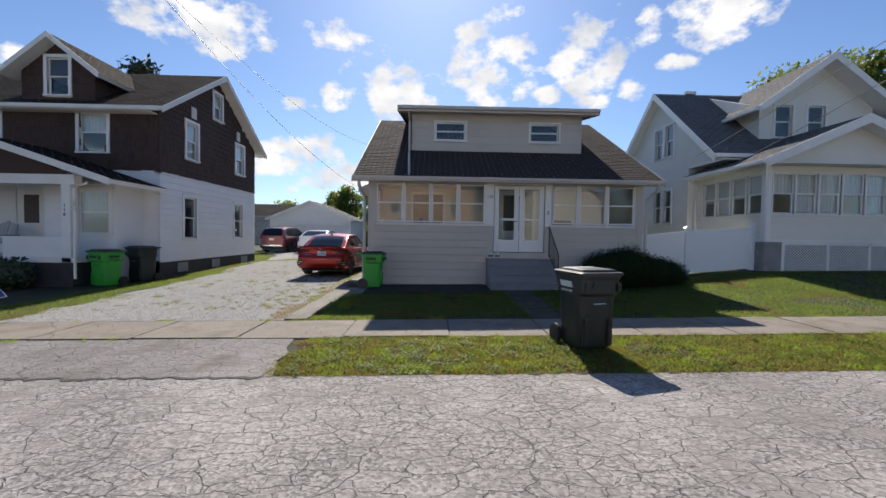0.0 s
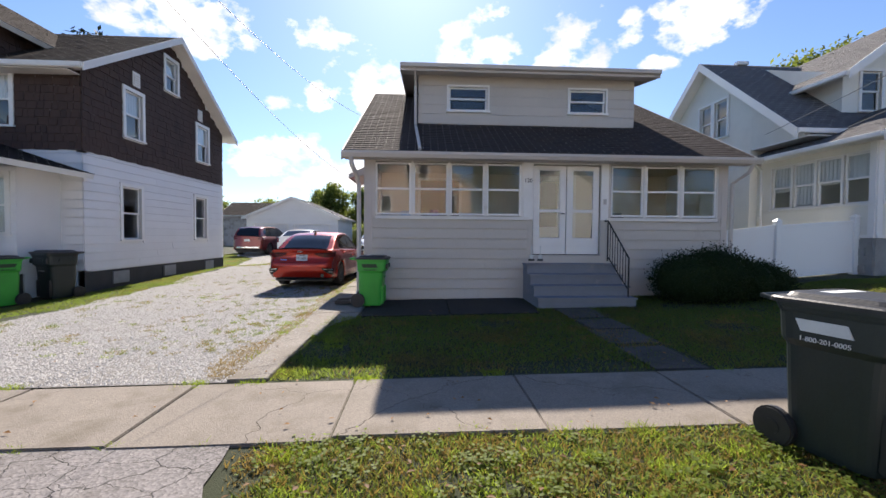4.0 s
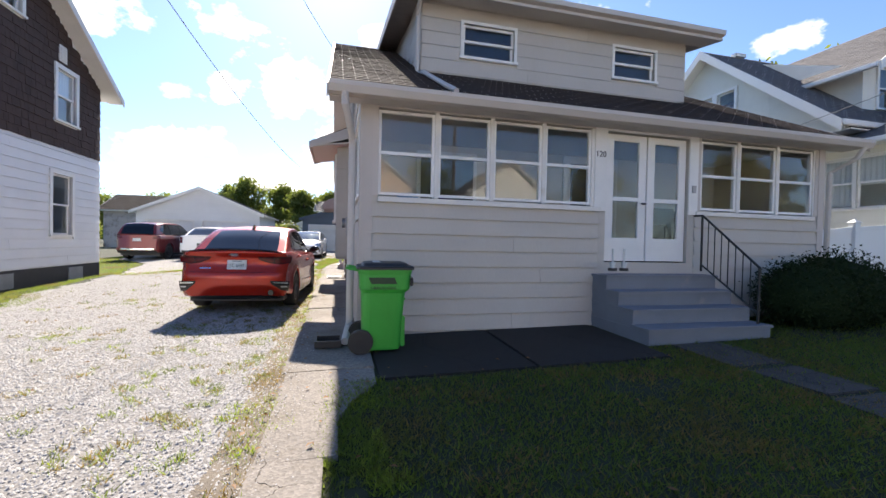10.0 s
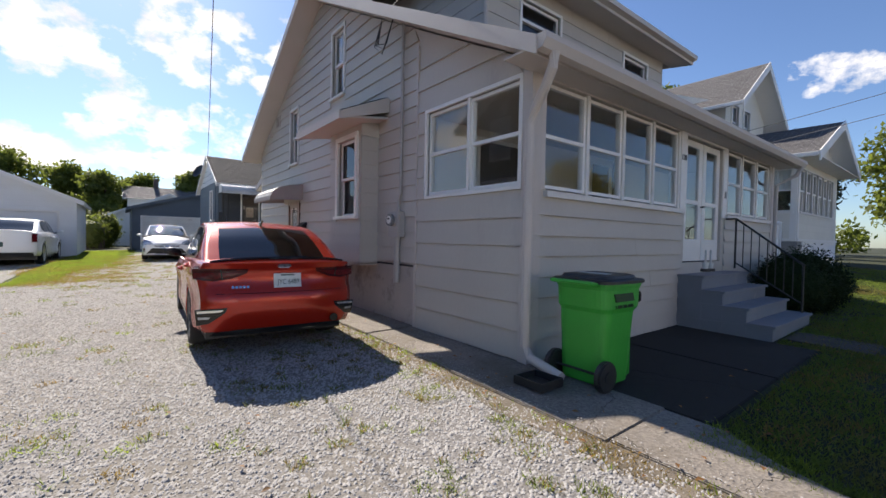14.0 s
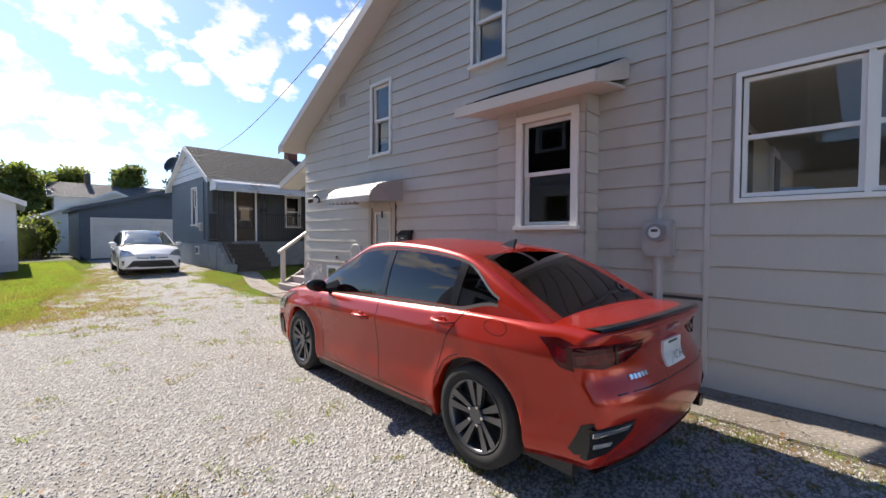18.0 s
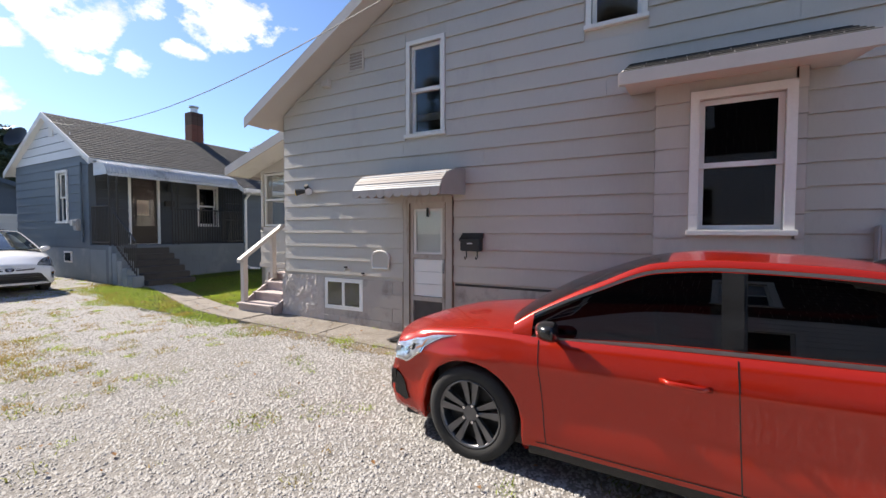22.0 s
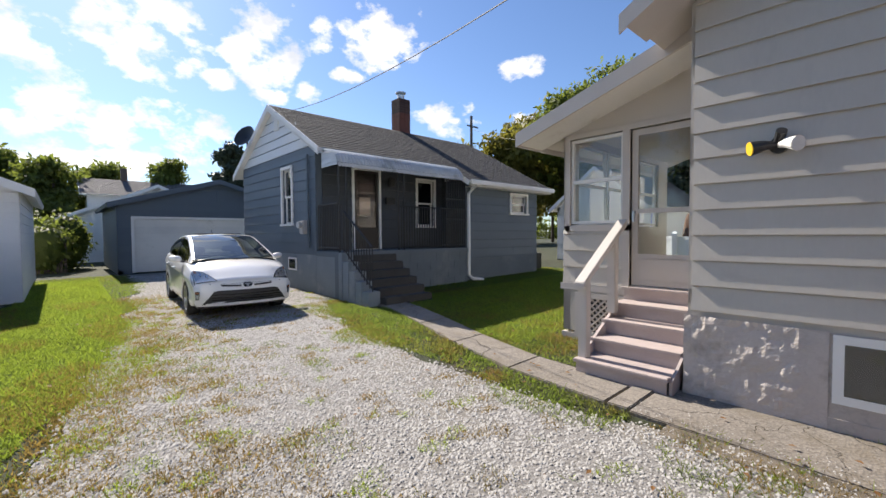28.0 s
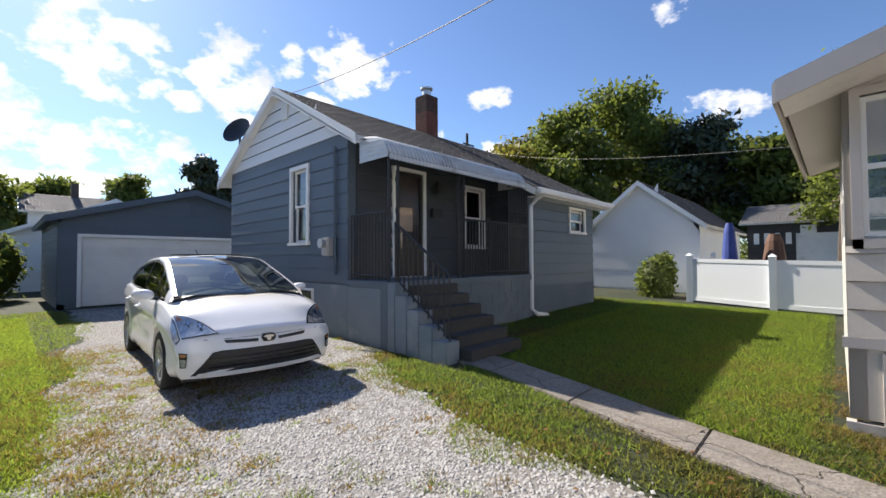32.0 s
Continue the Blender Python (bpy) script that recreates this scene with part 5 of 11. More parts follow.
# ---- the brown and white house ----
lh = thing("house", "two-storey house, brown shingles above white siding", "house", (-13, 17, 0.1))
LX, LX2, LY0, LY1 = -8.75, -16.6, 13.5, 20.55
LS = Plane((LX, LY0, 0), (0, 1, 0), (1, 0, 0))
LF = Plane((LX2, LY0, 0), (1, 0, 0), (0, -1, 0))
LR = (17.05, 7.72)


def l_roof(y):
    return 5.32 + (y - 13.1) * (LR[1] - 5.32) / (LR[0] - 13.1) if y < LR[0] else 5.32 + (21.0 - y) * (LR[1] - 5.32) / (21.0 - LR[0])


ltop = line_top([(0, l_roof(LY0) - 0.15), (LR[0] - LY0, LR[1] - 0.15), (LY1 - LY0, l_roof(LY1) - 0.15)])
ls_holes = [(1.30, 2.05, 1.28, 2.72), (4.95, 5.72, 1.28, 2.76), (1.46, 2.16, 4.1, 5.38), (5.12, 5.88, 4.1, 5.36), (3.3, 3.92, 6.0, 7.0)]
lw = wall("wall_side", LS, [0, LR[0] - LY0, LY1 - LY0], 0.0, ltop, ls_holes, WHITE_SIDING, lh)
laps(LS, 0.0, LY1 - LY0, 0.52, lambda u: 9, 3.36, [(a - 0.08, b + 0.08, c - 0.08, d + 0.08) for a, b, c, d in ls_holes[:2]], 0.215, WHITE_SIDING, lw, out=0.024, gap=0.015)
shingle_field(LS, 0.0, LY1 - LY0, 3.42, ltop, 7.7, [(a - 0.08, b + 0.08, c - 0.08, d + 0.08) for a, b, c, d in ls_holes[2:]], BROWN_SHINGLE, lw, near=(4.2, 7.2, 3.4, 5.4))
for h in ls_holes:
    window("window", LS, *h, lh, frame_mat=WHITE, pane=GLASS, casing=0.10, label="white-framed double-hung window", curtain=CURTAIN if h[2] > 4 else None, blind=0.55)
for y0, z0 in ((15.42, 5.78), (18.83, 5.74)):
    g = Geo()
    LS.block(g, y0 - LY0 - 0.15, y0 - LY0 + 0.15, z0 - 0.2, z0 + 0.2, 0.0, 0.035)
    v = part("gable_vent", g, WHITE_OLD, lh, "white louvred vent")
    for k in range(5):
        part("louvre", LS.block(Geo(), y0 - LY0 - 0.11, y0 - LY0 + 0.11, z0 - 0.15 + k * 0.065, z0 - 0.115 + k * 0.065, 0.035, 0.05), WHITE_OLD, v)
part("foundation", LS.block(LS.block(Geo(), 0.0, LY1 - LY0, -0.1, 0.5, 0.0, 0.015), 3.0, 3.7, 0.0, 0.42, 0.015, 0.03), FOUND_AND_SHADE, lh)
for a in (0.9, 3.1, 5.6):
    part("basement_window", LS.block(Geo(), a, a + 0.6, 0.12, 0.44, 0.015, 0.04), BLOCK_GREY, lh, "glass block basement window")
for a, b, c, d in ls_holes[2:]:
    part("shingle_backing", frame_ring(LS, a - 0.27, b + 0.27, c - 0.27, d + 0.27, 0.19, 0.19, 0.19, 0.002, 0.008), BROWN_SHINGLE, lh)
lf_holes = [(LX2 * -1 - 11.2, LX2 * -1 - 10.35, 3.98, 5.2), (LX2 * -1 - 14.4, LX2 * -1 - 13.65, 3.98, 5.2), (3.42, 4.30, 0.78, 2.76), (1.94, 2.66, 1.52, 2.76)]
lfw = wall("wall_front", LF, [0, LX - LX2], 0.0, lambda u: 5.3, lf_holes, WHITE_SIDING, lh)
laps(LF, 0.0, LX - LX2, 0.52, lambda u: 9, 3.36, lf_holes[2:], 0.215, WHITE_SIDING, lfw, out=0.024, gap=0.015)
shingle_field(LF, 0.0, LX - LX2, 3.42, lambda u: 5.3, 5.3, lf_holes[:2], BROWN_SHINGLE, lfw, seed=4)
for a, b, c, d in lf_holes[:2]:
    part("shingle_backing", frame_ring(LF, a - 0.27, b + 0.27, c - 0.27, min(5.28, d + 0.27), 0.19, min(5.28, d + 0.27) - d - 0.08, 0.19, 0.002, 0.008), BROWN_SHINGLE, lh)
for h in lf_holes[:2] + lf_holes[3:]:
    window("window", LF, *h, lh, pane=GLASS, casing=0.1, curtain=CURTAIN, blind=0.5, label="white-framed window")
ld = part("door", frame_ring(LF, 3.42, 4.30, 0.78, 2.76, 0.20, 0.16, 0.93, -0.06, -0.02), WHITE, lh, "white front door with brown glass")
part("pane", LF.block(Geo(), 3.62, 4.10, 1.71, 2.60, -0.05, -0.04), WOOD_DARK, ld)
part("wall_back", Geo().box(LX2, LX - 0.14, LY1 - 0.14, LY1, 0, 5.3), WHITE_SIDING, lh)
part("wall_far", Geo().prism([(LX2, LY0 + 0.14, 0), (LX2, LY1 - 0.14, 0), (LX2, LY1 - 0.14, 5.3), (LX2, LR[0], 7.5), (LX2, LY0 + 0.14, 5.3)], (0.14, 0, 0)), WHITE_SIDING, lh)
part("floor", Geo().box(LX2 + 0.14, LX - 0.14, LY0 + 0.14, LY1 - 0.14, 3.2, 3.4), DARK_ROOM, lh)
shingled((LX2 - 0.35, 13.1, 5.32), (LX + 0.38, 13.1, 5.32), (LX2 - 0.35, *LR), (LX + 0.38, *LR), WHITE_OLD, ROOF_L, lh, "roof_slope_front")
shingled((LX2 - 0.35, 21.0, 5.32), (LX + 0.38, 21.0, 5.32), (LX2 - 0.35, *LR), (LX + 0.38, *LR), WHITE_OLD, ROOF_L, lh, "roof_slope_rear")
xr = LX + 0.382
part("rake_board", Geo().prism([(xr, 13.06, 5.14), (xr, 13.06, 5.33), (xr, LR[0], LR[1] + 0.02), (xr, 21.04, 5.33), (xr, 21.04, 5.14), (xr, LR[0], LR[1] - 0.18)], (0.025, 0, 0)), WHITE_OLD, lh)
for y_e in (13.1, 21.0):
    part("soffit", Geo().prism([(LX, y_e, 5.2), (xr, y_e, 5.2), (xr, LR[0], LR[1] - 0.13), (LX, LR[0], LR[1] - 0.13)], (0, 0, 0.02)), WHITE_OLD, lh)
part("soffit", Geo().box(LX2 - 0.3, LX - 0.004, 13.1, 13.5, 5.18, 5.2), WHITE_OLD, lh)
part("gutter", Geo().box(LX2 - 0.35, LX + 0.38, 13.0, 13.1, 5.2, 5.33), WHITE_OLD, lh, bevel=0.02)
# gabled dormer
DLX0, DLX1, DLY = -13.0, -10.75, 13.55
dlp = Plane((DLX0, DLY, 0), (1, 0, 0), (0, -1, 0))
dmid = (DLX1 - DLX0) / 2
dtop = line_top([(0, 6.62), (dmid, 7.5), (DLX1 - DLX0, 6.62)])
dlh = [(dmid - 0.33, dmid + 0.33, 5.75, 6.9)]
dlw = wall("dormer_wall", dlp, [0, dmid, DLX1 - DLX0], 5.4, dtop, dlh, WHITE_SIDING, lh)
shingle_field(dlp, 0, DLX1 - DLX0, 5.55, dtop, 7.5, [(dlh[0][0] - 0.09, dlh[0][1] + 0.09, 5.6, 7.0)], BROWN_SHINGLE, dlw, seed=8)
part("shingle_backing", frame_ring(dlp, dlh[0][0] - 0.27, dlh[0][1] + 0.27, dlh[0][2] - 0.2, dlh[0][3] + 0.2, 0.19, 0.12, 0.12, 0.002, 0.008), BROWN_SHINGLE, lh)
window("window", dlp, *dlh[0], lh, casing=0.1, label="white-framed dormer window")
for sx, k in ((DLX0, -1), (DLX1, 1)):
    g = Geo()
    g.prism([(sx, DLY, 5.4), (sx, 15.8, 6.6), (sx, 15.8, 6.62), (sx, DLY, 6.62)], (-0.1 * k, 0, 0))
    ck = part("dormer_cheek", g, BROWN_SHINGLE, lh)
    shingle_field(Plane((sx, DLY, 0), (0, 1, 0), (k, 0, 0)), 0, 2.2, 5.5, lambda u: 6.6, 6.6, [], BROWN_SHINGLE, ck, seed=int(9 + k))
    xm = (DLX0 + DLX1) / 2
    shingled((sx + 0.4 * k, 13.15, 6.32), (sx + 0.4 * k, 16.6, 6.32), (xm, 13.15, 7.52), (xm, 16.6, 7.52), WHITE_OLD, ROOF_L, lh, "dormer_roof")
    part("rake_board", Geo().prism([(sx + 0.42 * k, 13.13, 6.16), (sx + 0.42 * k, 13.13, 6.34), (xm, 13.13, 7.54), (xm, 13.13, 7.36)], (0, 0.025, 0)), WHITE_OLD, lh)
# porch
PX0, PX1, PY0 = -14.6, -9.75, 11.4
g = Geo()
g.box(PX0, PX1 + 0.15, PY0, LY0, 0.62, 0.75)
part("porch_floor", g, WHITE_OLD, lh)
pwl = part("porch_wall", Geo().box(-11.55, PX1, PY0 + 0.05, PY0 + 0.17, 0.75, 1.26), WHITE_SIDING, lh)
part("wall_cap", Geo().box(-11.6, PX1, PY0 + 0.02, PY0 + 0.20, 1.26, 1.31), WHITE, pwl, bevel=0.008)
for k in range(3):
    part("siding_board", Geo().box(-11.55, PX1, PY0 + 0.034, PY0 + 0.05, 0.77 + k * 0.165, 0.925 + k * 0.165), WHITE_SIDING, pwl)
# dark faces between porch floor and ground
part("porch_skirt", Geo().box(PX0, PX1 + 0.02, PY0 + 0.06, PY0 + 0.14, -0.05, 0.62), FOUND_AND_SHADE, lh)
part("porch_skirt", Geo().box(PX1 - 0.06, PX1 + 0.02, PY0 + 0.14, 12.39, -0.05, 0.62), FOUND_AND_SHADE, lh)
for xx in (PX0 + 0.1, PX1 - 0.1):
    part("porch_column", Geo().box(xx - 0.13, xx + 0.13, PY0, PY0 + 0.26, 0.62, 2.78), WHITE, lh, bevel=0.01)
part("porch_beam", Geo().box(PX0 - 0.1, PX1 + 0.15, PY0 - 0.02, PY0 + 0.24, 2.72, 2.98), WHITE_OLD, lh)
bayl = Plane((-11.3, 12.4, 0), (1, 0, 0), (0, -1, 0))
blw = wall("porch_bay", bayl, [0, 2.05], 0.55, lambda u: 2.85, [(0.95, 1.84, 1.41, 2.65)], WHITE_SIDING, lh)
laps(bayl, 0.0, 2.05, 0.57, lambda u: 9, 2.84, [(0.87, 1.92, 1.33, 2.73)], 0.215, WHITE_SIDING, blw, out=0.024, gap=0.015)
part("foundation", bayl.block(Geo(), 0.0, 2.05, -0.05, 0.55, -0.1, 0.0), FOUND_AND_SHADE, lh)
window("window", bayl, 0.95, 1.84, 1.41, 2.65, lh, casing=0.1, curtain=CURTAIN, blind=0.4)
part("bay_cheek", Geo().box(-9.39, -9.25, 12.54, 13.5, 0.0, 2.85), WHITE_SIDING, lh)
xm = (PX0 + PX1) / 2
shingled((PX1 + 1.2, 11.2, 2.86), (PX1 + 1.2, 13.6, 2.86), (xm, 11.2, 4.05), (xm, 13.6, 4.05), WHITE_OLD, ROOF_L, lh, "porch_roof")
shingled((PX0 - 0.5, 11.2, 2.86), (PX0 - 0.5, 13.6, 2.86), (xm, 11.2, 4.05), (xm, 13.6, 4.05), WHITE_OLD, ROOF_L, lh, "porch_roof")
g = Geo()
g.prism([(PX1 + 1.22, 11.17, 2.70), (PX1 + 1.22, 11.17, 2.88), (xm, 11.17, 4.07), (PX0 - 0.52, 11.17, 2.88), (PX0 - 0.52, 11.17, 2.70), (xm, 11.17, 3.88)], (0, 0.03, 0))
part("porch_rake", g, WHITE_OLD, lh)
part("porch_gable", Geo().prism([(PX0, 11.45, 2.98), (PX1, 11.45, 2.98), (xm, 11.45, 3.95)], (0, 0.1, 0)), BROWN_SHINGLE, lh)
part("downpipe", Geo().tube([(-9.2, 11.3, 2.75), (-9.55, 11.32, 2.6), (-9.55, 11.32, 0.2)], 0.035), WHITE_OLD, lh)
g = Geo()
for k in range(9):
    g.box(PX0 + 0.05 + k * 0.14, PX0 + 0.09 + k * 0.14, PY0 + 0.06, PY0 + 0.1, 0.75, 1.5)
g.box(PX0, PX0 + 1.4, PY0 + 0.04, PY0 + 0.12, 1.5, 1.56)
part("porch_railing", g, WOOD_DARK, lh)

# ---- the cream house ----
rh = thing("house", "cream two-storey house with glazed gabled porch", "house", (13, 16, 0.5))
RX0, RX1, RY0, RY1 = 9.45, 18.4, 15.45, 20.6
RS = Plane((RX0, RY1, 0), (0, -1, 0), (-1, 0, 0))
RR = (17.4, 7.55)


def r_roof(y):
    return 4.32 + (y - 13.5) * (RR[1] - 4.32) / (RR[0] - 13.5) if y < RR[0] else 4.32 + (21.3 - y) * (RR[1] - 4.32) / (21.3 - RR[0])


rs_holes = [(RY1 - 17.82, RY1 - 17.22, 4.85, 6.08), (RY1 - 17.06, RY1 - 16.46, 4.85, 6.08), (RY1 - 17.8, RY1 - 17.25, 2.15, 3.5), (RY1 - 17.05, RY1 - 16.5, 2.15, 3.5)]
wall("wall_side", RS, [0, RY1 - RR[0], RY1 - RY0], 0.2, line_top([(0, r_roof(RY1) - 0.15), (RY1 - RR[0], RR[1] - 0.15), (RY1 - RY0, r_roof(RY0) - 0.15)]), rs_holes, CREAM_WALL, rh)
for h in rs_holes:
    window("window", RS, *h, rh, casing=0.08, label="white-framed double-hung window")
part("wall_front", Geo().box(RX0 + 0.14, RX1, RY0, RY0 + 0.14, 0.2, 5.75), CREAM_WALL, rh)
part("wall_back", Geo().box(RX0 + 0.14, RX1, RY1 - 0.14, RY1, 0.2, 4.6), CREAM_WALL, rh)
part("wall_far", Geo().prism([(RX1, RY0 + 0.14, 0.2), (RX1, RY1 - 0.14, 0.2), (RX1, RY1 - 0.14, 4.6), (RX1, RR[0], 7.4), (RX1, RY0 + 0.14, 4.6)], (-0.14, 0, 0)), CREAM_WALL, rh)
shingled((9.08, 13.5, 4.32), (18.8, 13.5, 4.32), (9.08, *RR), (18.8, *RR), WHITE, ROOF_C, rh, "roof_slope_front")
shingled((9.08, 21.3, 4.32), (18.8, 21.3, 4.32), (9.08, *RR), (18.8, *RR), WHITE, ROOF_C, rh, "roof_slope_rear")
part("rake_board", Geo().prism([(9.055, 13.45, 4.06), (9.055, 13.45, 4.33), (9.055, RR[0], RR[1] + 0.02), (9.055, 21.35, 4.33), (9.055, 21.35, 4.06), (9.055, RR[0], RR[1] - 0.25)], (0.025, 0, 0)), WHITE, rh)
for y_e in (13.5, 21.3):
    part("soffit", Geo().prism([(9.08, y_e, 4.2), (RX0, y_e, 4.2), (RX0, RR[0], RR[1] - 0.13), (9.08, RR[0], RR[1] - 0.13)], (0, 0, 0.02)), WHITE, rh)
part("soffit", Geo().box(RX0, 18.8, 13.5, 15.4, 4.14, 4.18), WHITE, rh)
part("wall_side_front", Geo().prism([(RX0, 13.62, 4.18), (RX0, RY0 - 0.004, 4.18), (RX0, RY0 - 0.004, r_roof(RY0) - 0.16), (RX0, 13.62, r_roof(13.62) - 0.16)], (0.14, 0, 0)), CREAM_WALL, rh)
part("gutter", Geo().box(9.08, 18.8, 13.4, 13.5, 4.2, 4.33), WHITE, rh, bevel=0.02)
part("ridge_vent", Geo().box(10.4, 10.8, 17.3, 17.5, 7.55, 7.66), WHITE_OLD, rh)
# porch with ribbon windows
QX0, QX1, QY0 = 9.7, 14.7, 12.05
QS = Plane((QX0, RY0, 0), (0, -1, 0), (-1, 0, 0))
QF = Plane((QX0, QY0, 0), (1, 0, 0), (0, -1, 0))
qs = [(0.54 + k * 0.705, 1.18 + k * 0.705, 2.30, 3.50) for k in range(4)]
qf = [(0.20 + k * 0.70, 0.84 + k * 0.70, 2.30, 3.50) for k in range(6)]
qw = wall("porch_wall", QS, [0, RY0 - QY0], 0.3, lambda u: 3.78, qs, CREAM_SIDING, rh)
qfw = wall("porch_wall", QF, [0, QX1 - QX0], 0.3, lambda u: 3.78, qf, CREAM_SIDING, rh)
laps(QS, 0, RY0 - QY0, 1.55, lambda u: 9, 2.25, [], 0.21, CREAM_SIDING, qw)
laps(QF, 0, QX1 - QX0, 1.55, lambda u: 9, 2.25, [], 0.21, CREAM_SIDING, qfw)
for pl, hs in ((QS, qs), (QF, qf)):
    for h in hs:
        drop = (0.06, 0.45, 0.5, 0.06, 0.55, 0.4)[int(h[0] * 10) % 6]
        window("window", pl, *h, rh, casing=0.03, proud=0.02, curtain=CURTAIN, blind=drop, label="porch window with a part-drawn white blind")
g = Geo()
QS.block(g, 0, RY0 - QY0, 1.48, 1.55, 0, 0.05)
QF.block(g, 0, QX1 - QX0, 1.48, 1.55, 0, 0.05)
QF.block(g, 0.0, 0.14, 1.55, 3.7, 0, 0.03)
QS.block(g, RY0 - QY0 - 0.14, RY0 - QY0, 1.55, 3.7, 0, 0.03)
part("porch_trim", g, WHITE, rh)
found = part("foundation", QF.block(QS.block(Geo(), 0.0, RY0 - QY0 - 0.0, 0.2, 1.47, 0.0, 0.02), 0, 0.75, 0.2, 1.47, 0.0, 0.02), BLOCK_GREY, rh)
for k in range(5):
    for j in range(9):
        part("block", QS.block(Geo(), max(0.005, 0.02 + j * 0.38 - 0.19 * (k % 2)), min(RY0 - QY0 - 0.01, 0.38 + j * 0.38 - 0.19 * (k % 2)), 0.46 + k * 0.2, 0.64 + k * 0.2, 0.02, 0.04 + 0.01 * ((j + k) % 2)), BLOCK_GREY, found)
# Dark sheet behind the lattice stands in for the shade under the porch.
lat = part("lattice_panel", QF.block(Geo(), 0.56, 4.9, 0.45, 1.47, 0.003, 0.008), FOUND_AND_SHADE, rh)
g = Geo()
for lo_, hi_ in ((0.58, 1.85), (1.93, 3.10), (3.18, 4.86)):
    for s in (1, -1):
        for i in range(-14, 28):
            # a strip of the lattice, cut to its panel
            base = (lo_ if s > 0 else hi_) + s * i * 0.085
            t0 = max(0.0, -i * 0.085)
            t1 = min(0.86, hi_ - lo_ - i * 0.085)
            if t1 - t0 > 0.05:
                g.tube([QF.at(base + s * t0, 0.53 + t0, 0.022 + 0.010 * s), QF.at(base + s * t1, 0.53 + t1, 0.022 + 0.010 * s)], 0.014, 4)
for q in ((0.50, 0.58, 0.45, 1.47), (1.85, 1.93, 0.45, 1.47), (3.10, 3.18, 0.45, 1.47), (0.58, 4.9, 1.39, 1.47), (0.58, 4.9, 0.45, 0.53)):
    QF.block(g, *q, 0.008, 0.045)
part("lattice", g, WHITE, rh, "white crossed lattice")
xm = (QX0 + QX1) / 2
for ex, k in ((QX0 - 0.42, 0), (QX1 + 0.42, 1)):
    shingled((ex, 11.55, 3.80), (ex, 15.6, 3.80), (xm, 11.55, 5.1), (xm, 15.6, 5.1), WHITE, ROOF_C, rh, "porch_roof")
part("porch_rake", Geo().prism([(QX0 - 0.45, 11.52, 3.56), (QX0 - 0.45, 11.52, 3.82), (xm, 11.52, 5.13), (QX1 + 0.45, 11.52, 3.82), (QX1 + 0.45, 11.52, 3.56), (xm, 11.52, 4.86)], (0, 0.03, 0)), WHITE, rh)
part("porch_gable", Geo().prism([(QX0 - 0.1, 12.05, 3.72), (QX1 + 0.1, 12.05, 3.72), (xm, 12.05, 5.02)], (0, 0.12, 0)), CREAM_SIDING, rh)
part("porch_soffit", Geo().box(QX0 - 0.42, QX1 + 0.42, 11.55, RY0, 3.70, 3.72), WHITE, rh)
part("gutter", Geo().box(QX0 - 0.52, QX0 - 0.42, 11.55, RY0, 3.68, 3.8), WHITE, rh, bevel=0.02)
part("downpipe", Geo().tube([(QX0 - 0.47, 15.1, 3.7), (QX0 - 0.1, 15.2, 3.5), (QX0 - 0.06, 15.2, 0.7)], 0.035), WHITE, rh)
# dormer of the cream house
EX0, EX1, EY = 11.2, 15.2, 14.35
ep = Plane((EX0, EY, 0), (1, 0, 0), (0, -1, 0))
em = (EX1 - EX0) / 2
eh = [(0.55, 1.15, 5.1, 6.2), (1.7, 2.3, 5.1, 6.2), (2.9, 3.4, 5.1, 6.2)]
wall("dormer_wall", ep, [0, em, EX1 - EX0], 4.6, line_top([(0, 6.2), (em, 7.7), (EX1 - EX0, 6.2)]), eh[:2], CREAM_WALL, rh)
for h in eh[:2]:
    window("window", ep, *h, rh, casing=0.08)
part("dormer_cheek", Geo().prism([(EX0, EY + 0.14, 4.6), (EX0, 17.4, 7.4), (EX0, 17.4, 7.42), (EX0, EY + 0.14, 6.2)], (0.12, 0, 0)), CREAM_WALL, rh)
for ex in (EX0 - 0.5, EX1 + 0.5):
    xm2 = (EX0 + EX1) / 2
    shingled((ex, 13.7, 5.95), (ex, 18.6, 5.95), (xm2, 13.7, 7.8), (xm2, 18.6, 7.8), WHITE, ROOF_C, rh, "dormer_roof")
part("rake_board", Geo().prism([(EX0 - 0.52, 13.67, 5.72), (EX0 - 0.52, 13.67, 5.97), (xm2, 13.67, 7.82), (EX1 + 0.52, 13.67, 5.97), (EX1 + 0.52, 13.67, 5.72), (xm2, 13.67, 7.55)], (0, 0.03, 0)), WHITE, rh)
part("dormer_soffit", Geo().prism([(EX0 - 0.5, 13.7, 5.84), (EX0, 13.7, 6.2), (EX0, 17.0, 6.2), (EX0 - 0.5, 17.0, 5.84)], (0, 0, 0.02)), WHITE, rh)
part("gutter", Geo().box(EX0 - 0.6, EX0 - 0.5, 13.7, 16.0, 5.83, 5.95), WHITE, rh, bevel=0.02)

# ---- white vinyl fences ----


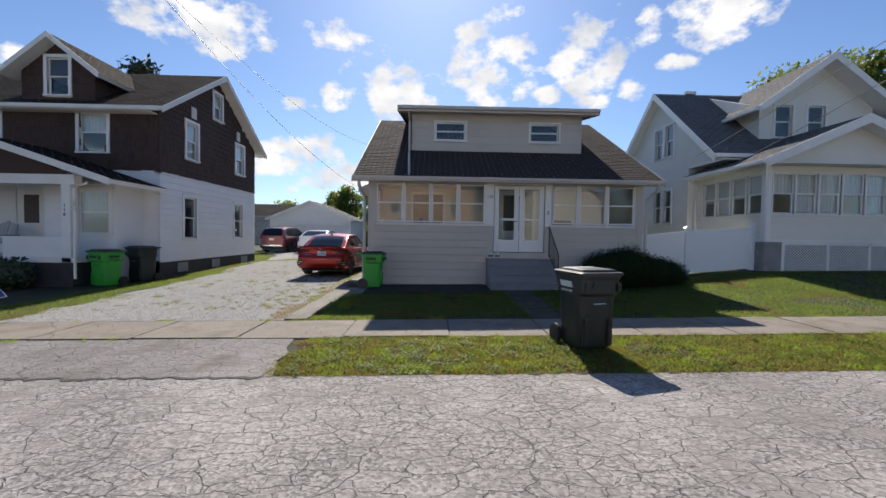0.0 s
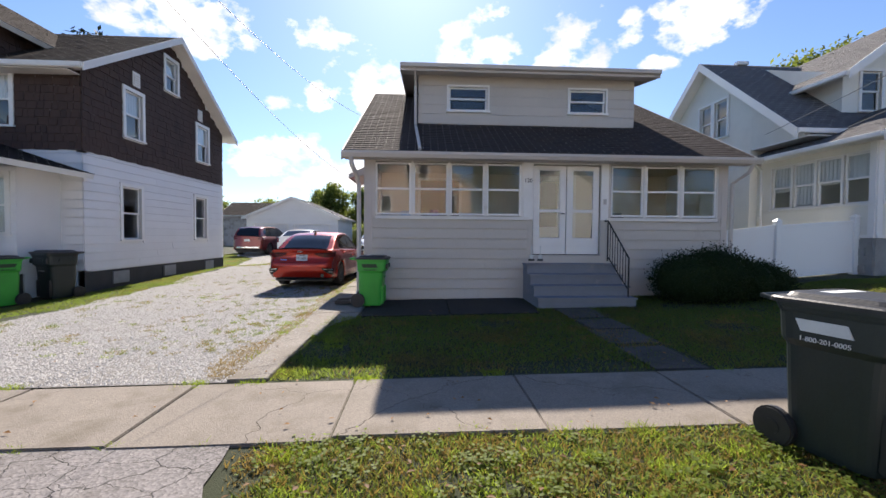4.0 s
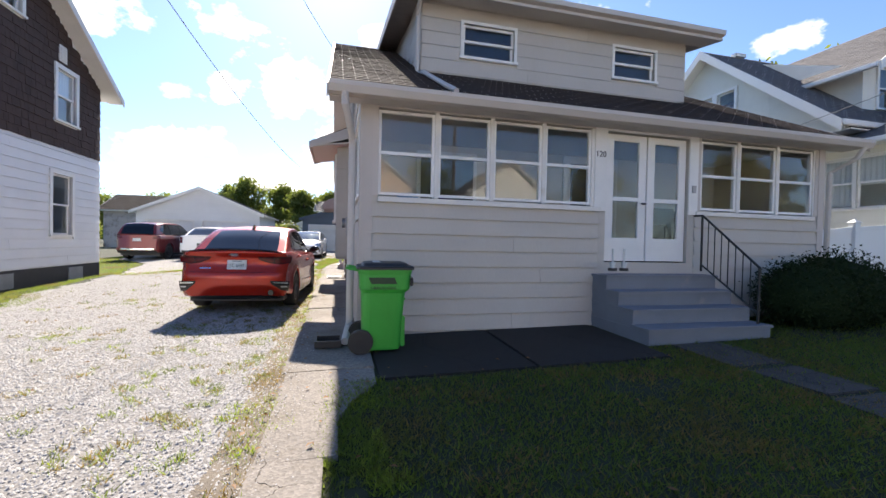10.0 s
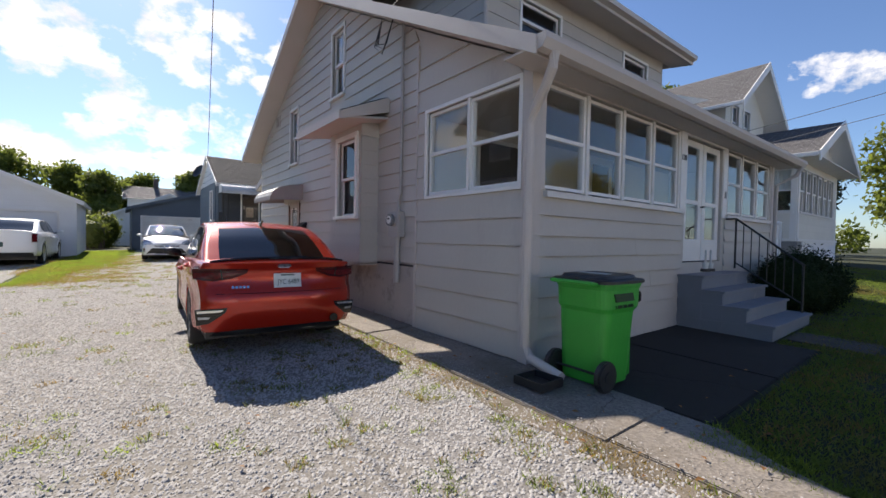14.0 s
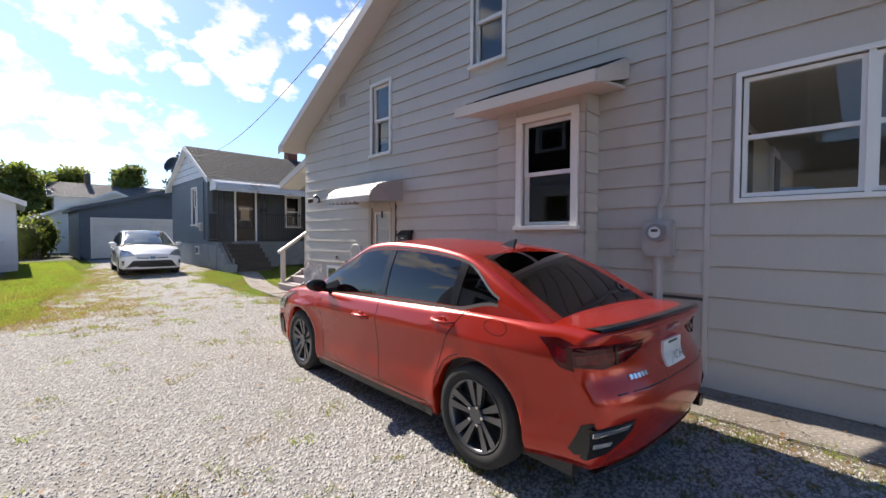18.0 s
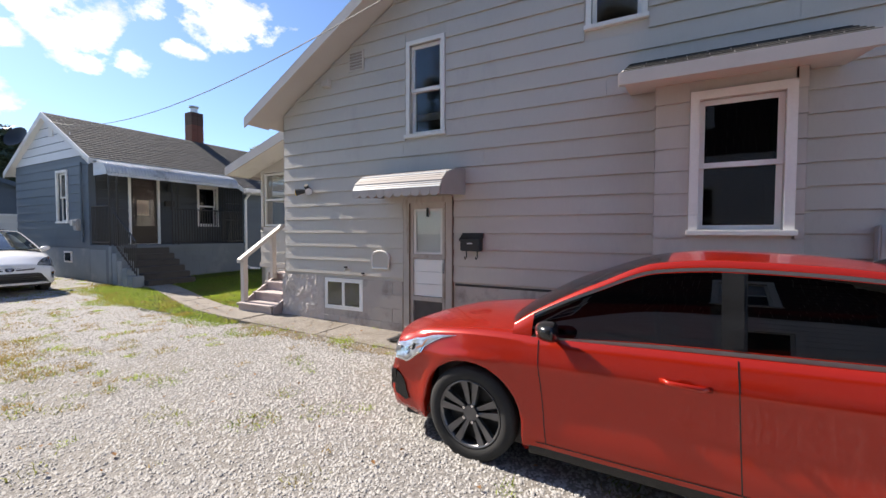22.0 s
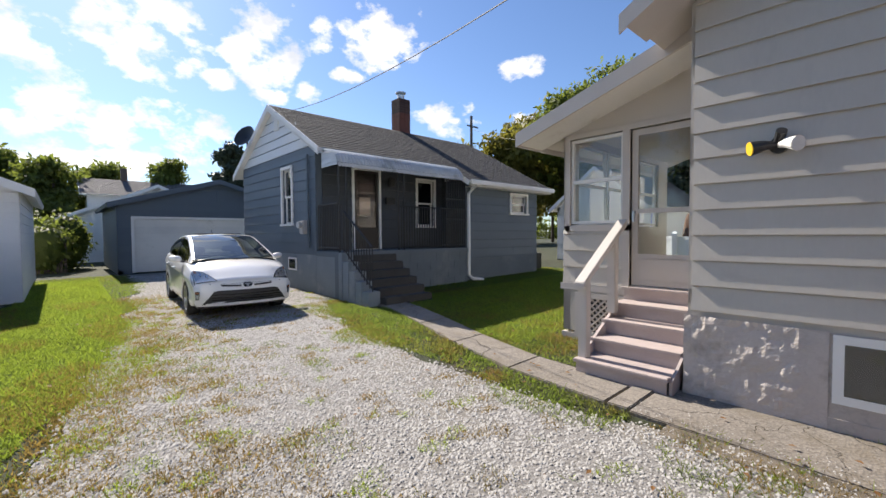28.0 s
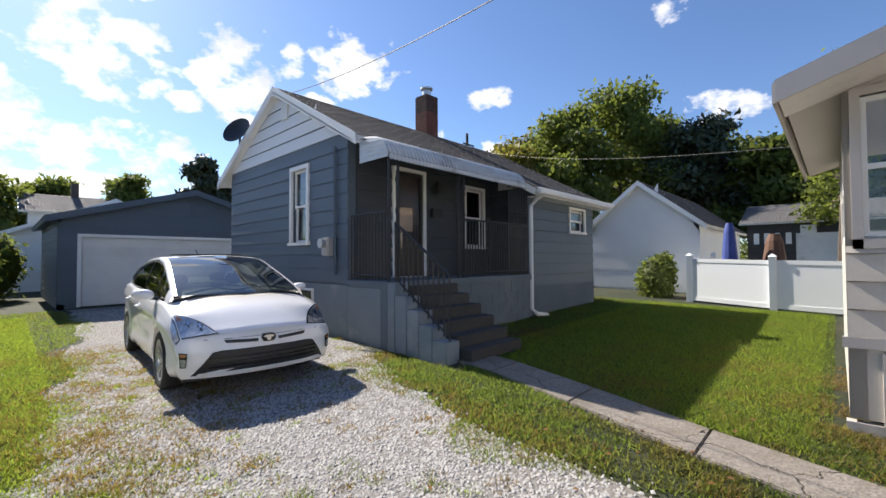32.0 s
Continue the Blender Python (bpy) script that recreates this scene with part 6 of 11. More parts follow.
def vinyl_fence(points, height, label):
    f = thing("vinyl_fence", label, "fence", (points[0][0], points[0][1], ground_z(*points[0])))
    for i, (x, y) in enumerate(points):
        z = ground_z(x, y)
        part("post", Geo().box(x - 0.065, x + 0.065, y - 0.065, y + 0.065, z - 0.1, z + height + 0.08), VINYL, f, bevel=0.006)
        part("post_cap", Geo().add([(x - 0.085, y - 0.085, z + height + 0.08), (x + 0.085, y - 0.085, z + height + 0.08), (x + 0.085, y + 0.085, z + height + 0.08), (x - 0.085, y + 0.085, z + height + 0.08), (x, y, z + height + 0.15)], [(3, 2, 1, 0), (0, 1, 4), (1, 2, 4), (2, 3, 4), (3, 0, 4)]), VINYL, f)
        if i + 1 < len(points):
            a, b = Vector((x, y, 0)), Vector((*points[i + 1], 0))
            d = (b - a).normalized()
            nrm = Vector((-d.y, d.x, 0))
            za, zb = z, ground_z(*points[i + 1])
            for nm, h0, h1, t in (("panel", 0.08, height - 0.04, 0.02), ("top_rail", height - 0.09, height, 0.045), ("bottom_rail", 0.05, 0.15, 0.045)):
                p0, p1 = a + d * 0.06 - nrm * t / 2, b - d * 0.06 - nrm * t / 2
                part(nm, Geo().prism([p0 + Vector((0, 0, za + h0)), p1 + Vector((0, 0, zb + h0)), p1 + Vector((0, 0, zb + h1)), p0 + Vector((0, 0, za + h1))], nrm * t), VINYL, f)
    return f


vinyl_fence([(5.95, 12.35), (7.45, 12.15), (9.62, 12.42)], 1.28, "low white vinyl privacy fence between houses")
vinyl_fence([(9.9, 25.95), (6.95, 25.95), (6.45, 24.2), (6.2, 22.4), (6.0, 20.6)], 1.12, "white vinyl privacy fence around a back yard")

# ---- the slate-blue back house ----
bh = thing("house", "slate-blue cottage with white gable and porch awning", "house", (2, 31, 0.5))
BX0, BX1, BY0, BY1 = -1.67, 5.15, 28.65, 33.4
WX0, WY0 = 2.0, 27.75   # the wing that closes the porch
BR = (31.0, 4.98)


def b_roof(y):
    return 3.52 + (y - 28.35) * (BR[1] - 3.52) / (BR[0] - 28.35) if y < BR[0] else 3.52 + (33.85 - y) * (BR[1] - 3.52) / (33.85 - BR[0])


BS = Plane((BX0, BY1, 0), (0, -1, 0), (-1, 0, 0))
btop = line_top([(0, b_roof(BY1) - 0.12), (BY1 - BR[0], BR[1] - 0.12), (BY1 - BY0, b_roof(BY0) - 0.12)])
bs_h = [(BY1 - 30.42, BY1 - 29.88, 1.95, 3.26)]
bsw = wall("wall_side", BS, [0, BY1 - BR[0], BY1 - BY0], 0.3, btop, bs_h, BLUE, bh)
laps(BS, 0.0, BY1 - BY0, 1.25, btop, 3.5, [(bs_h[0][0] - 0.07, bs_h[0][1] + 0.07, 1.88, 3.34)], 0.235, BLUE, bsw, out=0.018, gap=0.02)
laps(BS, 0.0, BY1 - BY0, 3.62, btop, 4.9, [], 0.235, WHITE_SIDING, bsw, out=0.022, gap=0.018)
window("window", BS, *bs_h[0], bh, casing=0.07, label="white-framed double-hung window")
# west foundation in the block colour lightened for sunlight
part("foundation", BS.block(Geo(), -0.01, BY1 - BY0, 0.2, 1.24, 0.002, 0.014), BLOCK_SUNLIT, bh)
part("basement_window", BS.block(Geo(), 3.3, 3.75, 0.85, 1.15, 0.014, 0.04), WHITE, bh)
part("pane", BS.block(Geo(), 3.35, 3.7, 0.89, 1.11, 0.04, 0.044), GLASS_DARK, bh)
part("gable_vent", BS.block(Geo(), BY1 - 30.85, BY1 - 30.6, 4.3, 4.58, 0.0, 0.04), WHITE_OLD, bh)
part("meter_box", Geo().box(-1.82, -1.67, 29.0, 29.2, 1.7, 2.0), GALV, bh, bevel=0.02)
part("meter_glass", Geo().tube([(-1.9, 29.1, 1.9), (-1.82, 29.1, 1.9)], 0.075, 14), ALU, bh)
part("conduit", Geo().tube([(-1.72, 28.95, 1.4), (-1.72, 28.95, 3.45)], 0.025), BLUE, bh)
# wing beside the porch
bfr = Plane((WX0, WY0, 0), (1, 0, 0), (0, -1, 0))
bf_h = [(1.88, 2.62, 2.28, 2.80)]
bfw = wall("wall_front", bfr, [0, BX1 - WX0], 0.3, lambda u: 3.06, bf_h, BLUE, bh)
laps(bfr, 0.0, BX1 - WX0, 1.05, lambda u: 9, 3.05, [(bf_h[0][0] - 0.06, bf_h[0][1] + 0.06, 2.2, 2.88)], 0.235, BLUE, bfw, out=0.03, gap=0.022)
window("window", bfr, *bf_h[0], bh, casing=0.06, label="small white-framed window")
part("foundation", bfr.block(Geo(), 0, BX1 - WX0, 0.2, 1.04, 0.002, 0.014), BLUE_BLOCK, bh)
pw = Plane((WX0, BY0, 0), (0, -1, 0), (-1, 0, 0))
# porch side of the wing, in the siding colour darkened for shade
wsw = wall("wall_wing_side", pw, [0, BY0 - WY0 - 0.14], 1.2, lambda u: 3.06 + (BY0 - WY0 - u) * 0.5, [], BLUE_SHADED, bh)
laps(pw, 0.0, BY0 - WY0, 1.34, lambda u: 9, 3.05, [], 0.235, BLUE_SHADED, wsw, out=0.02, gap=0.022)
# front wall under the awning
bpb = Plane((BX0 + 0.14, BY0, 0), (1, 0, 0), (0, -1, 0))
pb_h = [(0.78, 1.45, 1.34, 3.18), (2.66, 3.22, 1.90, 3.08)]
# porch back wall, its shade in the siding colour too
pbw = wall("porch_back_wall", bpb, [0, WX0 - BX0 - 0.14], 1.0, lambda u: 3.5, pb_h, BLUE_SHADED, bh)
laps(bpb, 0.0, WX0 - BX0 - 0.14, 1.34, lambda u: 9, 3.45, [(a - 0.05, b + 0.05, c, d + 0.06) for a, b, c, d in pb_h], 0.235, BLUE_SHADED, pbw, out=0.03, gap=0.022)
window("window", bpb, *pb_h[1], bh, casing=0.06, label="porch window with dark screen", pane=GLASS_DARK)
g = Geo()
for q in ((0.72, 0.78, 1.33, 3.24), (1.45, 1.51, 1.33, 3.24), (0.78, 1.45, 3.18, 3.24)):
    bpb.block(g, *q, -0.03, 0.05)
part("door_frame", g, WHITE, bh)
bd = part("storm_door", frame_ring(bpb, 0.79, 1.44, 1.34, 3.17, 0.05, 0.06, 0.50, -0.02, 0.02), GLOSS_DARK, bh, "dark brown storm door with a full pane")
part("pane", bpb.block(Geo(), 0.84, 1.39, 1.84, 3.11, -0.005, 0.001), GLASS, bd)
part("sill_strip", bpb.block(Geo(), 0.79, 1.44, 1.315, 1.345, -0.02, 0.04), ALU, bd)
inner = part("inner_door", bpb.block(Geo(), 0.79, 1.44, 1.34, 3.17, -0.12, -0.07), WOOD_DARK, bh, "dark wooden inner door, orange reflection painted on it")
# Peach patch paints an orange reflection behind the door glass.
part("pane", bpb.block(Geo(), 0.97, 1.27, 2.14, 2.56, -0.07, -0.064), PEACH, inner)
part("porch_floor", Geo().box(BX0 - 0.03, WX0 - 0.002, 27.63, BY0, 1.22, 1.33), BLUE_BLOCK, bh, bevel=0.012)
part("porch_foundation", Geo().box(BX0 - 0.01, BX0 + 0.14, 27.84, BY0, 0.2, 1.22), BLOCK_SUNLIT, bh)
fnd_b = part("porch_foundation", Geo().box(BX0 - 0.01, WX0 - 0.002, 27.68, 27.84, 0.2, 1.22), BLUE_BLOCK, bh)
for row in range(4):
    for k in range(10):
        x0 = BX0 + k * 0.4 - 0.2 * (row % 2)
        a, b = max(BX0 - 0.008, x0 + 0.004), min(WX0 - 0.004, x0 + 0.396)
        if b - a > 0.05:
            part("block", Geo().box(a, b, 27.672, 27.68, 0.42 + row * 0.2 + 0.004, 0.42 + row * 0.2 + 0.196), BLUE_BLOCK, fnd_b)
part("wall_back", Geo().box(BX0 + 0.14, BX1, BY1 - 0.14, BY1, 0.3, 3.5), BLUE, bh)
part("wall_far", Geo().prism([(BX1, WY0, 0.3), (BX1, BY1 - 0.14, 0.3), (BX1, BY1 - 0.14, 3.5), (BX1, BR[0], 4.85), (BX1, WY0, 3.02)], (-0.14, 0, 0)), BLUE, bh)
SL = (BR[1] - 3.50) / (BR[0] - 28.3)
shingled((BX0 - 0.12, 28.3, 3.50), (WX0 - 0.15, 28.3, 3.50), (BX0 - 0.12, *BR), (WX0 - 0.15, *BR), WHITE, ROOF_B, bh, "roof_slope_front")
shingled((WX0 - 0.15, 27.42, 3.50 - 0.88 * SL), (BX1 + 0.4, 27.42, 3.50 - 0.88 * SL), (WX0 - 0.15, *BR), (BX1 + 0.4, *BR), WHITE, ROOF_B, bh, "roof_slope_front")
shingled((BX0 - 0.12, 33.9, 3.50), (BX1 + 0.4, 33.9, 3.50), (BX0 - 0.12, *BR), (BX1 + 0.4, *BR), WHITE, ROOF_B, bh, "roof_slope_rear")
xb = BX0 - 0.145
part("rake_board", Geo().prism([(xb, 28.26, 3.34), (xb, 28.26, 3.51), (xb, BR[0], BR[1] + 0.01), (xb, 33.94, 3.51), (xb, 33.94, 3.34), (xb, BR[0], BR[1] - 0.16)], (0.025, 0, 0)), WHITE, bh)
for y_e in (28.3, 33.9):
    part("soffit", Geo().prism([(xb, y_e, 3.38), (BX0, y_e, 3.38), (BX0, BR[0], 4.87), (xb, BR[0], 4.87)], (0, 0, 0.02)), WHITE, bh)
part("gutter", Geo().box(WX0 - 0.15, BX1 + 0.4, 27.33, 27.42, 2.93, 3.05), WHITE, bh, bevel=0.02)
part("soffit", Geo().box(WX0, BX1 + 0.38, 27.43, WY0, 2.90, 2.915), WHITE, bh)
part("downpipe", Geo().tube([(2.08, 27.38, 2.95), (2.06, 27.55, 2.84), (2.06, 27.68, 2.72), (2.06, 27.68, 0.62), (2.14, 27.6, 0.52), (2.46, 27.55, 0.47)], 0.045), WHITE, bh, "white metal downpipe")
# awning of ribbed sheet
aw = thing("porch_awning", "white ribbed aluminium porch awning, scalloped edge", "awning", (0.3, 28.0, 3.3))
AX0, AX1 = BX0 - 0.02, 1.80
arc = [(28.38, 3.455), (28.22, 3.435), (28.06, 3.41), (27.90, 3.375), (27.78, 3.325), (27.70, 3.26), (27.655, 3.185), (27.635, 3.105)]
AS = (AX1 - AX0) / 48
for k in range(48):
    # one pressed rib: a flat pan with a raised ridge, following the curve
    across_ = [(0.0, 0.0), (0.10, 0.022), (0.34, 0.022), (0.44, 0.0), (1.0, 0.0)]
    g, n_ = Geo(), len(across_)
    for ya, za in arc:
        for f, up in across_:
            g.v.append((AX0 + (k + f) * AS, ya - up * 0.5, za + up))
        for f, up in reversed(across_):
            g.v.append((AX0 + (k + f) * AS, ya - up * 0.5 + 0.004, za + up - 0.006))
    m_ = 2 * n_
    g.f = [(i * m_ + j, i * m_ + (j + 1) % m_, (i + 1) * m_ + (j + 1) % m_, (i + 1) * m_ + j) for i in range(len(arc) - 1) for j in range(m_)]
    part("awning_rib", g, AWNING_W, aw)
g = Geo()
for k in range(48):
    x0 = AX0 + k * AS
    g.prism([(x0, 27.625, 3.105), (x0 + AS, 27.625, 3.105), (x0 + AS, 27.625, 3.06), (x0 + AS * 0.75, 27.625, 3.037), (x0 + AS * 0.5, 27.625, 3.03), (x0 + AS * 0.25, 27.625, 3.037), (x0, 27.625, 3.06)], (0, 0.008, 0))
part("scalloped_edge", g, AWNING_W, aw)
for xx in (AX0 - 0.012, AX1 + 0.002):
    rows_ = [3.40, 3.335, 3.27, 3.205, 3.14, 3.07]
    for za, zb in zip(rows_, rows_[1:]):
        ya, yb = (float(np.interp(-z, [-p[1] for p in arc], [p[0] for p in arc])) for z in (za, zb))
        part("awning_end_slat", Geo().prism([(xx, 28.3, za), (xx, ya, za), (xx - 0.008, yb, zb), (xx - 0.008, 28.3, zb)], (0.01, 0, 0)), AWNING_W, aw)
# chimney
ch = thing("chimney", "red brick chimney, soot-stained, metal flue cap", "chimney", (2.55, 31.2, 4.7))
part("flue_core", Geo().box(2.345, 2.755, 30.995, 31.405, 4.2, 6.05), SOOT, ch)
for k in range(19):
    zc = 4.62 + k * 0.075
    for j in range(2):
        for side in range(4):
            o = -0.02 if (k + side) % 2 else 0.0
            a = 2.337 + j * 0.213
            y = 30.99 + j * 0.21
            if side == 0:
                g = Geo().box(a, a + 0.203, 30.98, 30.995 - 0.002 * (j % 2), zc, zc + 0.062)
            elif side == 1:
                g = Geo().box(2.33, 2.345, y, y + 0.2, zc, zc + 0.062)
            elif side == 2:
                g = Geo().box(2.755, 2.77, y, y + 0.2, zc, zc + 0.062)
            else:
                g = Geo().box(a, a + 0.195, 31.405, 31.42, zc, zc + 0.062)
            part("brick", g, SOOTY_BRICK if k > 12 else BRICK_RED, ch)
part("flue_cap", Geo().tube([(2.55, 31.2, 6.05), (2.55, 31.2, 6.22)], 0.12, 12).tube([(2.55, 31.2, 6.26), (2.55, 31.2, 6.30)], 0.17, 12), ALU, ch)
# stoop
st = thing("stoop", "dark concrete stoop with stepped block cheek walls", "steps", (-0.9, 27.1, 0.4))
for k in range(6):
    y0 = 26.38 + k * 0.235
    part("step", Geo().box(-1.44, -0.34, y0, 27.66, ground_z(-0.9, 26.5) - 0.1 if k == 0 else 0.48 + (k - 1) * 0.148, 0.52 + k * 0.148), FOUND_AND_SHADE, st, bevel=0.012)
for k in range(5):
    y0 = 26.56 + k * 0.235
    part("cheek_block", Geo().box(-1.70, -1.445, y0, 27.665 if k == 4 else y0 + 0.237, 0.2, 0.63 + k * 0.172), BLOCK_SUNLIT, st, bevel=0.012)
iron = thing("iron_railing", "black wrought iron porch railing and posts", "railing", (0, 27.7, 1.33))


def iron_run(a, b, h, n):
    a, b = Vector(a), Vector(b)
    up = Vector((0, 0, h))
    part("top_rail", Geo().tube([a + up, b + up], 0.018, 6), BLACK_IRON, iron)
    part("bottom_rail", Geo().tube([a + Vector((0, 0, 0.08)), b + Vector((0, 0, 0.08))], 0.014, 6), BLACK_IRON, iron)
    for i in range(n + 1):
        p = a.lerp(b, i / n)
        part("baluster", Geo().tube([p + Vector((0, 0, 0.02)), p + up], 0.012, 5), BLACK_IRON, iron)


for k in range(9):
    part("trellis_bar", Geo().tube([(1.30 + k * 0.08, 27.7, 1.33), (1.30 + k * 0.08, 27.7, 3.08)], 0.011, 5), BLACK_IRON, iron)
for zz in (2.05, 2.55, 3.02):
    part("trellis_rail", Geo().tube([(1.28, 27.7, zz), (1.96, 27.7, zz)], 0.014, 5), BLACK_IRON, iron)
iron_run((BX0 + 0.03, 28.6, 1.33), (BX0 + 0.03, 27.7, 1.33), 0.98, 12)
iron_run((-0.17, 27.7, 1.33), (1.95, 27.7, 1.33), 0.98, 28)
iron_run((BX0 + 0.08, 27.62, 1.30), (BX0 + 0.08, 26.6, 0.60), 0.85, 11)
for xx in (BX0 + 0.03, BX0 + 0.20, -0.17, -0.02):
    part("post", Geo().tube([(xx, 27.7, 1.33), (xx, 27.7, 3.1)], 0.02, 6), BLACK_IRON, iron)
    for zz in (2.3, 2.75):
        part("scroll", Geo().tube([(xx + 0.0 + 0.05 * math.cos(k_ * 0.7), 27.7, zz + 0.008 * k_ - 0.05 * math.sin(k_ * 0.7)) for k_ in range(10)], 0.007, 5), BLACK_IRON, iron)
dish = thing("satellite_dish", "black satellite dish on the roof edge", "dish", (-1.75, 32.75, 4.1))
g = Geo()
nrm = Vector((-0.75, -0.45, 0.45)).normalized()
ta = nrm.cross(Vector((0, 0, 1))).normalized()
tb = nrm.cross(ta)
ctr = Vector((-1.82, 32.6, 4.42))
for ring_i in range(5):
    for k in range(20):
        rr_ = 0.31 * ring_i / 4
        g.v.append(tuple(ctr + ta * math.cos(k * math.pi / 10) * rr_ + tb * math.sin(k * math.pi / 10) * rr_ * 1.1 + nrm * (0.35 * (ring_i / 4) ** 2 * 0.3)))
g.f = [(r * 20 + k, r * 20 + (k + 1) % 20, (r + 1) * 20 + (k + 1) % 20, (r + 1) * 20 + k) for r in range(4) for k in range(20)]
part("reflector", g, BLACK_PLASTIC, dish, smooth=True)
part("mast", Geo().tube([(-1.75, 32.75, 4.05), (-1.75, 32.75, 4.4), tuple(ctr)], 0.025), BLACK_IRON, dish)

# ---- garages ----


def gable_box(name, label, x0, x1, y0, y1, zb, eave, peak, mat, roof, along="y", over=0.25, course=0.2, rake=WHITE, face_holes=(), category="garage"):
    """A gabled building, its ridge along y (gable to the street) or along x."""
    t = thing(name, label, category, ((x0 + x1) / 2, (y0 + y1) / 2, zb))
    if along == "y":
        xm_ = (x0 + x1) / 2
        pl = Plane((x0, y0, 0), (1, 0, 0), (0, -1, 0))
        tp = line_top([(0, eave), ((x1 - x0) / 2, peak), (x1 - x0, eave)])
        w_ = wall("wall_front", pl, [0, (x1 - x0) / 2, x1 - x0], zb - 0.3, tp, list(face_holes), mat, t)
        laps(pl, 0, x1 - x0, zb + 0.1, tp, peak, list(face_holes), course, mat, w_)
        for sx, s in ((x0, -1), (x1, 1)):
            sp = Plane((sx, y0 if s > 0 else y1, 0), (0, s, 0), (s, 0, 0))
            g_ = Geo()
            sp.block(g_, 0.0, y1 - y0, zb - 0.3, eave, -0.14, 0)
            w_ = part("wall_side", g_, mat, t)
            laps(sp, 0, y1 - y0, zb + 0.1, lambda u: 99, eave, [], course, mat, w_)
        part("wall_back", Geo().prism([(x0, y1, zb), (x1, y1, zb), (x1, y1, eave), (xm_, y1, peak), (x0, y1, eave)], (0, -0.14, 0)), mat, t)
        sl = (peak - eave) / (xm_ - x0)
        for ex, s in ((x0 - over, -1), (x1 + over, 1)):
            shingled((ex, y0 - over, eave - over * sl + 0.1), (ex, y1 + over, eave - over * sl + 0.1), (xm_, y0 - over, peak + 0.1), (xm_, y1 + over, peak + 0.1), rake, roof, t, thick=0.1)
        yy = y0 - over - 0.02
        part("rake_board", Geo().prism([(x0 - over, yy, eave - over * sl - 0.06), (x0 - over, yy, eave - over * sl + 0.11), (xm_, yy, peak + 0.11), (x1 + over, yy, eave - over * sl + 0.11), (x1 + over, yy, eave - over * sl - 0.06), (xm_, yy, peak - 0.05)], (0, 0.02, 0)), rake, t)
    else:
        ym_ = (y0 + y1) / 2
        pl = Plane((x0, y1, 0), (0, -1, 0), (-1, 0, 0))
        tp = line_top([(0, eave), ((y1 - y0) / 2, peak), (y1 - y0, eave)])
        w_ = wall("wall_gable", pl, [0, (y1 - y0) / 2, y1 - y0], zb - 0.3, tp, list(face_holes), mat, t)
        laps(pl, 0, y1 - y0, zb + 0.1, tp, peak, list(face_holes), course, mat, w_)
        sp = Plane((x0, y0, 0), (1, 0, 0), (0, -1, 0))
        w_ = part("wall_front", sp.block(Geo(), 0, x1 - x0, zb - 0.3, eave, -0.14, 0), mat, t)
        laps(sp, 0, x1 - x0, zb + 0.1, lambda u: 99, eave, [], course, mat, w_)
        part("wall_back", Geo().box(x0, x1, y1 - 0.14, y1, zb, eave), mat, t)
        part("wall_far", Geo().prism([(x1, y0, zb), (x1, y1, zb), (x1, y1, eave), (x1, ym_, peak), (x1, y0, eave)], (-0.14, 0, 0)), mat, t)
        sl = (peak - eave) / (ym_ - y0)
        for ey in (y0 - over, y1 + over):
            shingled((x0 - over, ey, eave - over * sl + 0.1), (x1 + over, ey, eave - over * sl + 0.1), (x0 - over, ym_, peak + 0.1), (x1 + over, ym_, peak + 0.1), rake, roof, t, thick=0.1)
        xx_ = x0 - over - 0.02
        part("rake_board", Geo().prism([(xx_, y0 - over, eave - over * sl - 0.06), (xx_, y0 - over, eave - over * sl + 0.11), (xx_, ym_, peak + 0.11), (xx_, y1 + over, eave - over * sl + 0.11), (xx_, y1 + over, eave - over * sl - 0.06), (xx_, ym_, peak - 0.05)], (0.02, 0, 0)), rake, t)
    return t, pl


def overhead_door(t, pl, u0, u1, z0, z1, mat, panels=4, label="white sectional garage door"):
    g_ = Geo()
    d = part("garage_door", pl.block(g_, u0, u1, z0, z1, -0.12, -0.08), mat, t, label)
    h = (z1 - z0) / panels
    for k in range(panels):
        part("panel", pl.block(Geo(), u0 + 0.02, u1 - 0.02, z0 + k * h + 0.012, z0 + (k + 1) * h - 0.012, -0.08, -0.055), mat, d, bevel=0.008)
    g_ = Geo()
    for q in ((u0 - 0.08, u0, z0, z1 + 0.08), (u1, u1 + 0.08, z0, z1 + 0.08), (u0, u1, z1, z1 + 0.08)):
        pl.block(g_, *q, -0.1, 0.03)
    part("door_trim", g_, WHITE_OLD if mat is not WHITE_OLD else WHITE, t)


wg, wgp = gable_box("garage", "white two-car garage with twin overhead doors", -12.45, -6.35, 32.0, 38.0, 0.25, 2.62, 3.92, WHITE_SIDING, ROOF_C, face_holes=[(0.5, 2.7, 0.2, 2.15), (3.2, 5.5, 0.2, 2.15)])
overhead_door(wg, wgp, 0.5, 2.7, 0.25, 2.12, WHITE_SIDING)
overhead_door(wg, wgp, 3.2, 5.5, 0.25, 2.12, WHITE_SIDING)
bg, bgp = gable_box("garage", "slate-blue garage with wide white overhead door", -4.4, 1.6, 37.2, 43.0, 0.45, 2.72, 3.62, BLUE, ROOF_B, face_holes=[(0.45, 5.3, 0.4, 2.28)], rake=BLUE)
overhead_door(bg, bgp, 0.45, 5.3, 0.47, 2.26, WHITE_OLD, 7)
part("gable_vent", bgp.block(Geo(), 2.95, 3.25, 3.0, 3.3, 0.0, 0.04), BLUE, bg)
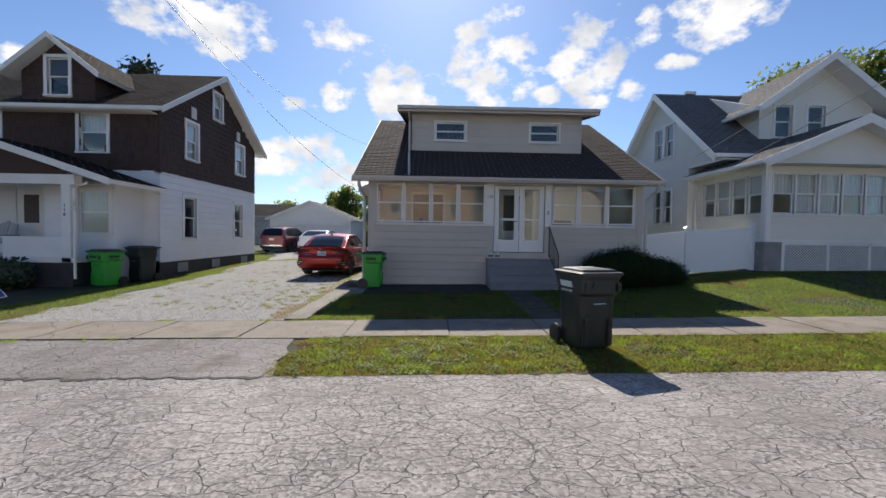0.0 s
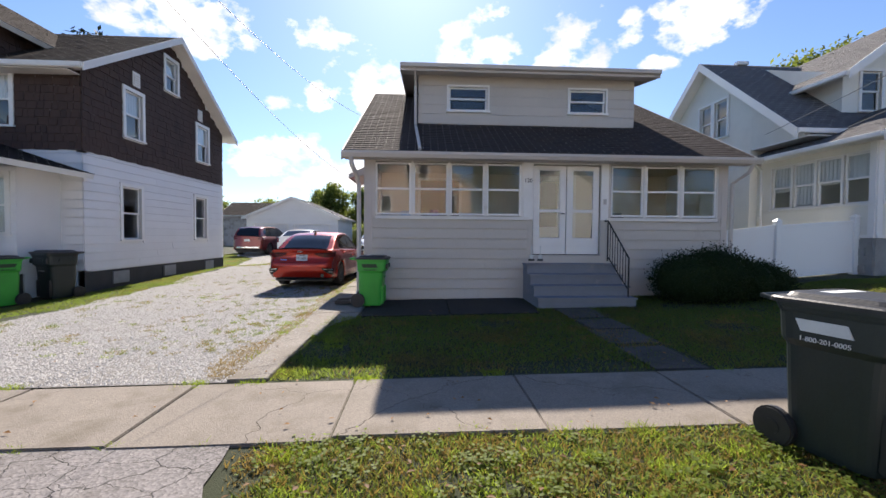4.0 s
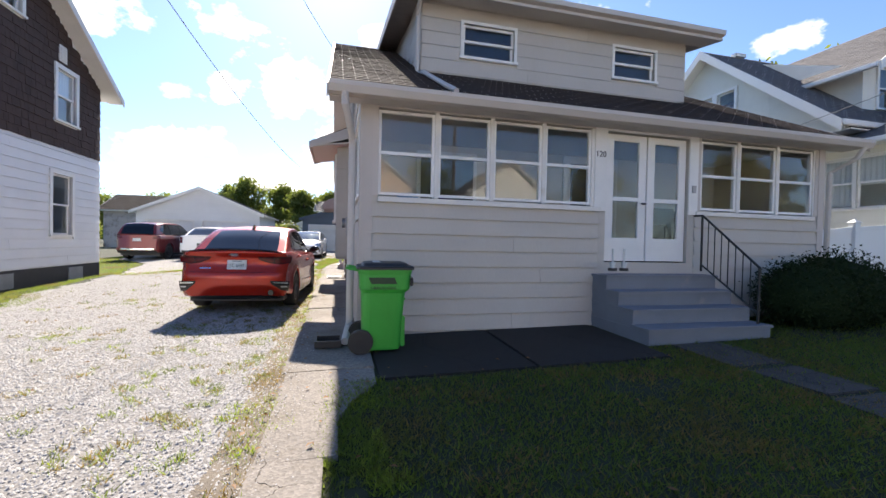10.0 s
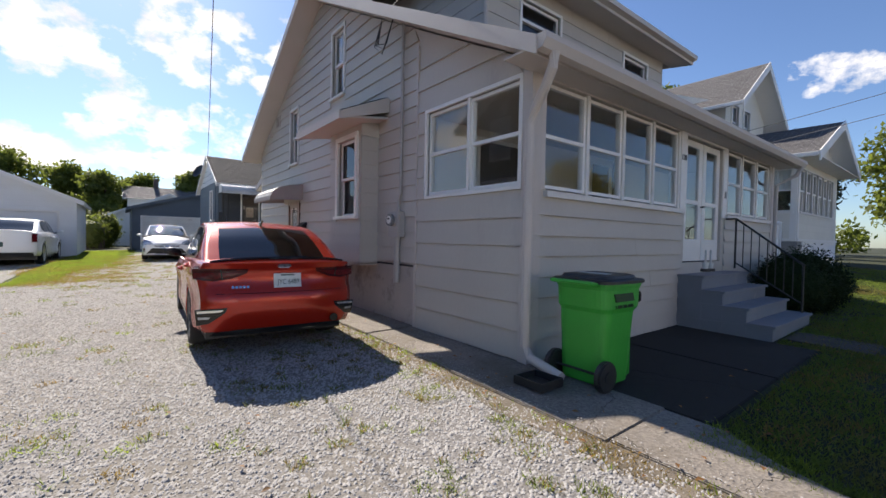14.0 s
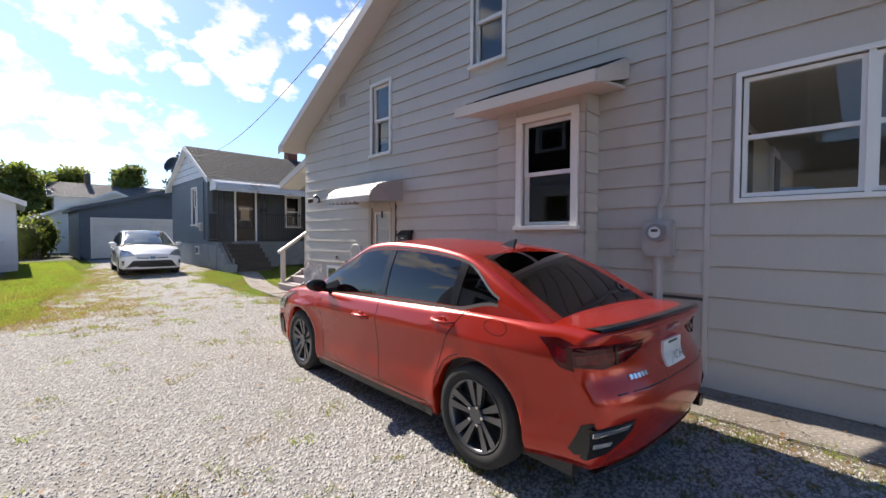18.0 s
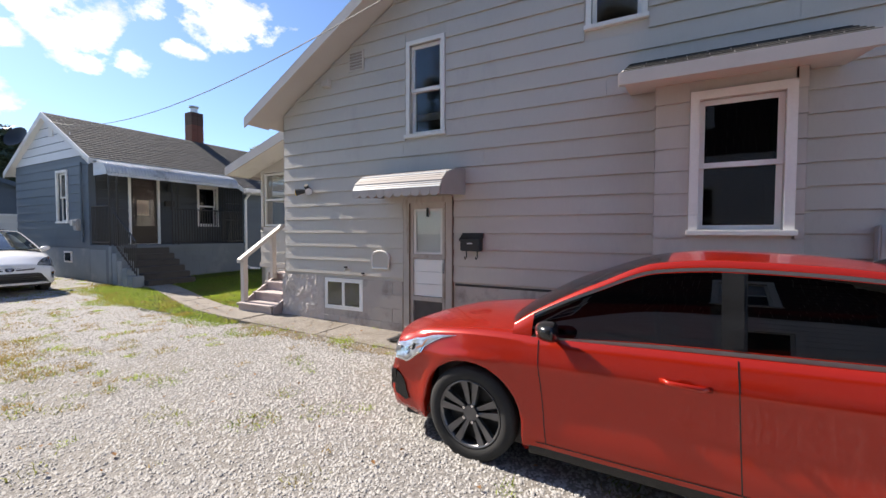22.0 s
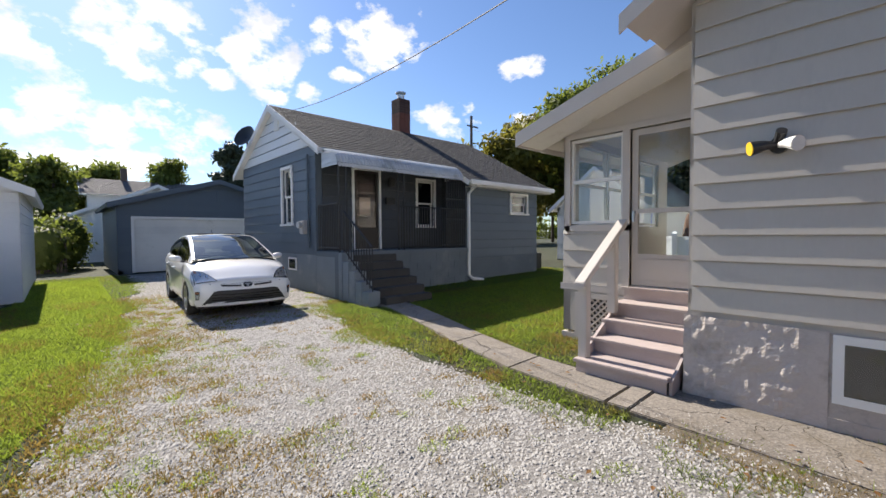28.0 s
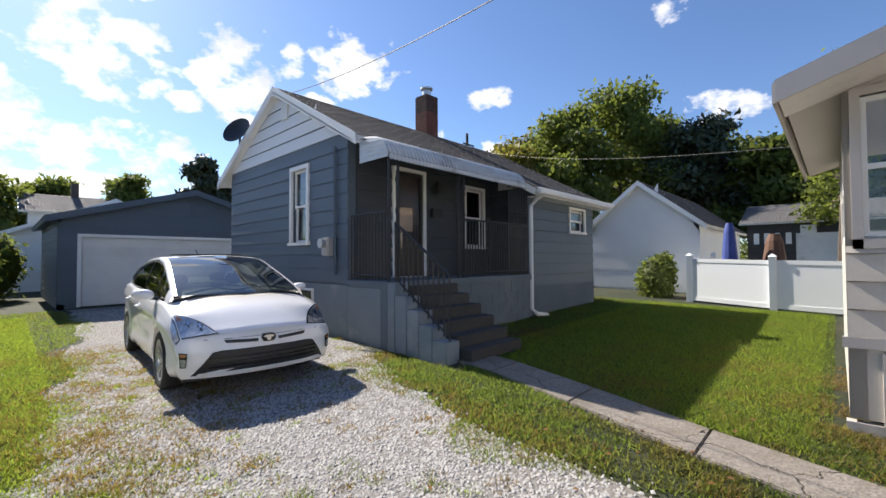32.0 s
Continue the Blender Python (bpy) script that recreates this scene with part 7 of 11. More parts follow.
sg, sgp = gable_box("garage", "white stucco garage with gabled roof", 9.3, 16.5, 26.2, 29.6, 0.55, 2.75, 4.1, WHITE_SIDING, ROOF_B, along="x", course=0.6)

# ---- cars ----
RED = paint("orange_red_car_paint", (0.37, 0.015, 0.003), 0.26, 0.03, 2, 400, 0.0, metal=0.4, coat=0.55)
DEEP_RED = paint("dark_red_car_paint", (0.15, 0.008, 0.010), 0.3, 0.04, 2, 400, 0.0, metal=0.3, coat=0.6)
PEARL = paint("pearl_white_car_paint", (0.80, 0.80, 0.80), 0.35, 0.02, 2, 400, 0.0, coat=1.0)
TYRE = paint("tyre_rubber", (0.02, 0.02, 0.02), 0.85, 0.2, 8, 90, 0.2)
RIM_DARK = paint("dark_alloy", (0.15, 0.15, 0.155), 0.35, 0.1, 6, 90, 0.0, metal=0.8)
RIM_SILVER = paint("silver_alloy", (0.5, 0.5, 0.5), 0.35, 0.1, 6, 90, 0.0, metal=0.8)
CAR_GLASS = glass("tinted_car_glass", (0.012, 0.014, 0.014), 1.7)
HATCH_GLASS = glass("reflecting_car_glass", (0.10, 0.13, 0.12), 2.5)
LENS_HEAD = paint("headlamp_lens", (0.42, 0.44, 0.46), 0.08, 0.45, 26, 40, 0.0, metal=0.6, coat=1.0)
AMBER_DULL = paint("dull_amber_lens", (0.30, 0.12, 0.05), 0.25, 0.2, 9, 60, 0.0, coat=1.0)
CAR_GLASS_CLEAR = glass("car_windscreen", (0.2, 0.24, 0.23), 1.7)
GLOSS_BLACK = paint("gloss_black_trim", (0.012, 0.012, 0.012), 0.2, 0.1, 6, 90, 0.0)
CHROME = paint("chrome", (0.75, 0.75, 0.75), 0.15, 0.03, 6, 90, 0.0, metal=1.0)
LENS_RED = paint("red_lamp_lens", (0.085, 0.002, 0.004), 0.12, 0.5, 22, 60, 0.0, coat=0.2, spec=0.35)
LENS_SMOKE = paint("smoked_lamp_lens", (0.045, 0.003, 0.004), 0.1, 0.2, 14, 60, 0.0, spec=0.35)
SATIN = paint("satin_window_trim", (0.27, 0.27, 0.275), 0.36, 0.05, 6, 90, 0.0, metal=0.9)
LENS_CLEAR = paint("clear_lamp_lens", (0.36, 0.38, 0.39), 0.12, 0.35, 20, 40, 0.0, metal=0.4, coat=1.0)
PLATE = paint("number_plate", (0.62, 0.66, 0.66), 0.5, 0.05, 6, 90, 0.0)
PLATE_INK = paint("plate_ink", (0.03, 0.07, 0.06), 0.6, 0.1, 6, 90, 0.0)
SEAT = paint("seat_cloth", (0.05, 0.05, 0.055), 0.9, 0.2, 6, 90, 0.1)


def curve(pts):
    """Smooth height through points (x, value), by monotone cubic pieces."""
    xs_, ys_ = np.array([p[0] for p in pts], float), np.array([p[1] for p in pts], float)
    d = np.diff(ys_) / np.diff(xs_)
    m = np.zeros(len(xs_))
    for i in range(1, len(xs_) - 1):
        m[i] = 0 if d[i - 1] * d[i] <= 0 else 2 * d[i - 1] * d[i] / (d[i - 1] + d[i])
    m[0], m[-1] = d[0], d[-1]

    def f(x):
        x = min(max(x, xs_[0]), xs_[-1])
        i = min(max(int(np.searchsorted(xs_, x)) - 1, 0), len(xs_) - 2)
        h = xs_[i + 1] - xs_[i]
        t = (x - xs_[i]) / h
        return float(ys_[i] * (2 * t ** 3 - 3 * t * t + 1) + h * m[i] * (t ** 3 - 2 * t * t + t) + ys_[i + 1] * (3 * t * t - 2 * t ** 3) + h * m[i + 1] * (t ** 3 - t * t))
    return f


def build_wheel(car, x, y, r, width, mat, spokes, name="wheel"):
    """Tyre, rim and spokes, axle along y; y < 0 is the right side."""
    s = 1 if y > 0 else -1
    n = 36

    def ring_mesh(profile):
        g = Geo()
        for k in range(n):
            a = 2 * math.pi * k / n
            for rad, off in profile:
                g.v.append((x + rad * math.cos(a), y + off * s, r + rad * math.sin(a)))
        m = len(profile)
        for k in range(n):
            for j in range(m - 1):
                g.f.append((k * m + j, k * m + j + 1, ((k + 1) % n) * m + j + 1, ((k + 1) % n) * m + j))
        return g
    w = width
    tyre = part(name, ring_mesh([(r * 0.70, -w), (r * 0.9, -w), (r * 0.985, -w * 0.9), (r, -w * 0.75), (r, -w * 0.25), (r * 0.985, -w * 0.06), (r * 0.92, 0.004), (r * 0.74, 0.0), (r * 0.70, -0.015)]), TYRE, car, "black road tyre", smooth=True)
    part("rim", ring_mesh([(r * 0.70, -w), (r * 0.66, -w * 0.5), (r * 0.67, -0.02), (r * 0.71, -0.004), (r * 0.69, -0.002), (r * 0.655, -0.02)]), mat, tyre, smooth=True)
    g = Geo()
    g.tube([(x, y - s * 0.10, r), (x, y - s * 0.11, r)], r * 0.64, 28)
    part("brake_disc", g, BLACK_PLASTIC, tyre)
    for k in range(spokes):
        for side in (-1, 1):
            a = 2 * math.pi * k / spokes + math.pi / 2
            da, db = 0.12 * side, 0.20 * side
            g = Geo()

            def P(rad, ang, off):
                return (x + rad * math.cos(ang), y + off * s, r + rad * math.sin(ang))
            ins = [P(r * 0.15, a + da * 2.6 - 0.24, -0.035), P(r * 0.15, a + da * 2.6 + 0.24, -0.035), P(r * 0.67, a + db + 0.115, -0.010), P(r * 0.67, a + db - 0.115, -0.010)]
            back_ = [(p[0], p[1] - s * 0.035, p[2]) for p in ins]
            g.add(ins + back_, [(0, 1, 2, 3), (4, 7, 6, 5), (0, 4, 5, 1), (1, 5, 6, 2), (2, 6, 7, 3), (3, 7, 4, 0)])
            part("spoke", g, mat, tyre)
    part("hub_cap", Geo().tube([(x, y - s * 0.06, r), (x, y - s * 0.02, r)], r * 0.17, 16), mat, tyre, bevel=0.004)
    for k in range(5):
        a = 2 * math.pi * (k + 0.5) / 5
        part("lug_nut", Geo().tube([(x + 0.058 * math.cos(a), y - s * 0.03, r + 0.058 * math.sin(a)), (x + 0.058 * math.cos(a), y - s * 0.012, r + 0.058 * math.sin(a))], 0.011, 6), CHROME, tyre)


def make_car(name, label, at, turn, spec, scale=1.0):
    """A car in its own metres: x forward, origin on the ground under its middle."""
    car = thing(name, label, "car", at, turn=turn, local=True)
    car.scale = (scale,) * 3
    L, W = spec["L"], spec["W"] / 2
    xr_, xf_ = -spec["L"] / 2, spec["L"] / 2
    top, sh, sill = curve(spec["top"]), curve(spec["shoulder"]), curve(spec["sill"])
    roof = curve(spec["roof"])
    ax = spec["axles"]
    R, arch = spec["wheel"], spec["wheel"] + 0.055
    mat = spec["paint"]
    bf, br = spec.get("bend_front", 0.26), spec.get("bend_rear", 0.16)

    def bottom(x):
        z = sill(x)
        for a in ax:
            d = abs(x - a)
            if d < arch:
                z = max(z, R + math.sqrt(arch * arch - d * d) * 0.97)
        return z

    def bend(x, y):
        f = abs(y) / W
        e = 0.0
        if x > xf_ - 0.58:
            e -= bf * f ** 2.6 * ease(xf_ - 0.58, xf_, x)
        if x < xr_ + 0.6:
            e += br * f ** 3.0 * (1 - ease(xr_, xr_ + 0.6, x))
        return e

    def width(x):
        return W * (1 - 0.05 * ease(xf_ - 0.9, xf_, x) - 0.05 * (1 - ease(xr_, xr_ + 0.8, x)))

    def flare(x, z):
        e = 0.0
        for a in ax:
            d = math.hypot(x - a, (z - R) * 1.0)
            e += 0.018 * math.exp(-((d - arch) / 0.07) ** 2)
        return e

    def lean(x, z):
        """The nose and the tail bulge at the bumper."""
        if x > xf_ - 0.5:
            return -(ease(xf_ - 0.5, xf_, x)) * 0.16 * max(0.0, (z - 0.48)) ** 1.2 * 2 - ease(xf_ - 0.5, xf_, x) * 0.35 * max(0.0, 0.36 - z)
        if x < xr_ + 0.5:
            k = 1 - ease(xr_, xr_ + 0.5, x)
            return k * (tail(z) if spec.get("sculpted") else 0.10 * max(0.0, z - 0.55) + 0.3 * max(0.0, 0.42 - z))
        return 0.0

    NS = 16
    flank_w = curve([(0.0, 0.940), (0.10, 0.972), (0.22, 0.980), (0.42, 0.972), (0.60, 0.984), (0.76, 0.998), (0.86, 0.990), (1.0, 0.948)])
    tail = curve([(0.20, 0.12), (0.32, 0.05), (0.44, 0.008), (0.56, 0.0), (0.64, 0.012), (0.70, 0.055), (0.78, 0.085), (0.88, 0.085), (0.94, 0.045), (1.05, 0.02)])

    def side(x, v):
        """A point on the flank: v 0 at the shoulder, 1 at the lower edge."""
        zt, zb_ = sh(x), bottom(x)
        z = zt + (zb_ - zt) * v
        h = (z - sill(x)) / max(0.05, zt - sill(x))
        w_ = width(x) * flank_w(min(1.0, max(0.0, h)))
        y = w_ + 0.010 * math.exp(-((z - (zt - 0.15)) / 0.035) ** 2) + flare(x, z) - 0.01
        return Vector((x + bend(x, y) + lean(x, z), y, z))

    def deck(x, u):
        """A point on hood, cowl or boot: u 0 on the middle line, 1 at the shoulder."""
        e = side(x, 0.0)
        zc = top(x)
        y = e.y * u
        z = zc + (e.z - zc) * u ** 2.6
        return Vector((x + bend(x, y) + lean(x, z), y, z))

    st_ = set(np.linspace(xr_, xf_, 60))
    for a in ax:
        st_ |= {a + arch * math.cos(math.pi * k / 18) for k in range(19)} | {a - arch - 0.012, a + arch + 0.012}
    st_ = sorted(st_)
    ND = 8
    g = Geo()
    prof = []
    for x in st_:
        ring = [deck(x, i / ND) for i in range(ND)] + [side(x, i / NS) for i in range(NS + 1)]
        last = ring[-1]
        ring.append(Vector((last.x, last.y - 0.09, last.z + 0.02)))
        prof.append(ring)
    m = len(prof[0])
    for ring in prof:
        g.v += [tuple(p) for p in ring] + [(p.x, -p.y, p.z) for p in ring]
    for i in range(len(prof) - 1):
        for j in range(m - 1):
            a = i * 2 * m + j
            b = (i + 1) * 2 * m + j
            g.f.append((a, b, b + 1, a + 1))
            g.f.append((a + m, a + m + 1, b + m + 1, b + m))
    # nose and tail faces
    for i, xe in ((0, xr_), (len(prof) - 1, xf_)):
        base = i * 2 * m
        nx = 14
        prev = None
        for j in range(ND, m - 1):
            p = prof[i][j]
            row = [base + j]
            for q in range(1, nx):
                y = p.y * (1 - 2 * q / nx)
                g.v.append((xe + bend(xe, y) + lean(xe, p.z), y, p.z))
                row.append(len(g.v) - 1)
            row.append(base + m + j)
            if prev:
                for q in range(nx):
                    g.f.append((prev[q], prev[q + 1], row[q + 1], row[q]))
            else:
                edge = [base + k for k in range(ND, -1, -1)] + [base + m + k for k in range(0, ND + 1)]
                g.f.append(tuple(row) + tuple(reversed(edge[1:-1])))
            prev = row
    me = g.mesh("body")
    bm = bmesh.new()
    bm.from_mesh(me)
    bmesh.ops.remove_doubles(bm, verts=bm.verts, dist=0.0008)
    bmesh.ops.recalc_face_normals(bm, faces=bm.faces)
    bm.to_mesh(me)
    bm.free()
    body = part("body", me, mat, car, smooth=True)
    part("underbody", Geo().box(xr_ + 0.3, xf_ - 0.3, -W + 0.13, W - 0.13, 0.17, 0.42), BLACK_PLASTIC, car)
    part("wheel_housing", Geo().box(ax[0] - arch, ax[0] + arch, -W + 0.10, W - 0.10, 0.42, sh(ax[0]) - 0.16), BLACK_PLASTIC, car)
    part("wheel_housing", Geo().box(ax[1] - arch, ax[1] + arch * 0.92, -W + 0.19, W - 0.19, 0.42, top(ax[1]) - 0.22), BLACK_PLASTIC, car)

    # greenhouse
    xc, xt = spec["cowl"], spec["boot"]
    xa, xq = spec["roof_front"], spec["roof_rear"]
    belt_in = 0.035

    def house_pt(x, s_):
        """s_ 0..1 up the side to the roof edge, 1..2 over the roof to the middle."""
        zb_, zr_ = sh(x) - 0.01, roof(x)
        base_y = side(x, 0.0).y - belt_in
        rise = max(0.0, zr_ - zb_)
        edge_z = zb_ + rise * 0.93
        edge_y = base_y - 0.30 * rise ** 1.15 - 0.02
        if s_ <= 1:
            bow = 0.02 * math.sin(s_ * math.pi) * min(1, rise * 3)
            return Vector((x, base_y + (edge_y - base_y) * s_ + bow, zb_ + (edge_z - zb_) * s_))
        u = s_ - 1
        # the glass bows forward in the middle
        fwd = (spec.get("bow", 0.16) if x > xa else 0.0) * (1 - (1 - u) ** 2)
        k = ease(xa, xa + 0.5, x) if x > xa else (1 - ease(xq - 0.4, xq, x)) if x < xq else 0.0
        return Vector((x + fwd * k * (1 if x > xa or x < xq else 0), edge_y * (1 - u), edge_z + (zr_ - edge_z) * math.sin(u * math.pi / 2)))

    marks = spec["windows"]            # (x0, x1) spans of side glass, front to rear
    gx = sorted(set(np.linspace(xt, xc, 84)) | {v for w_ in marks for v in w_} | {xa, xq})
    span_lo, span_hi = min(v for w_ in marks for v in w_), max(v for w_ in marks for v in w_)
    tip = spec.get("tip", 0.45)

    def glass_low(x):
        """Lower edge of the side glass, as a share of the way from belt to roof."""
        return 0.10 + (tip - 0.10) * (1 - ease(span_lo - 0.02, span_lo + 0.42, x)) ** 1.6

    def glass_high(x):
        return 0.88 - (0.88 - tip - 0.12) * (1 - ease(span_lo - 0.02, span_lo + 0.34, x)) ** 1.4

    def levels(x):
        a, b = glass_low(x), glass_high(x)
        return [0, a * 0.5, a] + [a + (b - a) * k / 7 for k in range(1, 8)] + [b + (1 - b) * 0.5, 1.0, 1.06, 1.12, 1.2, 1.35, 1.5, 1.65, 1.8, 1.9, 2.0]
    n_lv = len(levels(0.0))
    bins = {"roof": Geo(), "windscreen": Geo(), "rear_window": Geo(), "surround_1": Geo(), "surround_-1": Geo()}
    for k in range(len(marks)):
        bins["side_window_%d_1" % k], bins["side_window_%d_-1" % k] = Geo(), Geo()
    lining = Geo()
    for x0, x1 in zip(gx, gx[1:]):
        la, lb = levels(x0), levels(x1)
        xm_ = (x0 + x1) / 2
        for i_ in range(n_lv - 1):
            sm = (la[i_] + la[i_ + 1]) / 2
            quad = [house_pt(x0, la[i_]), house_pt(x1, lb[i_]), house_pt(x1, lb[i_ + 1]), house_pt(x0, la[i_ + 1])]
            key = "roof"
            if sm > 1.04 and xm_ > xa:
                key = "windscreen"
            elif sm > spec.get("rear_edge", 1.12) and xm_ < xq:
                key = "rear_window"
            elif 2 <= i_ < 9 and span_lo < xm_ < span_hi:
                key = "surround"
                for k, (wa, wb) in enumerate(marks):
                    if min(wa, wb) < xm_ < max(wa, wb) and roof(xm_) - sh(xm_) > 0.05:
                        key = "side_window_%d" % k
            for sgn in (1, -1):
                q = [Vector((p.x, p.y * sgn, p.z)) for p in quad]
                kk = key + ("_%d" % sgn if key.startswith("s") else "")
                bins[kk].add(q, [(0, 1, 2, 3)])
                if key == "roof" and sm > 0.9:
                    lining.add([Vector((p.x, p.y * 0.97, p.z - 0.02)) for p in q], [(0, 1, 2, 3)])
    part("headliner", lining, SEAT, car)
    part("cabin_floor", Geo().box(xt + 0.55, xc - 0.3, -W + 0.14, W - 0.14, 0.43, 0.62), SEAT, car)
    for key, gg in bins.items():
        me = gg.mesh(key)
        bm = bmesh.new()
        bm.from_mesh(me)
        bmesh.ops.remove_doubles(bm, verts=bm.verts, dist=0.0005)
        bmesh.ops.recalc_face_normals(bm, faces=bm.faces)
        bm.to_mesh(me)
        bm.free()
        if key == "roof":
            part("roof", me, mat, car, smooth=True)
        elif key.startswith("surround"):
            part("window_surround", me, GLOSS_BLACK, car, smooth=True)
        else:
            o = part("side_window" if key.startswith("side") else key, me, spec["glass"] if key != "windscreen" else spec.get("screen", CAR_GLASS_CLEAR), car, smooth=True)
            o.visible_shadow = False

    def strip(pts, w_, mt, nm, thick=0.004):
        """A narrow band that follows points on the skin."""
        g_ = Geo()
        for sgn in (1, -1):
            q = [Vector((p.x, p.y * sgn, p.z)) for p in pts]
            g_ = Geo()
            for i, p in enumerate(q):
                d = (q[min(i + 1, len(q) - 1)] - q[max(i - 1, 0)]).normalized()
                out = Vector((0, sgn, 0))
                n_ = d.cross(out).normalized() * w_ / 2
                g_.v += [tuple(p + n_ + out * thick), tuple(p - n_ + out * thick)]
            g_.f = [(2 * i, 2 * i + 2, 2 * i + 3, 2 * i + 1) for i in range(len(q) - 1)]
            part(nm, g_, mt, car)

    # seams of the doors, belt trim, handles
    def seam(x0, x1, v0, v1, n=14):
        return [side(x0 + (x1 - x0) * i / n, v0 + (v1 - v0) * i / n) for i in range(n + 1)]
    for x0, x1 in spec["seams"]:
        strip(seam(x0, x1, 0.0, 0.9), 0.006, GLOSS_BLACK, "door_seam", 0.002)
    s_a, s_b = spec["seams"][0][0], spec["seams"][-1][0]
    strip([side(s_b + (s_a - s_b) * i / 24, 0.9) for i in range(25)], 0.006, GLOSS_BLACK, "door_seam", 0.002)
    run = [span_lo - 0.01 + (span_hi - span_lo + 0.01) * i / 40 for i in range(41)]
    strip([house_pt(x, max(0.02, glass_low(x) - 0.035)) for x in run], spec.get("belt_w", 0.016), spec.get("belt", GLOSS_BLACK), "belt_trim", 0.006)
    strip([house_pt(x, min(0.98, glass_high(x) + 0.03)) for x in run], 0.018, spec.get("belt", GLOSS_BLACK), "window_trim", 0.005)
    for wa, wb in spec["pillars"]:
        strip([house_pt(wa + (wb - wa) * i / 8, 0.12 + 0.76 * i / 8) for i in range(9)], 0.07, spec.get("pillar_mat", GLOSS_BLACK), "pillar_trim", 0.006)
    for hx in spec["handles"]:
        for sgn in (1, -1):
            p = side(hx, 0.2)
            g_ = Geo().tube([(hx - 0.11, sgn * (p.y - 0.005), p.z), (hx - 0.07, sgn * (p.y + 0.03), p.z + 0.004), (hx + 0.07, sgn * (p.y + 0.03), p.z + 0.008), (hx + 0.11, sgn * (p.y - 0.005), p.z + 0.01)], 0.016, 8)
            part("door_handle", g_, mat, car, smooth=True)
            part("handle_cup", Geo().tube([(hx, sgn * (p.y - 0.012), p.z), (hx, sgn * (p.y + 0.003), p.z)], 0.04, 14), mat, car)
    # mirrors
    for sgn in (1, -1):
        mx_ = spec["mirror"]
        p = side(mx_, 0.0)
        bm = bmesh.new()
        bmesh.ops.create_uvsphere(bm, u_segments=16, v_segments=10, radius=1.0)
        for v in bm.verts:
            c_ = [math.copysign(abs(q) ** 0.75, q) for q in v.co]
            slim = 1 - 0.28 * max(0.0, sgn * c_[1])
            v.co = Vector((mx_ + c_[0] * (0.10 if c_[0] > 0 else 0.035) * slim - 0.02 * sgn * c_[1], sgn * (p.y + 0.125) + c_[1] * 0.11, p.z + 0.085 + c_[2] * 0.062 * slim + 0.012 * sgn * c_[1]))
        me = bpy.data.meshes.new("mirror")
        bm.to_mesh(me)
        bm.free()
        mr = part("mirror", me, spec.get("mirror_mat", mat), car, smooth=True)
        part("mirror_arm", Geo().tube([(mx_ + 0.02, sgn * (p.y - 0.03), p.z + 0.02), (mx_, sgn * (p.y + 0.08), p.z + 0.05)], 0.022, 8), GLOSS_BLACK, mr)

    def face_patch(nm, front, ring, mt, lift=0.005, label_=""):
        """A lamp, vent or badge on nose or tail, given by its outline (y, z)."""
        xe = xf_ if front else xr_
        s_ = 1 if front else -1
        cy, cz = sum(p[0] for p in ring) / len(ring), sum(p[1] for p in ring) / len(ring)
        g_ = Geo()
        n = 5
        dense = []
        for i, p in enumerate(ring):
            q = ring[(i + 1) % len(ring)]
            for k in range(n):
                dense.append((p[0] + (q[0] - p[0]) * k / n, p[1] + (q[1] - p[1]) * k / n))

        def at_(y, z, extra=0.0):
            return (xe + bend(xe, y) + lean(xe, z) + s_ * (lift + extra), y, z)
        rings_ = []
        for f in (1.0, 0.66, 0.33):
            rings_.append([at_(cy + (y - cy) * f, cz + (z - cz) * f) for y, z in dense])
        g_.v = [p for r_ in rings_ for p in r_] + [at_(cy, cz)]
        d = len(dense)
        for a_ in range(2):
            g_.f += [(a_ * d + i, a_ * d + (i + 1) % d, (a_ + 1) * d + (i + 1) % d, (a_ + 1) * d + i) for i in range(d)]
        g_.f += [(2 * d + i, 2 * d + (i + 1) % d, 3 * d) for i in range(d)]
        edge = [at_(y, z, -lift - 0.03) for y, z in dense]
        k0 = len(g_.v)
        g_.v += edge
        g_.f += [(i, (i + 1) % d, k0 + (i + 1) % d, k0 + i) for i in range(d)]
        return part(nm, g_, mt, car, label_)

    def both_sides(nm, front, ring, mt, **kw):
        for sgn in (1, -1):
            face_patch(nm, front, [(y * sgn, z) for y, z in ring], mt, **kw)

    def flank_patch(nm, ring, mt, lift=0.005):
        """A lamp wrapping onto the flank, outline in (x, v)."""
        for sgn in (1, -1):
            dense = []
            for i, p in enumerate(ring):
                q = ring[(i + 1) % len(ring)]
                dense += [(p[0] + (q[0] - p[0]) * k / 6, p[1] + (q[1] - p[1]) * k / 6) for k in range(6)]
            cx_, cv_ = sum(p[0] for p in ring) / len(ring), sum(p[1] for p in ring) / len(ring)
            g_ = Geo()
            for f in (1.0, 0.6, 0.25):
                for x, v in dense:
                    p = side(cx_ + (x - cx_) * f, cv_ + (v - cv_) * f)
                    g_.v.append((p.x, sgn * (p.y + lift), p.z))
            p = side(cx_, cv_)
            g_.v.append((p.x, sgn * (p.y + lift), p.z))
            d = len(dense)
            for a_ in range(2):
                g_.f += [(a_ * d + i, a_ * d + (i + 1) % d, (a_ + 1) * d + (i + 1) % d, (a_ + 1) * d + i) for i in range(d)]
            g_.f += [(2 * d + i, 2 * d + (i + 1) % d, 3 * d) for i in range(d)]
            part(nm, g_, mt, car)
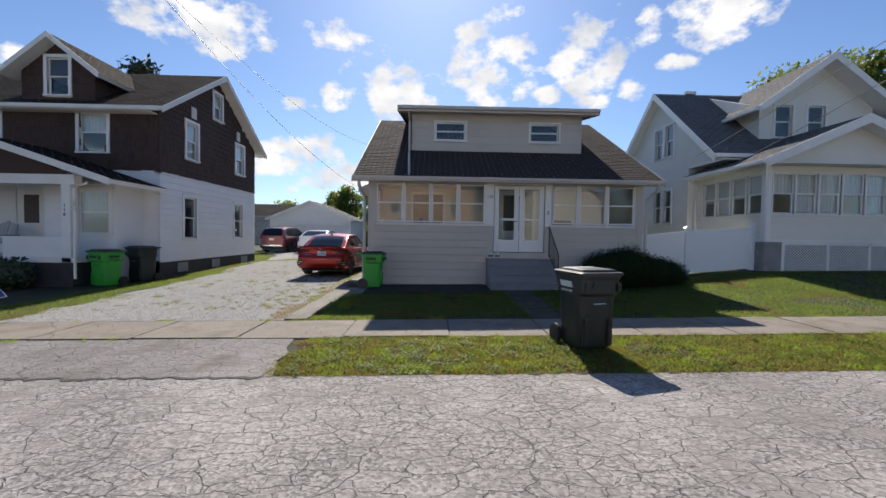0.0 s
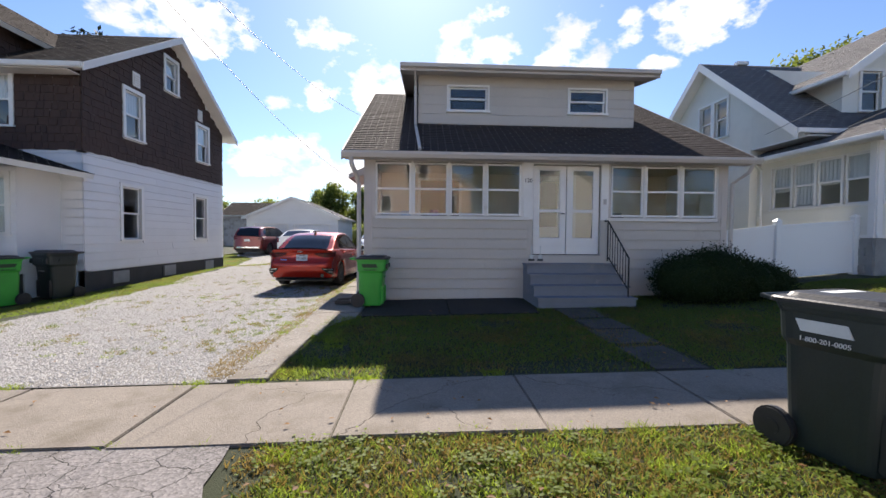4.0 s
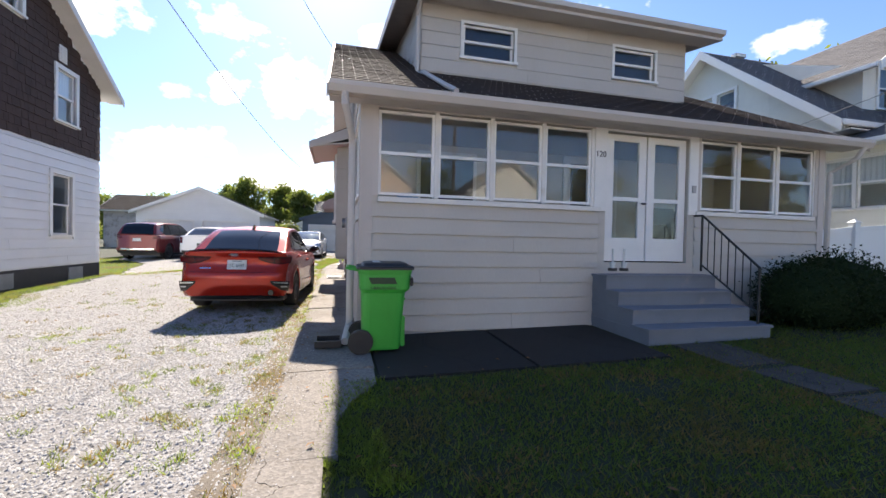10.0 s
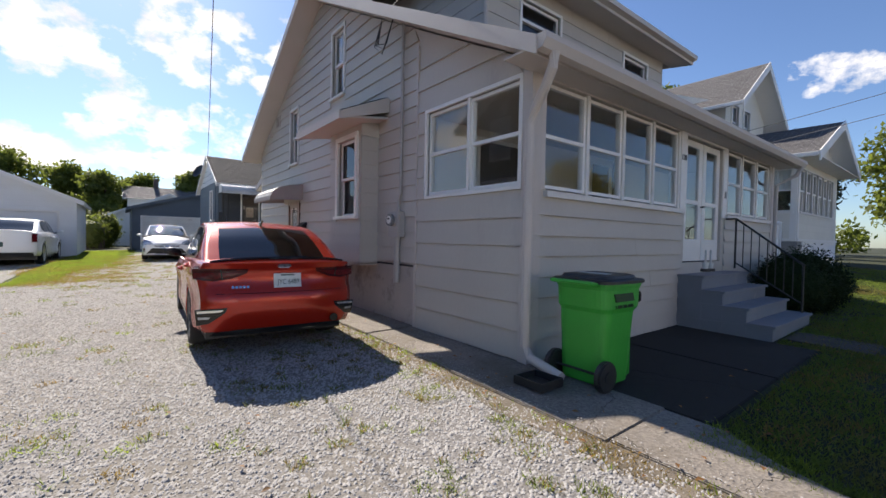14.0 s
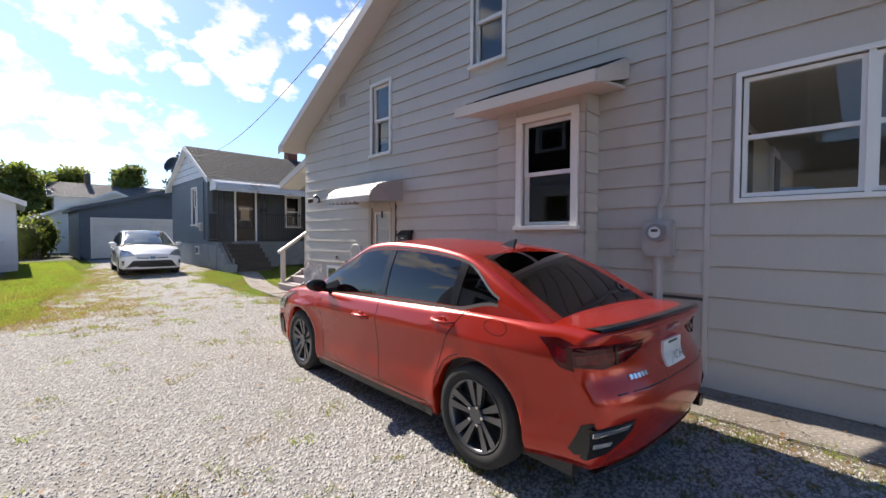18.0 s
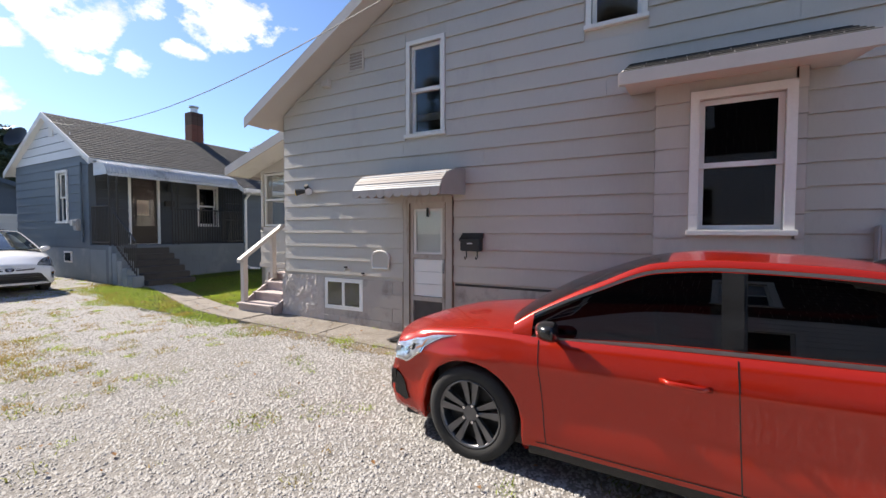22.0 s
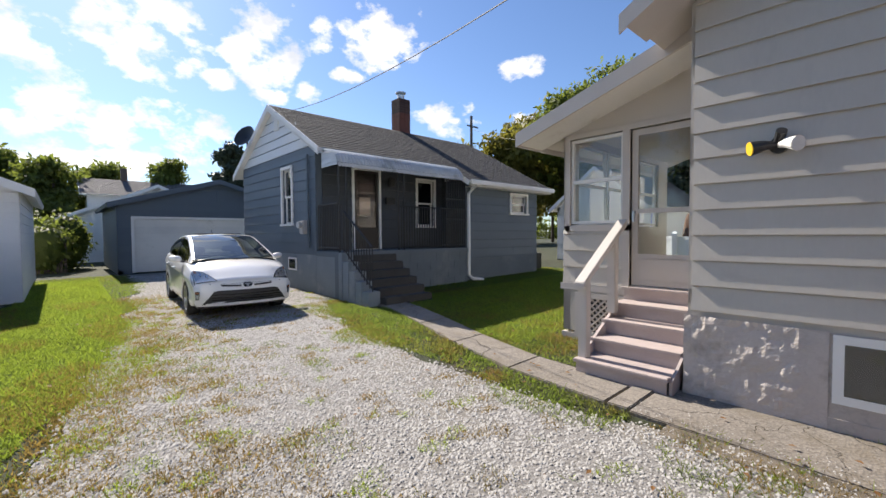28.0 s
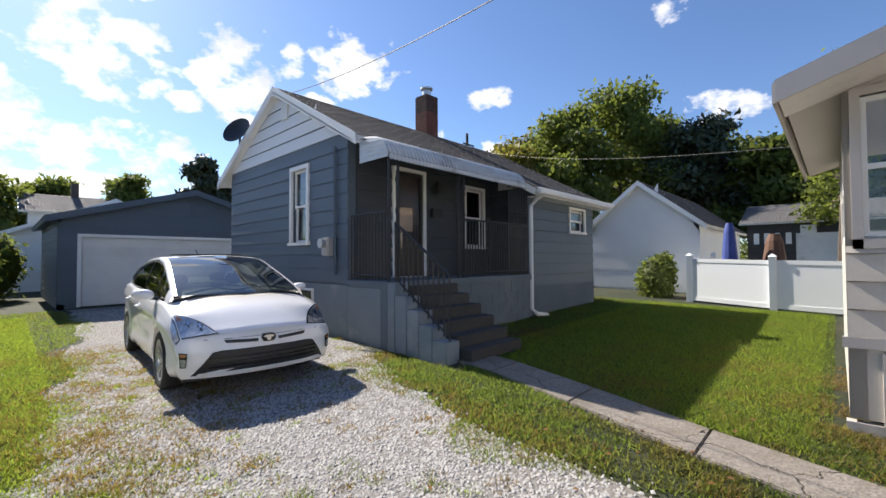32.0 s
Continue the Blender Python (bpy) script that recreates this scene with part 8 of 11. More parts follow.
    spec["detail"](car, face_patch, both_sides, flank_patch, side, deck, strip, xf_, xr_, W)
    for a in ax:
        for sgn in (1, -1):
            build_wheel(car, a, sgn * (W - 0.02), R, 0.21, spec["rim"], 5)
    # seats and wheel
    for sx in (spec["roof_front"] - 0.35, spec["roof_front"] - 1.25):
        for sy in (-0.37, 0.37):
            part("seat", Geo().box(sx - 0.08, sx + 0.12, sy - 0.24, sy + 0.24, 0.5, 1.02).box(sx - 0.06, sx + 0.04, sy - 0.11, sy + 0.11, 1.04, 1.2), SEAT, car, bevel=0.03)
    part("dashboard", Geo().box(xc - 0.75, xc - 0.15, -W + 0.2, W - 0.2, 0.6, sh(xc) - 0.06), SEAT, car, bevel=0.05)
    g_ = Geo().tube([(xc - 0.85 + 0.05 * math.sin(k * math.pi / 12), 0.37 + 0.18 * math.cos(k * math.pi / 12), 0.88 + 0.18 * math.sin(k * math.pi / 12)) for k in range(25)], 0.016, 6)
    part("steering_wheel", g_, SEAT, car)
    return car


def antenna_fin(car, x, z):
    part("antenna_fin", Geo().prism([(x + 0.09, 0.02, z), (x - 0.10, 0.03, z - 0.01), (x - 0.10, 0.0, z + 0.065)], (0, -0.03, 0)), GLOSS_BLACK, car)


def red_detail(car, face_patch, both, flank, side, deck, strip, xf_, xr_, W):
    both("tail_lamp", False, [(0.84, 0.905), (0.83, 0.80), (0.66, 0.775), (0.50, 0.80), (0.36, 0.855), (0.34, 0.90)], LENS_SMOKE, lift=0.006)
    both("lamp_strip", False, [(0.83, 0.86), (0.82, 0.815), (0.66, 0.80), (0.52, 0.822), (0.40, 0.865), (0.62, 0.862)], LENS_RED, lift=0.011)
    both("lamp_divider", False, [(0.60, 0.90), (0.585, 0.79), (0.575, 0.79), (0.59, 0.90)], GLOSS_BLACK, lift=0.014)
    flank("tail_lamp", [(xr_ + 0.03, 0.085), (xr_ + 0.03, 0.27), (xr_ + 0.14, 0.27), (xr_ + 0.30, 0.15), (xr_ + 0.44, 0.075), (xr_ + 0.24, 0.06)], LENS_SMOKE, lift=0.006)
    flank("lamp_strip", [(xr_ + 0.04, 0.14), (xr_ + 0.04, 0.245), (xr_ + 0.14, 0.245), (xr_ + 0.26, 0.16), (xr_ + 0.20, 0.12)], LENS_RED, lift=0.010)
    both("bumper_vent", False, [(0.82, 0.50), (0.80, 0.34), (0.70, 0.36), (0.56, 0.47), (0.54, 0.52)], GLOSS_BLACK, lift=0.005)
    flank("bumper_vent", [(xr_ + 0.02, 0.62), (xr_ + 0.02, 0.86), (xr_ + 0.10, 0.90), (xr_ + 0.16, 0.86), (xr_ + 0.10, 0.66)], GLOSS_BLACK, lift=0.006)
    both("reflector_strip", False, [(0.80, 0.49), (0.80, 0.465), (0.60, 0.478), (0.575, 0.50)], CHROME, lift=0.009)
    both("reflector_strip", False, [(0.79, 0.43), (0.79, 0.405), (0.70, 0.41), (0.69, 0.43)], LENS_CLEAR, lift=0.009)
    face_patch("bumper_valance", False, [(-0.68, 0.22), (0.68, 0.22), (0.62, 0.265), (0.40, 0.285), (-0.40, 0.285), (-0.62, 0.265)], GLOSS_BLACK, lift=0.008)
    face_patch("lid_seam", False, [(-0.64, 0.652), (0.64, 0.652), (0.64, 0.657), (-0.64, 0.657)], GLOSS_BLACK, lift=0.004)
    pl_ = face_patch("number_plate", False, [(-0.18, 0.70), (0.10, 0.70), (0.10, 0.845), (-0.18, 0.845)], PLATE, lift=0.016, label_="white number plate with dark green characters")
    face_patch("plate_band", False, [(-0.11, 0.822), (0.03, 0.822), (0.03, 0.836), (-0.11, 0.836)], PLATE_INK, lift=0.019)
    plate_x = pl_.data.vertices[0].co.x - 0.006
    cu_ = bpy.data.curves.new("plate_text", "FONT")
    cu_.body, cu_.size, cu_.align_x = "JYC 6489", 0.072, "CENTER"
    tmp_ = bpy.data.objects.new("plate_text", cu_)
    me_ = bpy.data.meshes.new_from_object(tmp_)
    bpy.data.objects.remove(tmp_)
    me_.transform(Matrix.Translation((plate_x - 0.004, -0.04, 0.735)) @ Matrix(((0, 0, -1, 0), (-1, 0, 0, 0), (0, 1, 0, 0), (0, 0, 0, 1))) @ Matrix.Diagonal((0.80, 1.1, 1.0, 1.0)))
    part("plate_characters", me_, PLATE_INK, car)
    face_patch("badge", False, [(-0.075, 0.925), (-0.05, 0.905), (0.05, 0.905), (0.075, 0.925), (0.05, 0.945), (-0.05, 0.945)], CHROME, lift=0.010)
    for k in range(5):
        y0 = 0.50 - k * 0.034
        face_patch("badge_bar", False, [(y0, 0.705), (y0 - 0.024, 0.705), (y0 - 0.024, 0.728), (y0, 0.728)], CHROME, lift=0.008)
    g_ = Geo()
    n = 20
    for i in range(n + 1):
        f = -1 + 2 * i / n
        p = deck(xr_ + 0.07, abs(f) * 0.92)
        y = p.y * (1 if f >= 0 else -1)
        xx = p.x - 0.02 + 0.10 * abs(f) ** 3 * 0.5
        g_.v += [(xx + 0.05, y, p.z + 0.003), (xx - 0.055, y, p.z + 0.030 - 0.015 * abs(f) ** 4), (xx - 0.066, y, p.z + 0.018 - 0.015 * abs(f) ** 4), (xx - 0.03, y, p.z - 0.012)]
    g_.f = [(4 * i + a, 4 * i + (a + 1) % 4, 4 * i + 4 + (a + 1) % 4, 4 * i + 4 + a) for i in range(n) for a in range(4)]
    part("lip_spoiler", g_, GLOSS_BLACK, car, "gloss black boot lip spoiler")
    both("headlamp", True, [(0.80, 0.71), (0.79, 0.645), (0.62, 0.625), (0.44, 0.655), (0.46, 0.685), (0.62, 0.705)], LENS_HEAD, lift=0.012)
    flank("headlamp", [(xf_ - 0.01, 0.06), (xf_ - 0.01, 0.24), (xf_ - 0.16, 0.31), (xf_ - 0.42, 0.23), (xf_ - 0.76, 0.115), (xf_ - 0.38, 0.075)], LENS_HEAD, lift=0.009)
    flank("headlamp_bezel", [(xf_ - 0.005, 0.045), (xf_ - 0.005, 0.265), (xf_ - 0.16, 0.335), (xf_ - 0.43, 0.25), (xf_ - 0.80, 0.115), (xf_ - 0.38, 0.06)], CHROME, lift=0.005)
    flank("lamp_bowl", [(xf_ - 0.10, 0.13), (xf_ - 0.11, 0.20), (xf_ - 0.16, 0.22), (xf_ - 0.21, 0.19), (xf_ - 0.21, 0.13), (xf_ - 0.15, 0.115)], CHROME, lift=0.012)
    flank("lamp_bowl", [(xf_ - 0.26, 0.13), (xf_ - 0.27, 0.18), (xf_ - 0.31, 0.19), (xf_ - 0.36, 0.165), (xf_ - 0.36, 0.12), (xf_ - 0.31, 0.11)], GLOSS_BLACK, lift=0.012)
    flank("fog_vent", [(xf_ - 0.03, 0.45), (xf_ - 0.03, 0.80), (xf_ - 0.14, 0.86), (xf_ - 0.22, 0.82), (xf_ - 0.15, 0.60)], GLOSS_BLACK, lift=0.008)
    face_patch("front_lip", True, [(-0.66, 0.225), (0.66, 0.225), (0.66, 0.26), (-0.66, 0.26)], GLOSS_BLACK, lift=0.02)
    flank("turn_lamp", [(xf_ - 0.40, 0.165), (xf_ - 0.40, 0.185), (xf_ - 0.48, 0.17), (xf_ - 0.60, 0.14), (xf_ - 0.48, 0.148)], AMBER_DULL, lift=0.013)
    face_patch("grille", True, [(-0.40, 0.585), (-0.34, 0.67), (0.34, 0.67), (0.40, 0.585), (0.30, 0.56), (-0.30, 0.56)], GLOSS_BLACK, lift=0.012)
    face_patch("lower_grille", True, [(-0.55, 0.27), (0.55, 0.27), (0.48, 0.42), (-0.48, 0.42)], GLOSS_BLACK, lift=0.012)
    both("fog_vent", True, [(0.79, 0.52), (0.76, 0.35), (0.71, 0.35), (0.68, 0.44), (0.65, 0.50)], GLOSS_BLACK, lift=0.012)
    both("fog_lamp", True, [(0.78, 0.505), (0.68, 0.485), (0.68, 0.47), (0.78, 0.487)], LENS_CLEAR, lift=0.02)
    face_patch("badge", True, [(-0.06, 0.70), (0, 0.685), (0.06, 0.70), (0, 0.715)], CHROME, lift=0.016)
    strip([side(-0.87 + 1.76 * i / 20, 0.985) for i in range(21)], 0.05, GLOSS_BLACK, "side_skirt", 0.012)
    p = side(-1.58, 0.22)
    for sgn in (1,):
        g_ = Geo()
        for k in range(25):
            a = k * math.pi / 12
            q = side(-1.44 + 0.085 * math.cos(a), 0.16 + 0.14 * math.sin(a))
            g_.v += [(q.x, q.y + 0.002, q.z), (q.x * 1.0 + 0.004 * math.cos(a), q.y + 0.002, q.z - 0.004 * math.sin(a))]
        g_.f = [(2 * i, 2 * i + 2, 2 * i + 3, 2 * i + 1) for i in range(24)]
        part("fuel_flap_seam", g_, GLOSS_BLACK, car)
    antenna_fin(car, -0.86, 1.375)
    for sgn in (1, -1):
        part("wiper", Geo().tube([(0.97, 0.42 + 0.1 * sgn, 1.02), (0.90, 0.10 + 0.1 * sgn, 1.075), (0.93, -0.25 + 0.1 * sgn, 1.065)] if sgn > 0 else [(1.0, -0.05, 1.015), (0.92, -0.30, 1.06), (0.90, -0.56, 1.05)], 0.013, 5), GLOSS_BLACK, car)
    part("cowl_panel", Geo().tube([tuple(deck(1.0 - 0.05 * abs(k / 10) ** 2, min(0.93, abs(k / 10) * 0.93))) if k >= 0 else (lambda p: (p.x, -p.y, p.z))(deck(1.0 - 0.05 * abs(k / 10) ** 2, abs(k / 10) * 0.93)) for k in range(-10, 11)], 0.03, 6), GLOSS_BLACK, car)
    part("hanging_charm", Geo().tube([(0.35, 0.02, 1.24), (0.35, 0.02, 1.10)], 0.012, 6), CHROME, car)
    part("exhaust_tip", Geo().tube([(xr_ + 0.25, -0.55, 0.33), (xr_ + 0.05, -0.55, 0.33)], 0.045, 12), GLOSS_BLACK, car)


RED_SPEC = dict(L=4.42, W=1.68, paint=RED, glass=CAR_GLASS, rim=RIM_DARK, wheel=0.325, axles=(-1.28, 1.31),
                top=[(-2.3, 0.985), (-2.1, 1.0), (-1.6, 1.0), (-0.5, 0.98), (0.6, 0.975), (1.05, 0.98), (1.6, 0.93), (2.05, 0.85), (2.3, 0.76)],
                shoulder=[(-2.3, 0.95), (-1.9, 0.97), (-1.3, 0.965), (-0.3, 0.93), (0.7, 0.895), (1.3, 0.875), (1.9, 0.81), (2.3, 0.725)],
                sill=[(-2.3, 0.27), (-1.7, 0.24), (-0.8, 0.20), (0.9, 0.19), (1.8, 0.20), (2.3, 0.24)],
                roof=[(-1.78, 0.975), (-1.62, 1.065), (-1.25, 1.265), (-0.95, 1.37), (-0.5, 1.425), (-0.1, 1.44), (0.2, 1.415), (0.52, 1.27), (0.88, 1.07), (1.03, 0.965)],
                cowl=1.03, boot=-1.78, roof_front=0.16, roof_rear=-1.06, rear_edge=1.2, windows=[(0.90, -0.10), (-0.21, -1.00), (-1.06, -1.40)], pillars=[(-0.16, -0.16), (-1.02, -1.05)], sculpted=True, tip=0.40, belt_w=0.022,
                seams=[(0.84, 0.78), (-0.17, -0.20), (-1.16, -0.93)], handles=[0.05, -0.98], mirror=0.72, mirror_mat=GLOSS_BLACK, detail=red_detail, belt=SATIN, pillar_mat=GLOSS_BLACK)
rz = ground_z(-3.4, 15.45) + 0.012
red_car = make_car("sedan", "orange-red compact sedan parked on the gravel driveway", (-3.49, 15.47, rz), 86.8, RED_SPEC, 0.975)


def prius_detail(car, face_patch, both, flank, side, deck, strip, xf_, xr_, W):
    def lamp_grid(nm, mt, lift, x_lo, x_hi, shape, parent=None):
        """A lens on the corner of the bonnet: shape gives the inner edge at a share of its length."""
        for sgn in (1, -1):
            g_ = Geo()
            for i in range(13):
                f = i / 12
                lo, hi = shape(f)
                for j in range(6):
                    p = deck(x_hi + (x_lo - x_hi) * f, lo + (hi - lo) * j / 5)
                    g_.v.append((p.x + lift * 0.4, sgn * p.y, p.z + lift))
            g_.f = [(6 * i + j, 6 * i + j + 1, 6 * i + 7 + j, 6 * i + 6 + j) for i in range(12) for j in range(5)]
            part(nm, g_, mt, car, smooth=True)
    lamp_grid("headlamp_bezel", GLOSS_BLACK, 0.006, xf_ - 0.50, xf_ - 0.004, lambda f: (0.60 + 0.36 * f, 0.995))
    lamp_grid("headlamp", LENS_HEAD, 0.011, xf_ - 0.48, xf_ - 0.012, lambda f: (0.63 + 0.335 * f, 0.992))
    lamp_grid("lamp_bowl", GLOSS_BLACK, 0.015, xf_ - 0.20, xf_ - 0.07, lambda f: (0.74 + 0.05 * abs(f - 0.5) * 2, 0.81 - 0.05 * abs(f - 0.5) * 2))
    lamp_grid("lamp_reflector", CHROME, 0.019, xf_ - 0.17, xf_ - 0.10, lambda f: (0.76, 0.79))
    lamp_grid("lamp_bowl", GLOSS_BLACK, 0.015, xf_ - 0.27, xf_ - 0.14, lambda f: (0.86 + 0.04 * abs(f - 0.5) * 2, 0.92 - 0.04 * abs(f - 0.5) * 2))
    lamp_grid("lamp_reflector", CHROME, 0.019, xf_ - 0.24, xf_ - 0.17, lambda f: (0.875, 0.905))
    lamp_grid("turn_lamp", AMBER_DULL, 0.016, xf_ - 0.42, xf_ - 0.30, lambda f: (0.93 + 0.03 * f, 0.985))
    flank("headlamp_bezel", [(xf_ - 0.01, 0.005), (xf_ - 0.01, 0.13), (xf_ - 0.16, 0.19), (xf_ - 0.32, 0.14), (xf_ - 0.50, 0.01)], GLOSS_BLACK, lift=0.005)
    flank("headlamp", [(xf_ - 0.02, 0.01), (xf_ - 0.02, 0.115), (xf_ - 0.16, 0.17), (xf_ - 0.31, 0.12), (xf_ - 0.47, 0.015)], LENS_HEAD, lift=0.010)
    face_patch("bonnet_seam", True, [(-0.60, 0.600), (0.60, 0.600), (0.60, 0.606), (-0.60, 0.606)], BLACK_PLASTIC, lift=0.002)
    face_patch("lower_grille", True, [(-0.70, 0.25), (0.70, 0.25), (0.53, 0.475), (0.46, 0.49), (-0.46, 0.49), (-0.53, 0.475)], BLACK_PLASTIC, lift=0.010)
    for zz in (0.32, 0.365, 0.41):
        face_patch("grille_bar", True, [(-0.56, zz), (0.56, zz), (0.56, zz + 0.012), (-0.56, zz + 0.012)], GLOSS_BLACK, lift=0.016)
    face_patch("lower_lip", True, [(-0.66, 0.245), (0.66, 0.245), (0.64, 0.272), (-0.64, 0.272)], PEARL, lift=0.026)
    both("upper_slot", True, [(0.43, 0.592), (0.41, 0.56), (0.11, 0.545), (0.105, 0.575)], BLACK_PLASTIC, lift=0.010)
    both("fog_lamp", True, [(0.80, 0.49), (0.79, 0.34), (0.745, 0.34), (0.735, 0.48)], GLOSS_BLACK, lift=0.008)
    both("fog_lamp", True, [(0.795, 0.43), (0.785, 0.35), (0.75, 0.35), (0.745, 0.42)], LENS_CLEAR, lift=0.013)
    both("turn_lamp", True, [(0.795, 0.48), (0.79, 0.445), (0.75, 0.445), (0.742, 0.47)], AMBER_DULL, lift=0.013)
    face_patch("badge", True, [(-0.08, 0.578), (-0.05, 0.535), (0.05, 0.535), (0.08, 0.578), (0.05, 0.615), (-0.05, 0.615)], GLOSS_BLACK, lift=0.016)
    face_patch("badge_bar", True, [(-0.06, 0.585), (-0.03, 0.575), (0.03, 0.575), (0.06, 0.585), (0.03, 0.60), (-0.03, 0.60)], CHROME, lift=0.021)
    face_patch("badge_bar", True, [(-0.018, 0.545), (0.018, 0.545), (0.022, 0.575), (-0.022, 0.575)], CHROME, lift=0.021)
    both("tail_lamp", False, [(0.80, 0.98), (0.80, 0.68), (0.64, 0.70), (0.66, 0.96)], LENS_RED, lift=0.01)
    part("antenna", Geo().tube([(-0.75, 0.0, 1.44), (-0.95, 0.0, 1.58)], 0.006, 5), GLOSS_BLACK, car)
    cowl_ = [deck(1.40 - 0.05 * abs(k / 10) ** 2, abs(k / 10) * 0.9) for k in range(-10, 11)]
    part("cowl_panel", Geo().tube([(p.x, p.y * (1 if k >= 10 else -1), p.z + 0.004) for k, p in enumerate(cowl_)], 0.024, 6), BLACK_PLASTIC, car)
    part("wiper", Geo().tube([(1.40, 0.62, 1.01), (1.33, 0.30, 1.075), (1.40, -0.05, 1.05)], 0.012, 5), GLOSS_BLACK, car)
    part("wiper", Geo().tube([(1.42, 0.02, 1.03), (1.33, -0.30, 1.075), (1.36, -0.62, 1.02)], 0.012, 5), GLOSS_BLACK, car)
    part("roof_panel", Geo().box(-0.62, 0.0, -0.42, 0.42, 1.482, 1.494), GLOSS_BLACK, car, "black glass roof panel")


PRIUS_SPEC = dict(L=4.46, W=1.745, paint=PEARL, glass=CAR_GLASS, screen=HATCH_GLASS, rim=RIM_SILVER, wheel=0.315, axles=(-1.36, 1.32), bow=0.20,
                  top=[(-2.23, 1.10), (-1.8, 1.12), (-0.5, 1.04), (0.8, 1.05), (1.3, 1.025), (1.7, 0.915), (2.0, 0.80), (2.23, 0.665)],
                  shoulder=[(-2.23, 1.02), (-1.6, 1.03), (-0.6, 0.98), (0.6, 0.93), (1.2, 0.92), (1.7, 0.83), (2.0, 0.735), (2.23, 0.61)],
                  sill=[(-2.23, 0.28), (-1.0, 0.2), (1.0, 0.19), (2.23, 0.22)],
                  roof=[(-2.1, 1.06), (-1.8, 1.18), (-1.2, 1.36), (-0.6, 1.47), (-0.15, 1.49), (0.2, 1.455), (0.7, 1.29), (1.2, 1.09), (1.36, 1.015)],
                  cowl=1.36, boot=-2.1, roof_front=0.12, roof_rear=-1.2, windows=[(1.15, 0.62), (0.55, -0.18), (-0.30, -1.15), (-1.22, -1.6)], pillars=[(-0.24, -0.24)],
                  seams=[(0.98, 0.9), (-0.2, -0.22), (-1.1, -0.95)], handles=[-0.02, -0.95], mirror=0.85, detail=prius_detail)
pz = ground_z(-3.45, 29.1) + 0.012
make_car("hatchback", "pearl white hybrid hatchback on the gravel", (-3.45, 29.14, pz), -93.5, PRIUS_SPEC, 0.895)


def suv_detail(car, face_patch, both, flank, side, deck, strip, xf_, xr_, W):
    both("tail_lamp", False, [(0.86, 1.06), (0.86, 0.90), (0.60, 0.92), (0.62, 1.02)], LENS_RED, lift=0.012)
    face_patch("bumper_trim", False, [(-0.7, 0.40), (0.7, 0.40), (0.66, 0.50), (-0.66, 0.50)], CHROME, lift=0.012)
    face_patch("lower_cladding", False, [(-0.8, 0.28), (0.8, 0.28), (0.8, 0.38), (-0.8, 0.38)], BLACK_PLASTIC, lift=0.01)
    face_patch("number_plate", False, [(-0.16, 0.80), (0.16, 0.80), (0.16, 0.93), (-0.16, 0.93)], PLATE, lift=0.015)


SUV_SPEC = dict(L=4.5, W=1.84, paint=DEEP_RED, glass=CAR_GLASS, rim=RIM_DARK, wheel=0.35, axles=(-1.32, 1.36),
                top=[(-2.25, 1.10), (-1.5, 1.10), (0.6, 1.08), (1.1, 1.06), (1.7, 0.98), (2.25, 0.80)],
                shoulder=[(-2.25, 1.06), (-1.0, 1.06), (0.6, 1.0), (1.3, 0.96), (2.25, 0.74)],
                sill=[(-2.25, 0.32), (0, 0.26), (2.25, 0.30)],
                roof=[(-2.22, 1.12), (-2.05, 1.45), (-1.85, 1.60), (-0.9, 1.68), (0.0, 1.68), (0.3, 1.62), (0.8, 1.33), (1.2, 1.04)],
                cowl=1.2, boot=-2.22, roof_front=0.2, roof_rear=-1.9, windows=[(0.95, -0.0), (-0.12, -1.0), (-1.1, -1.85)], pillars=[(-0.06, -0.06), (-1.05, -1.05)],
                seams=[(0.95, 0.9), (-0.05, -0.06), (-1.0, -0.9)], handles=[0.15, -0.8], mirror=0.75, detail=suv_detail)
make_car("suv", "dark red compact sport utility by the garage", (-10.2, 29.3, ground_z(-10.2, 29.3)), 84, SUV_SPEC)


def white_detail(car, face_patch, both, flank, side, deck, strip, xf_, xr_, W):
    both("tail_lamp", False, [(0.88, 0.98), (0.88, 0.72), (0.76, 0.72), (0.76, 0.98)], LENS_RED, lift=0.012)
    face_patch("number_plate", False, [(-0.16, 0.58), (0.16, 0.58), (0.16, 0.72), (-0.16, 0.72)], PLATE_INK, lift=0.015)
    face_patch("lower_valance", False, [(-0.8, 0.28), (0.8, 0.28), (0.8, 0.40), (-0.8, 0.40)], BLACK_PLASTIC, lift=0.01)
    face_patch("badge", False, [(-0.12, 0.95), (0.12, 0.95), (0.12, 0.965), (-0.12, 0.965)], CHROME, lift=0.012)


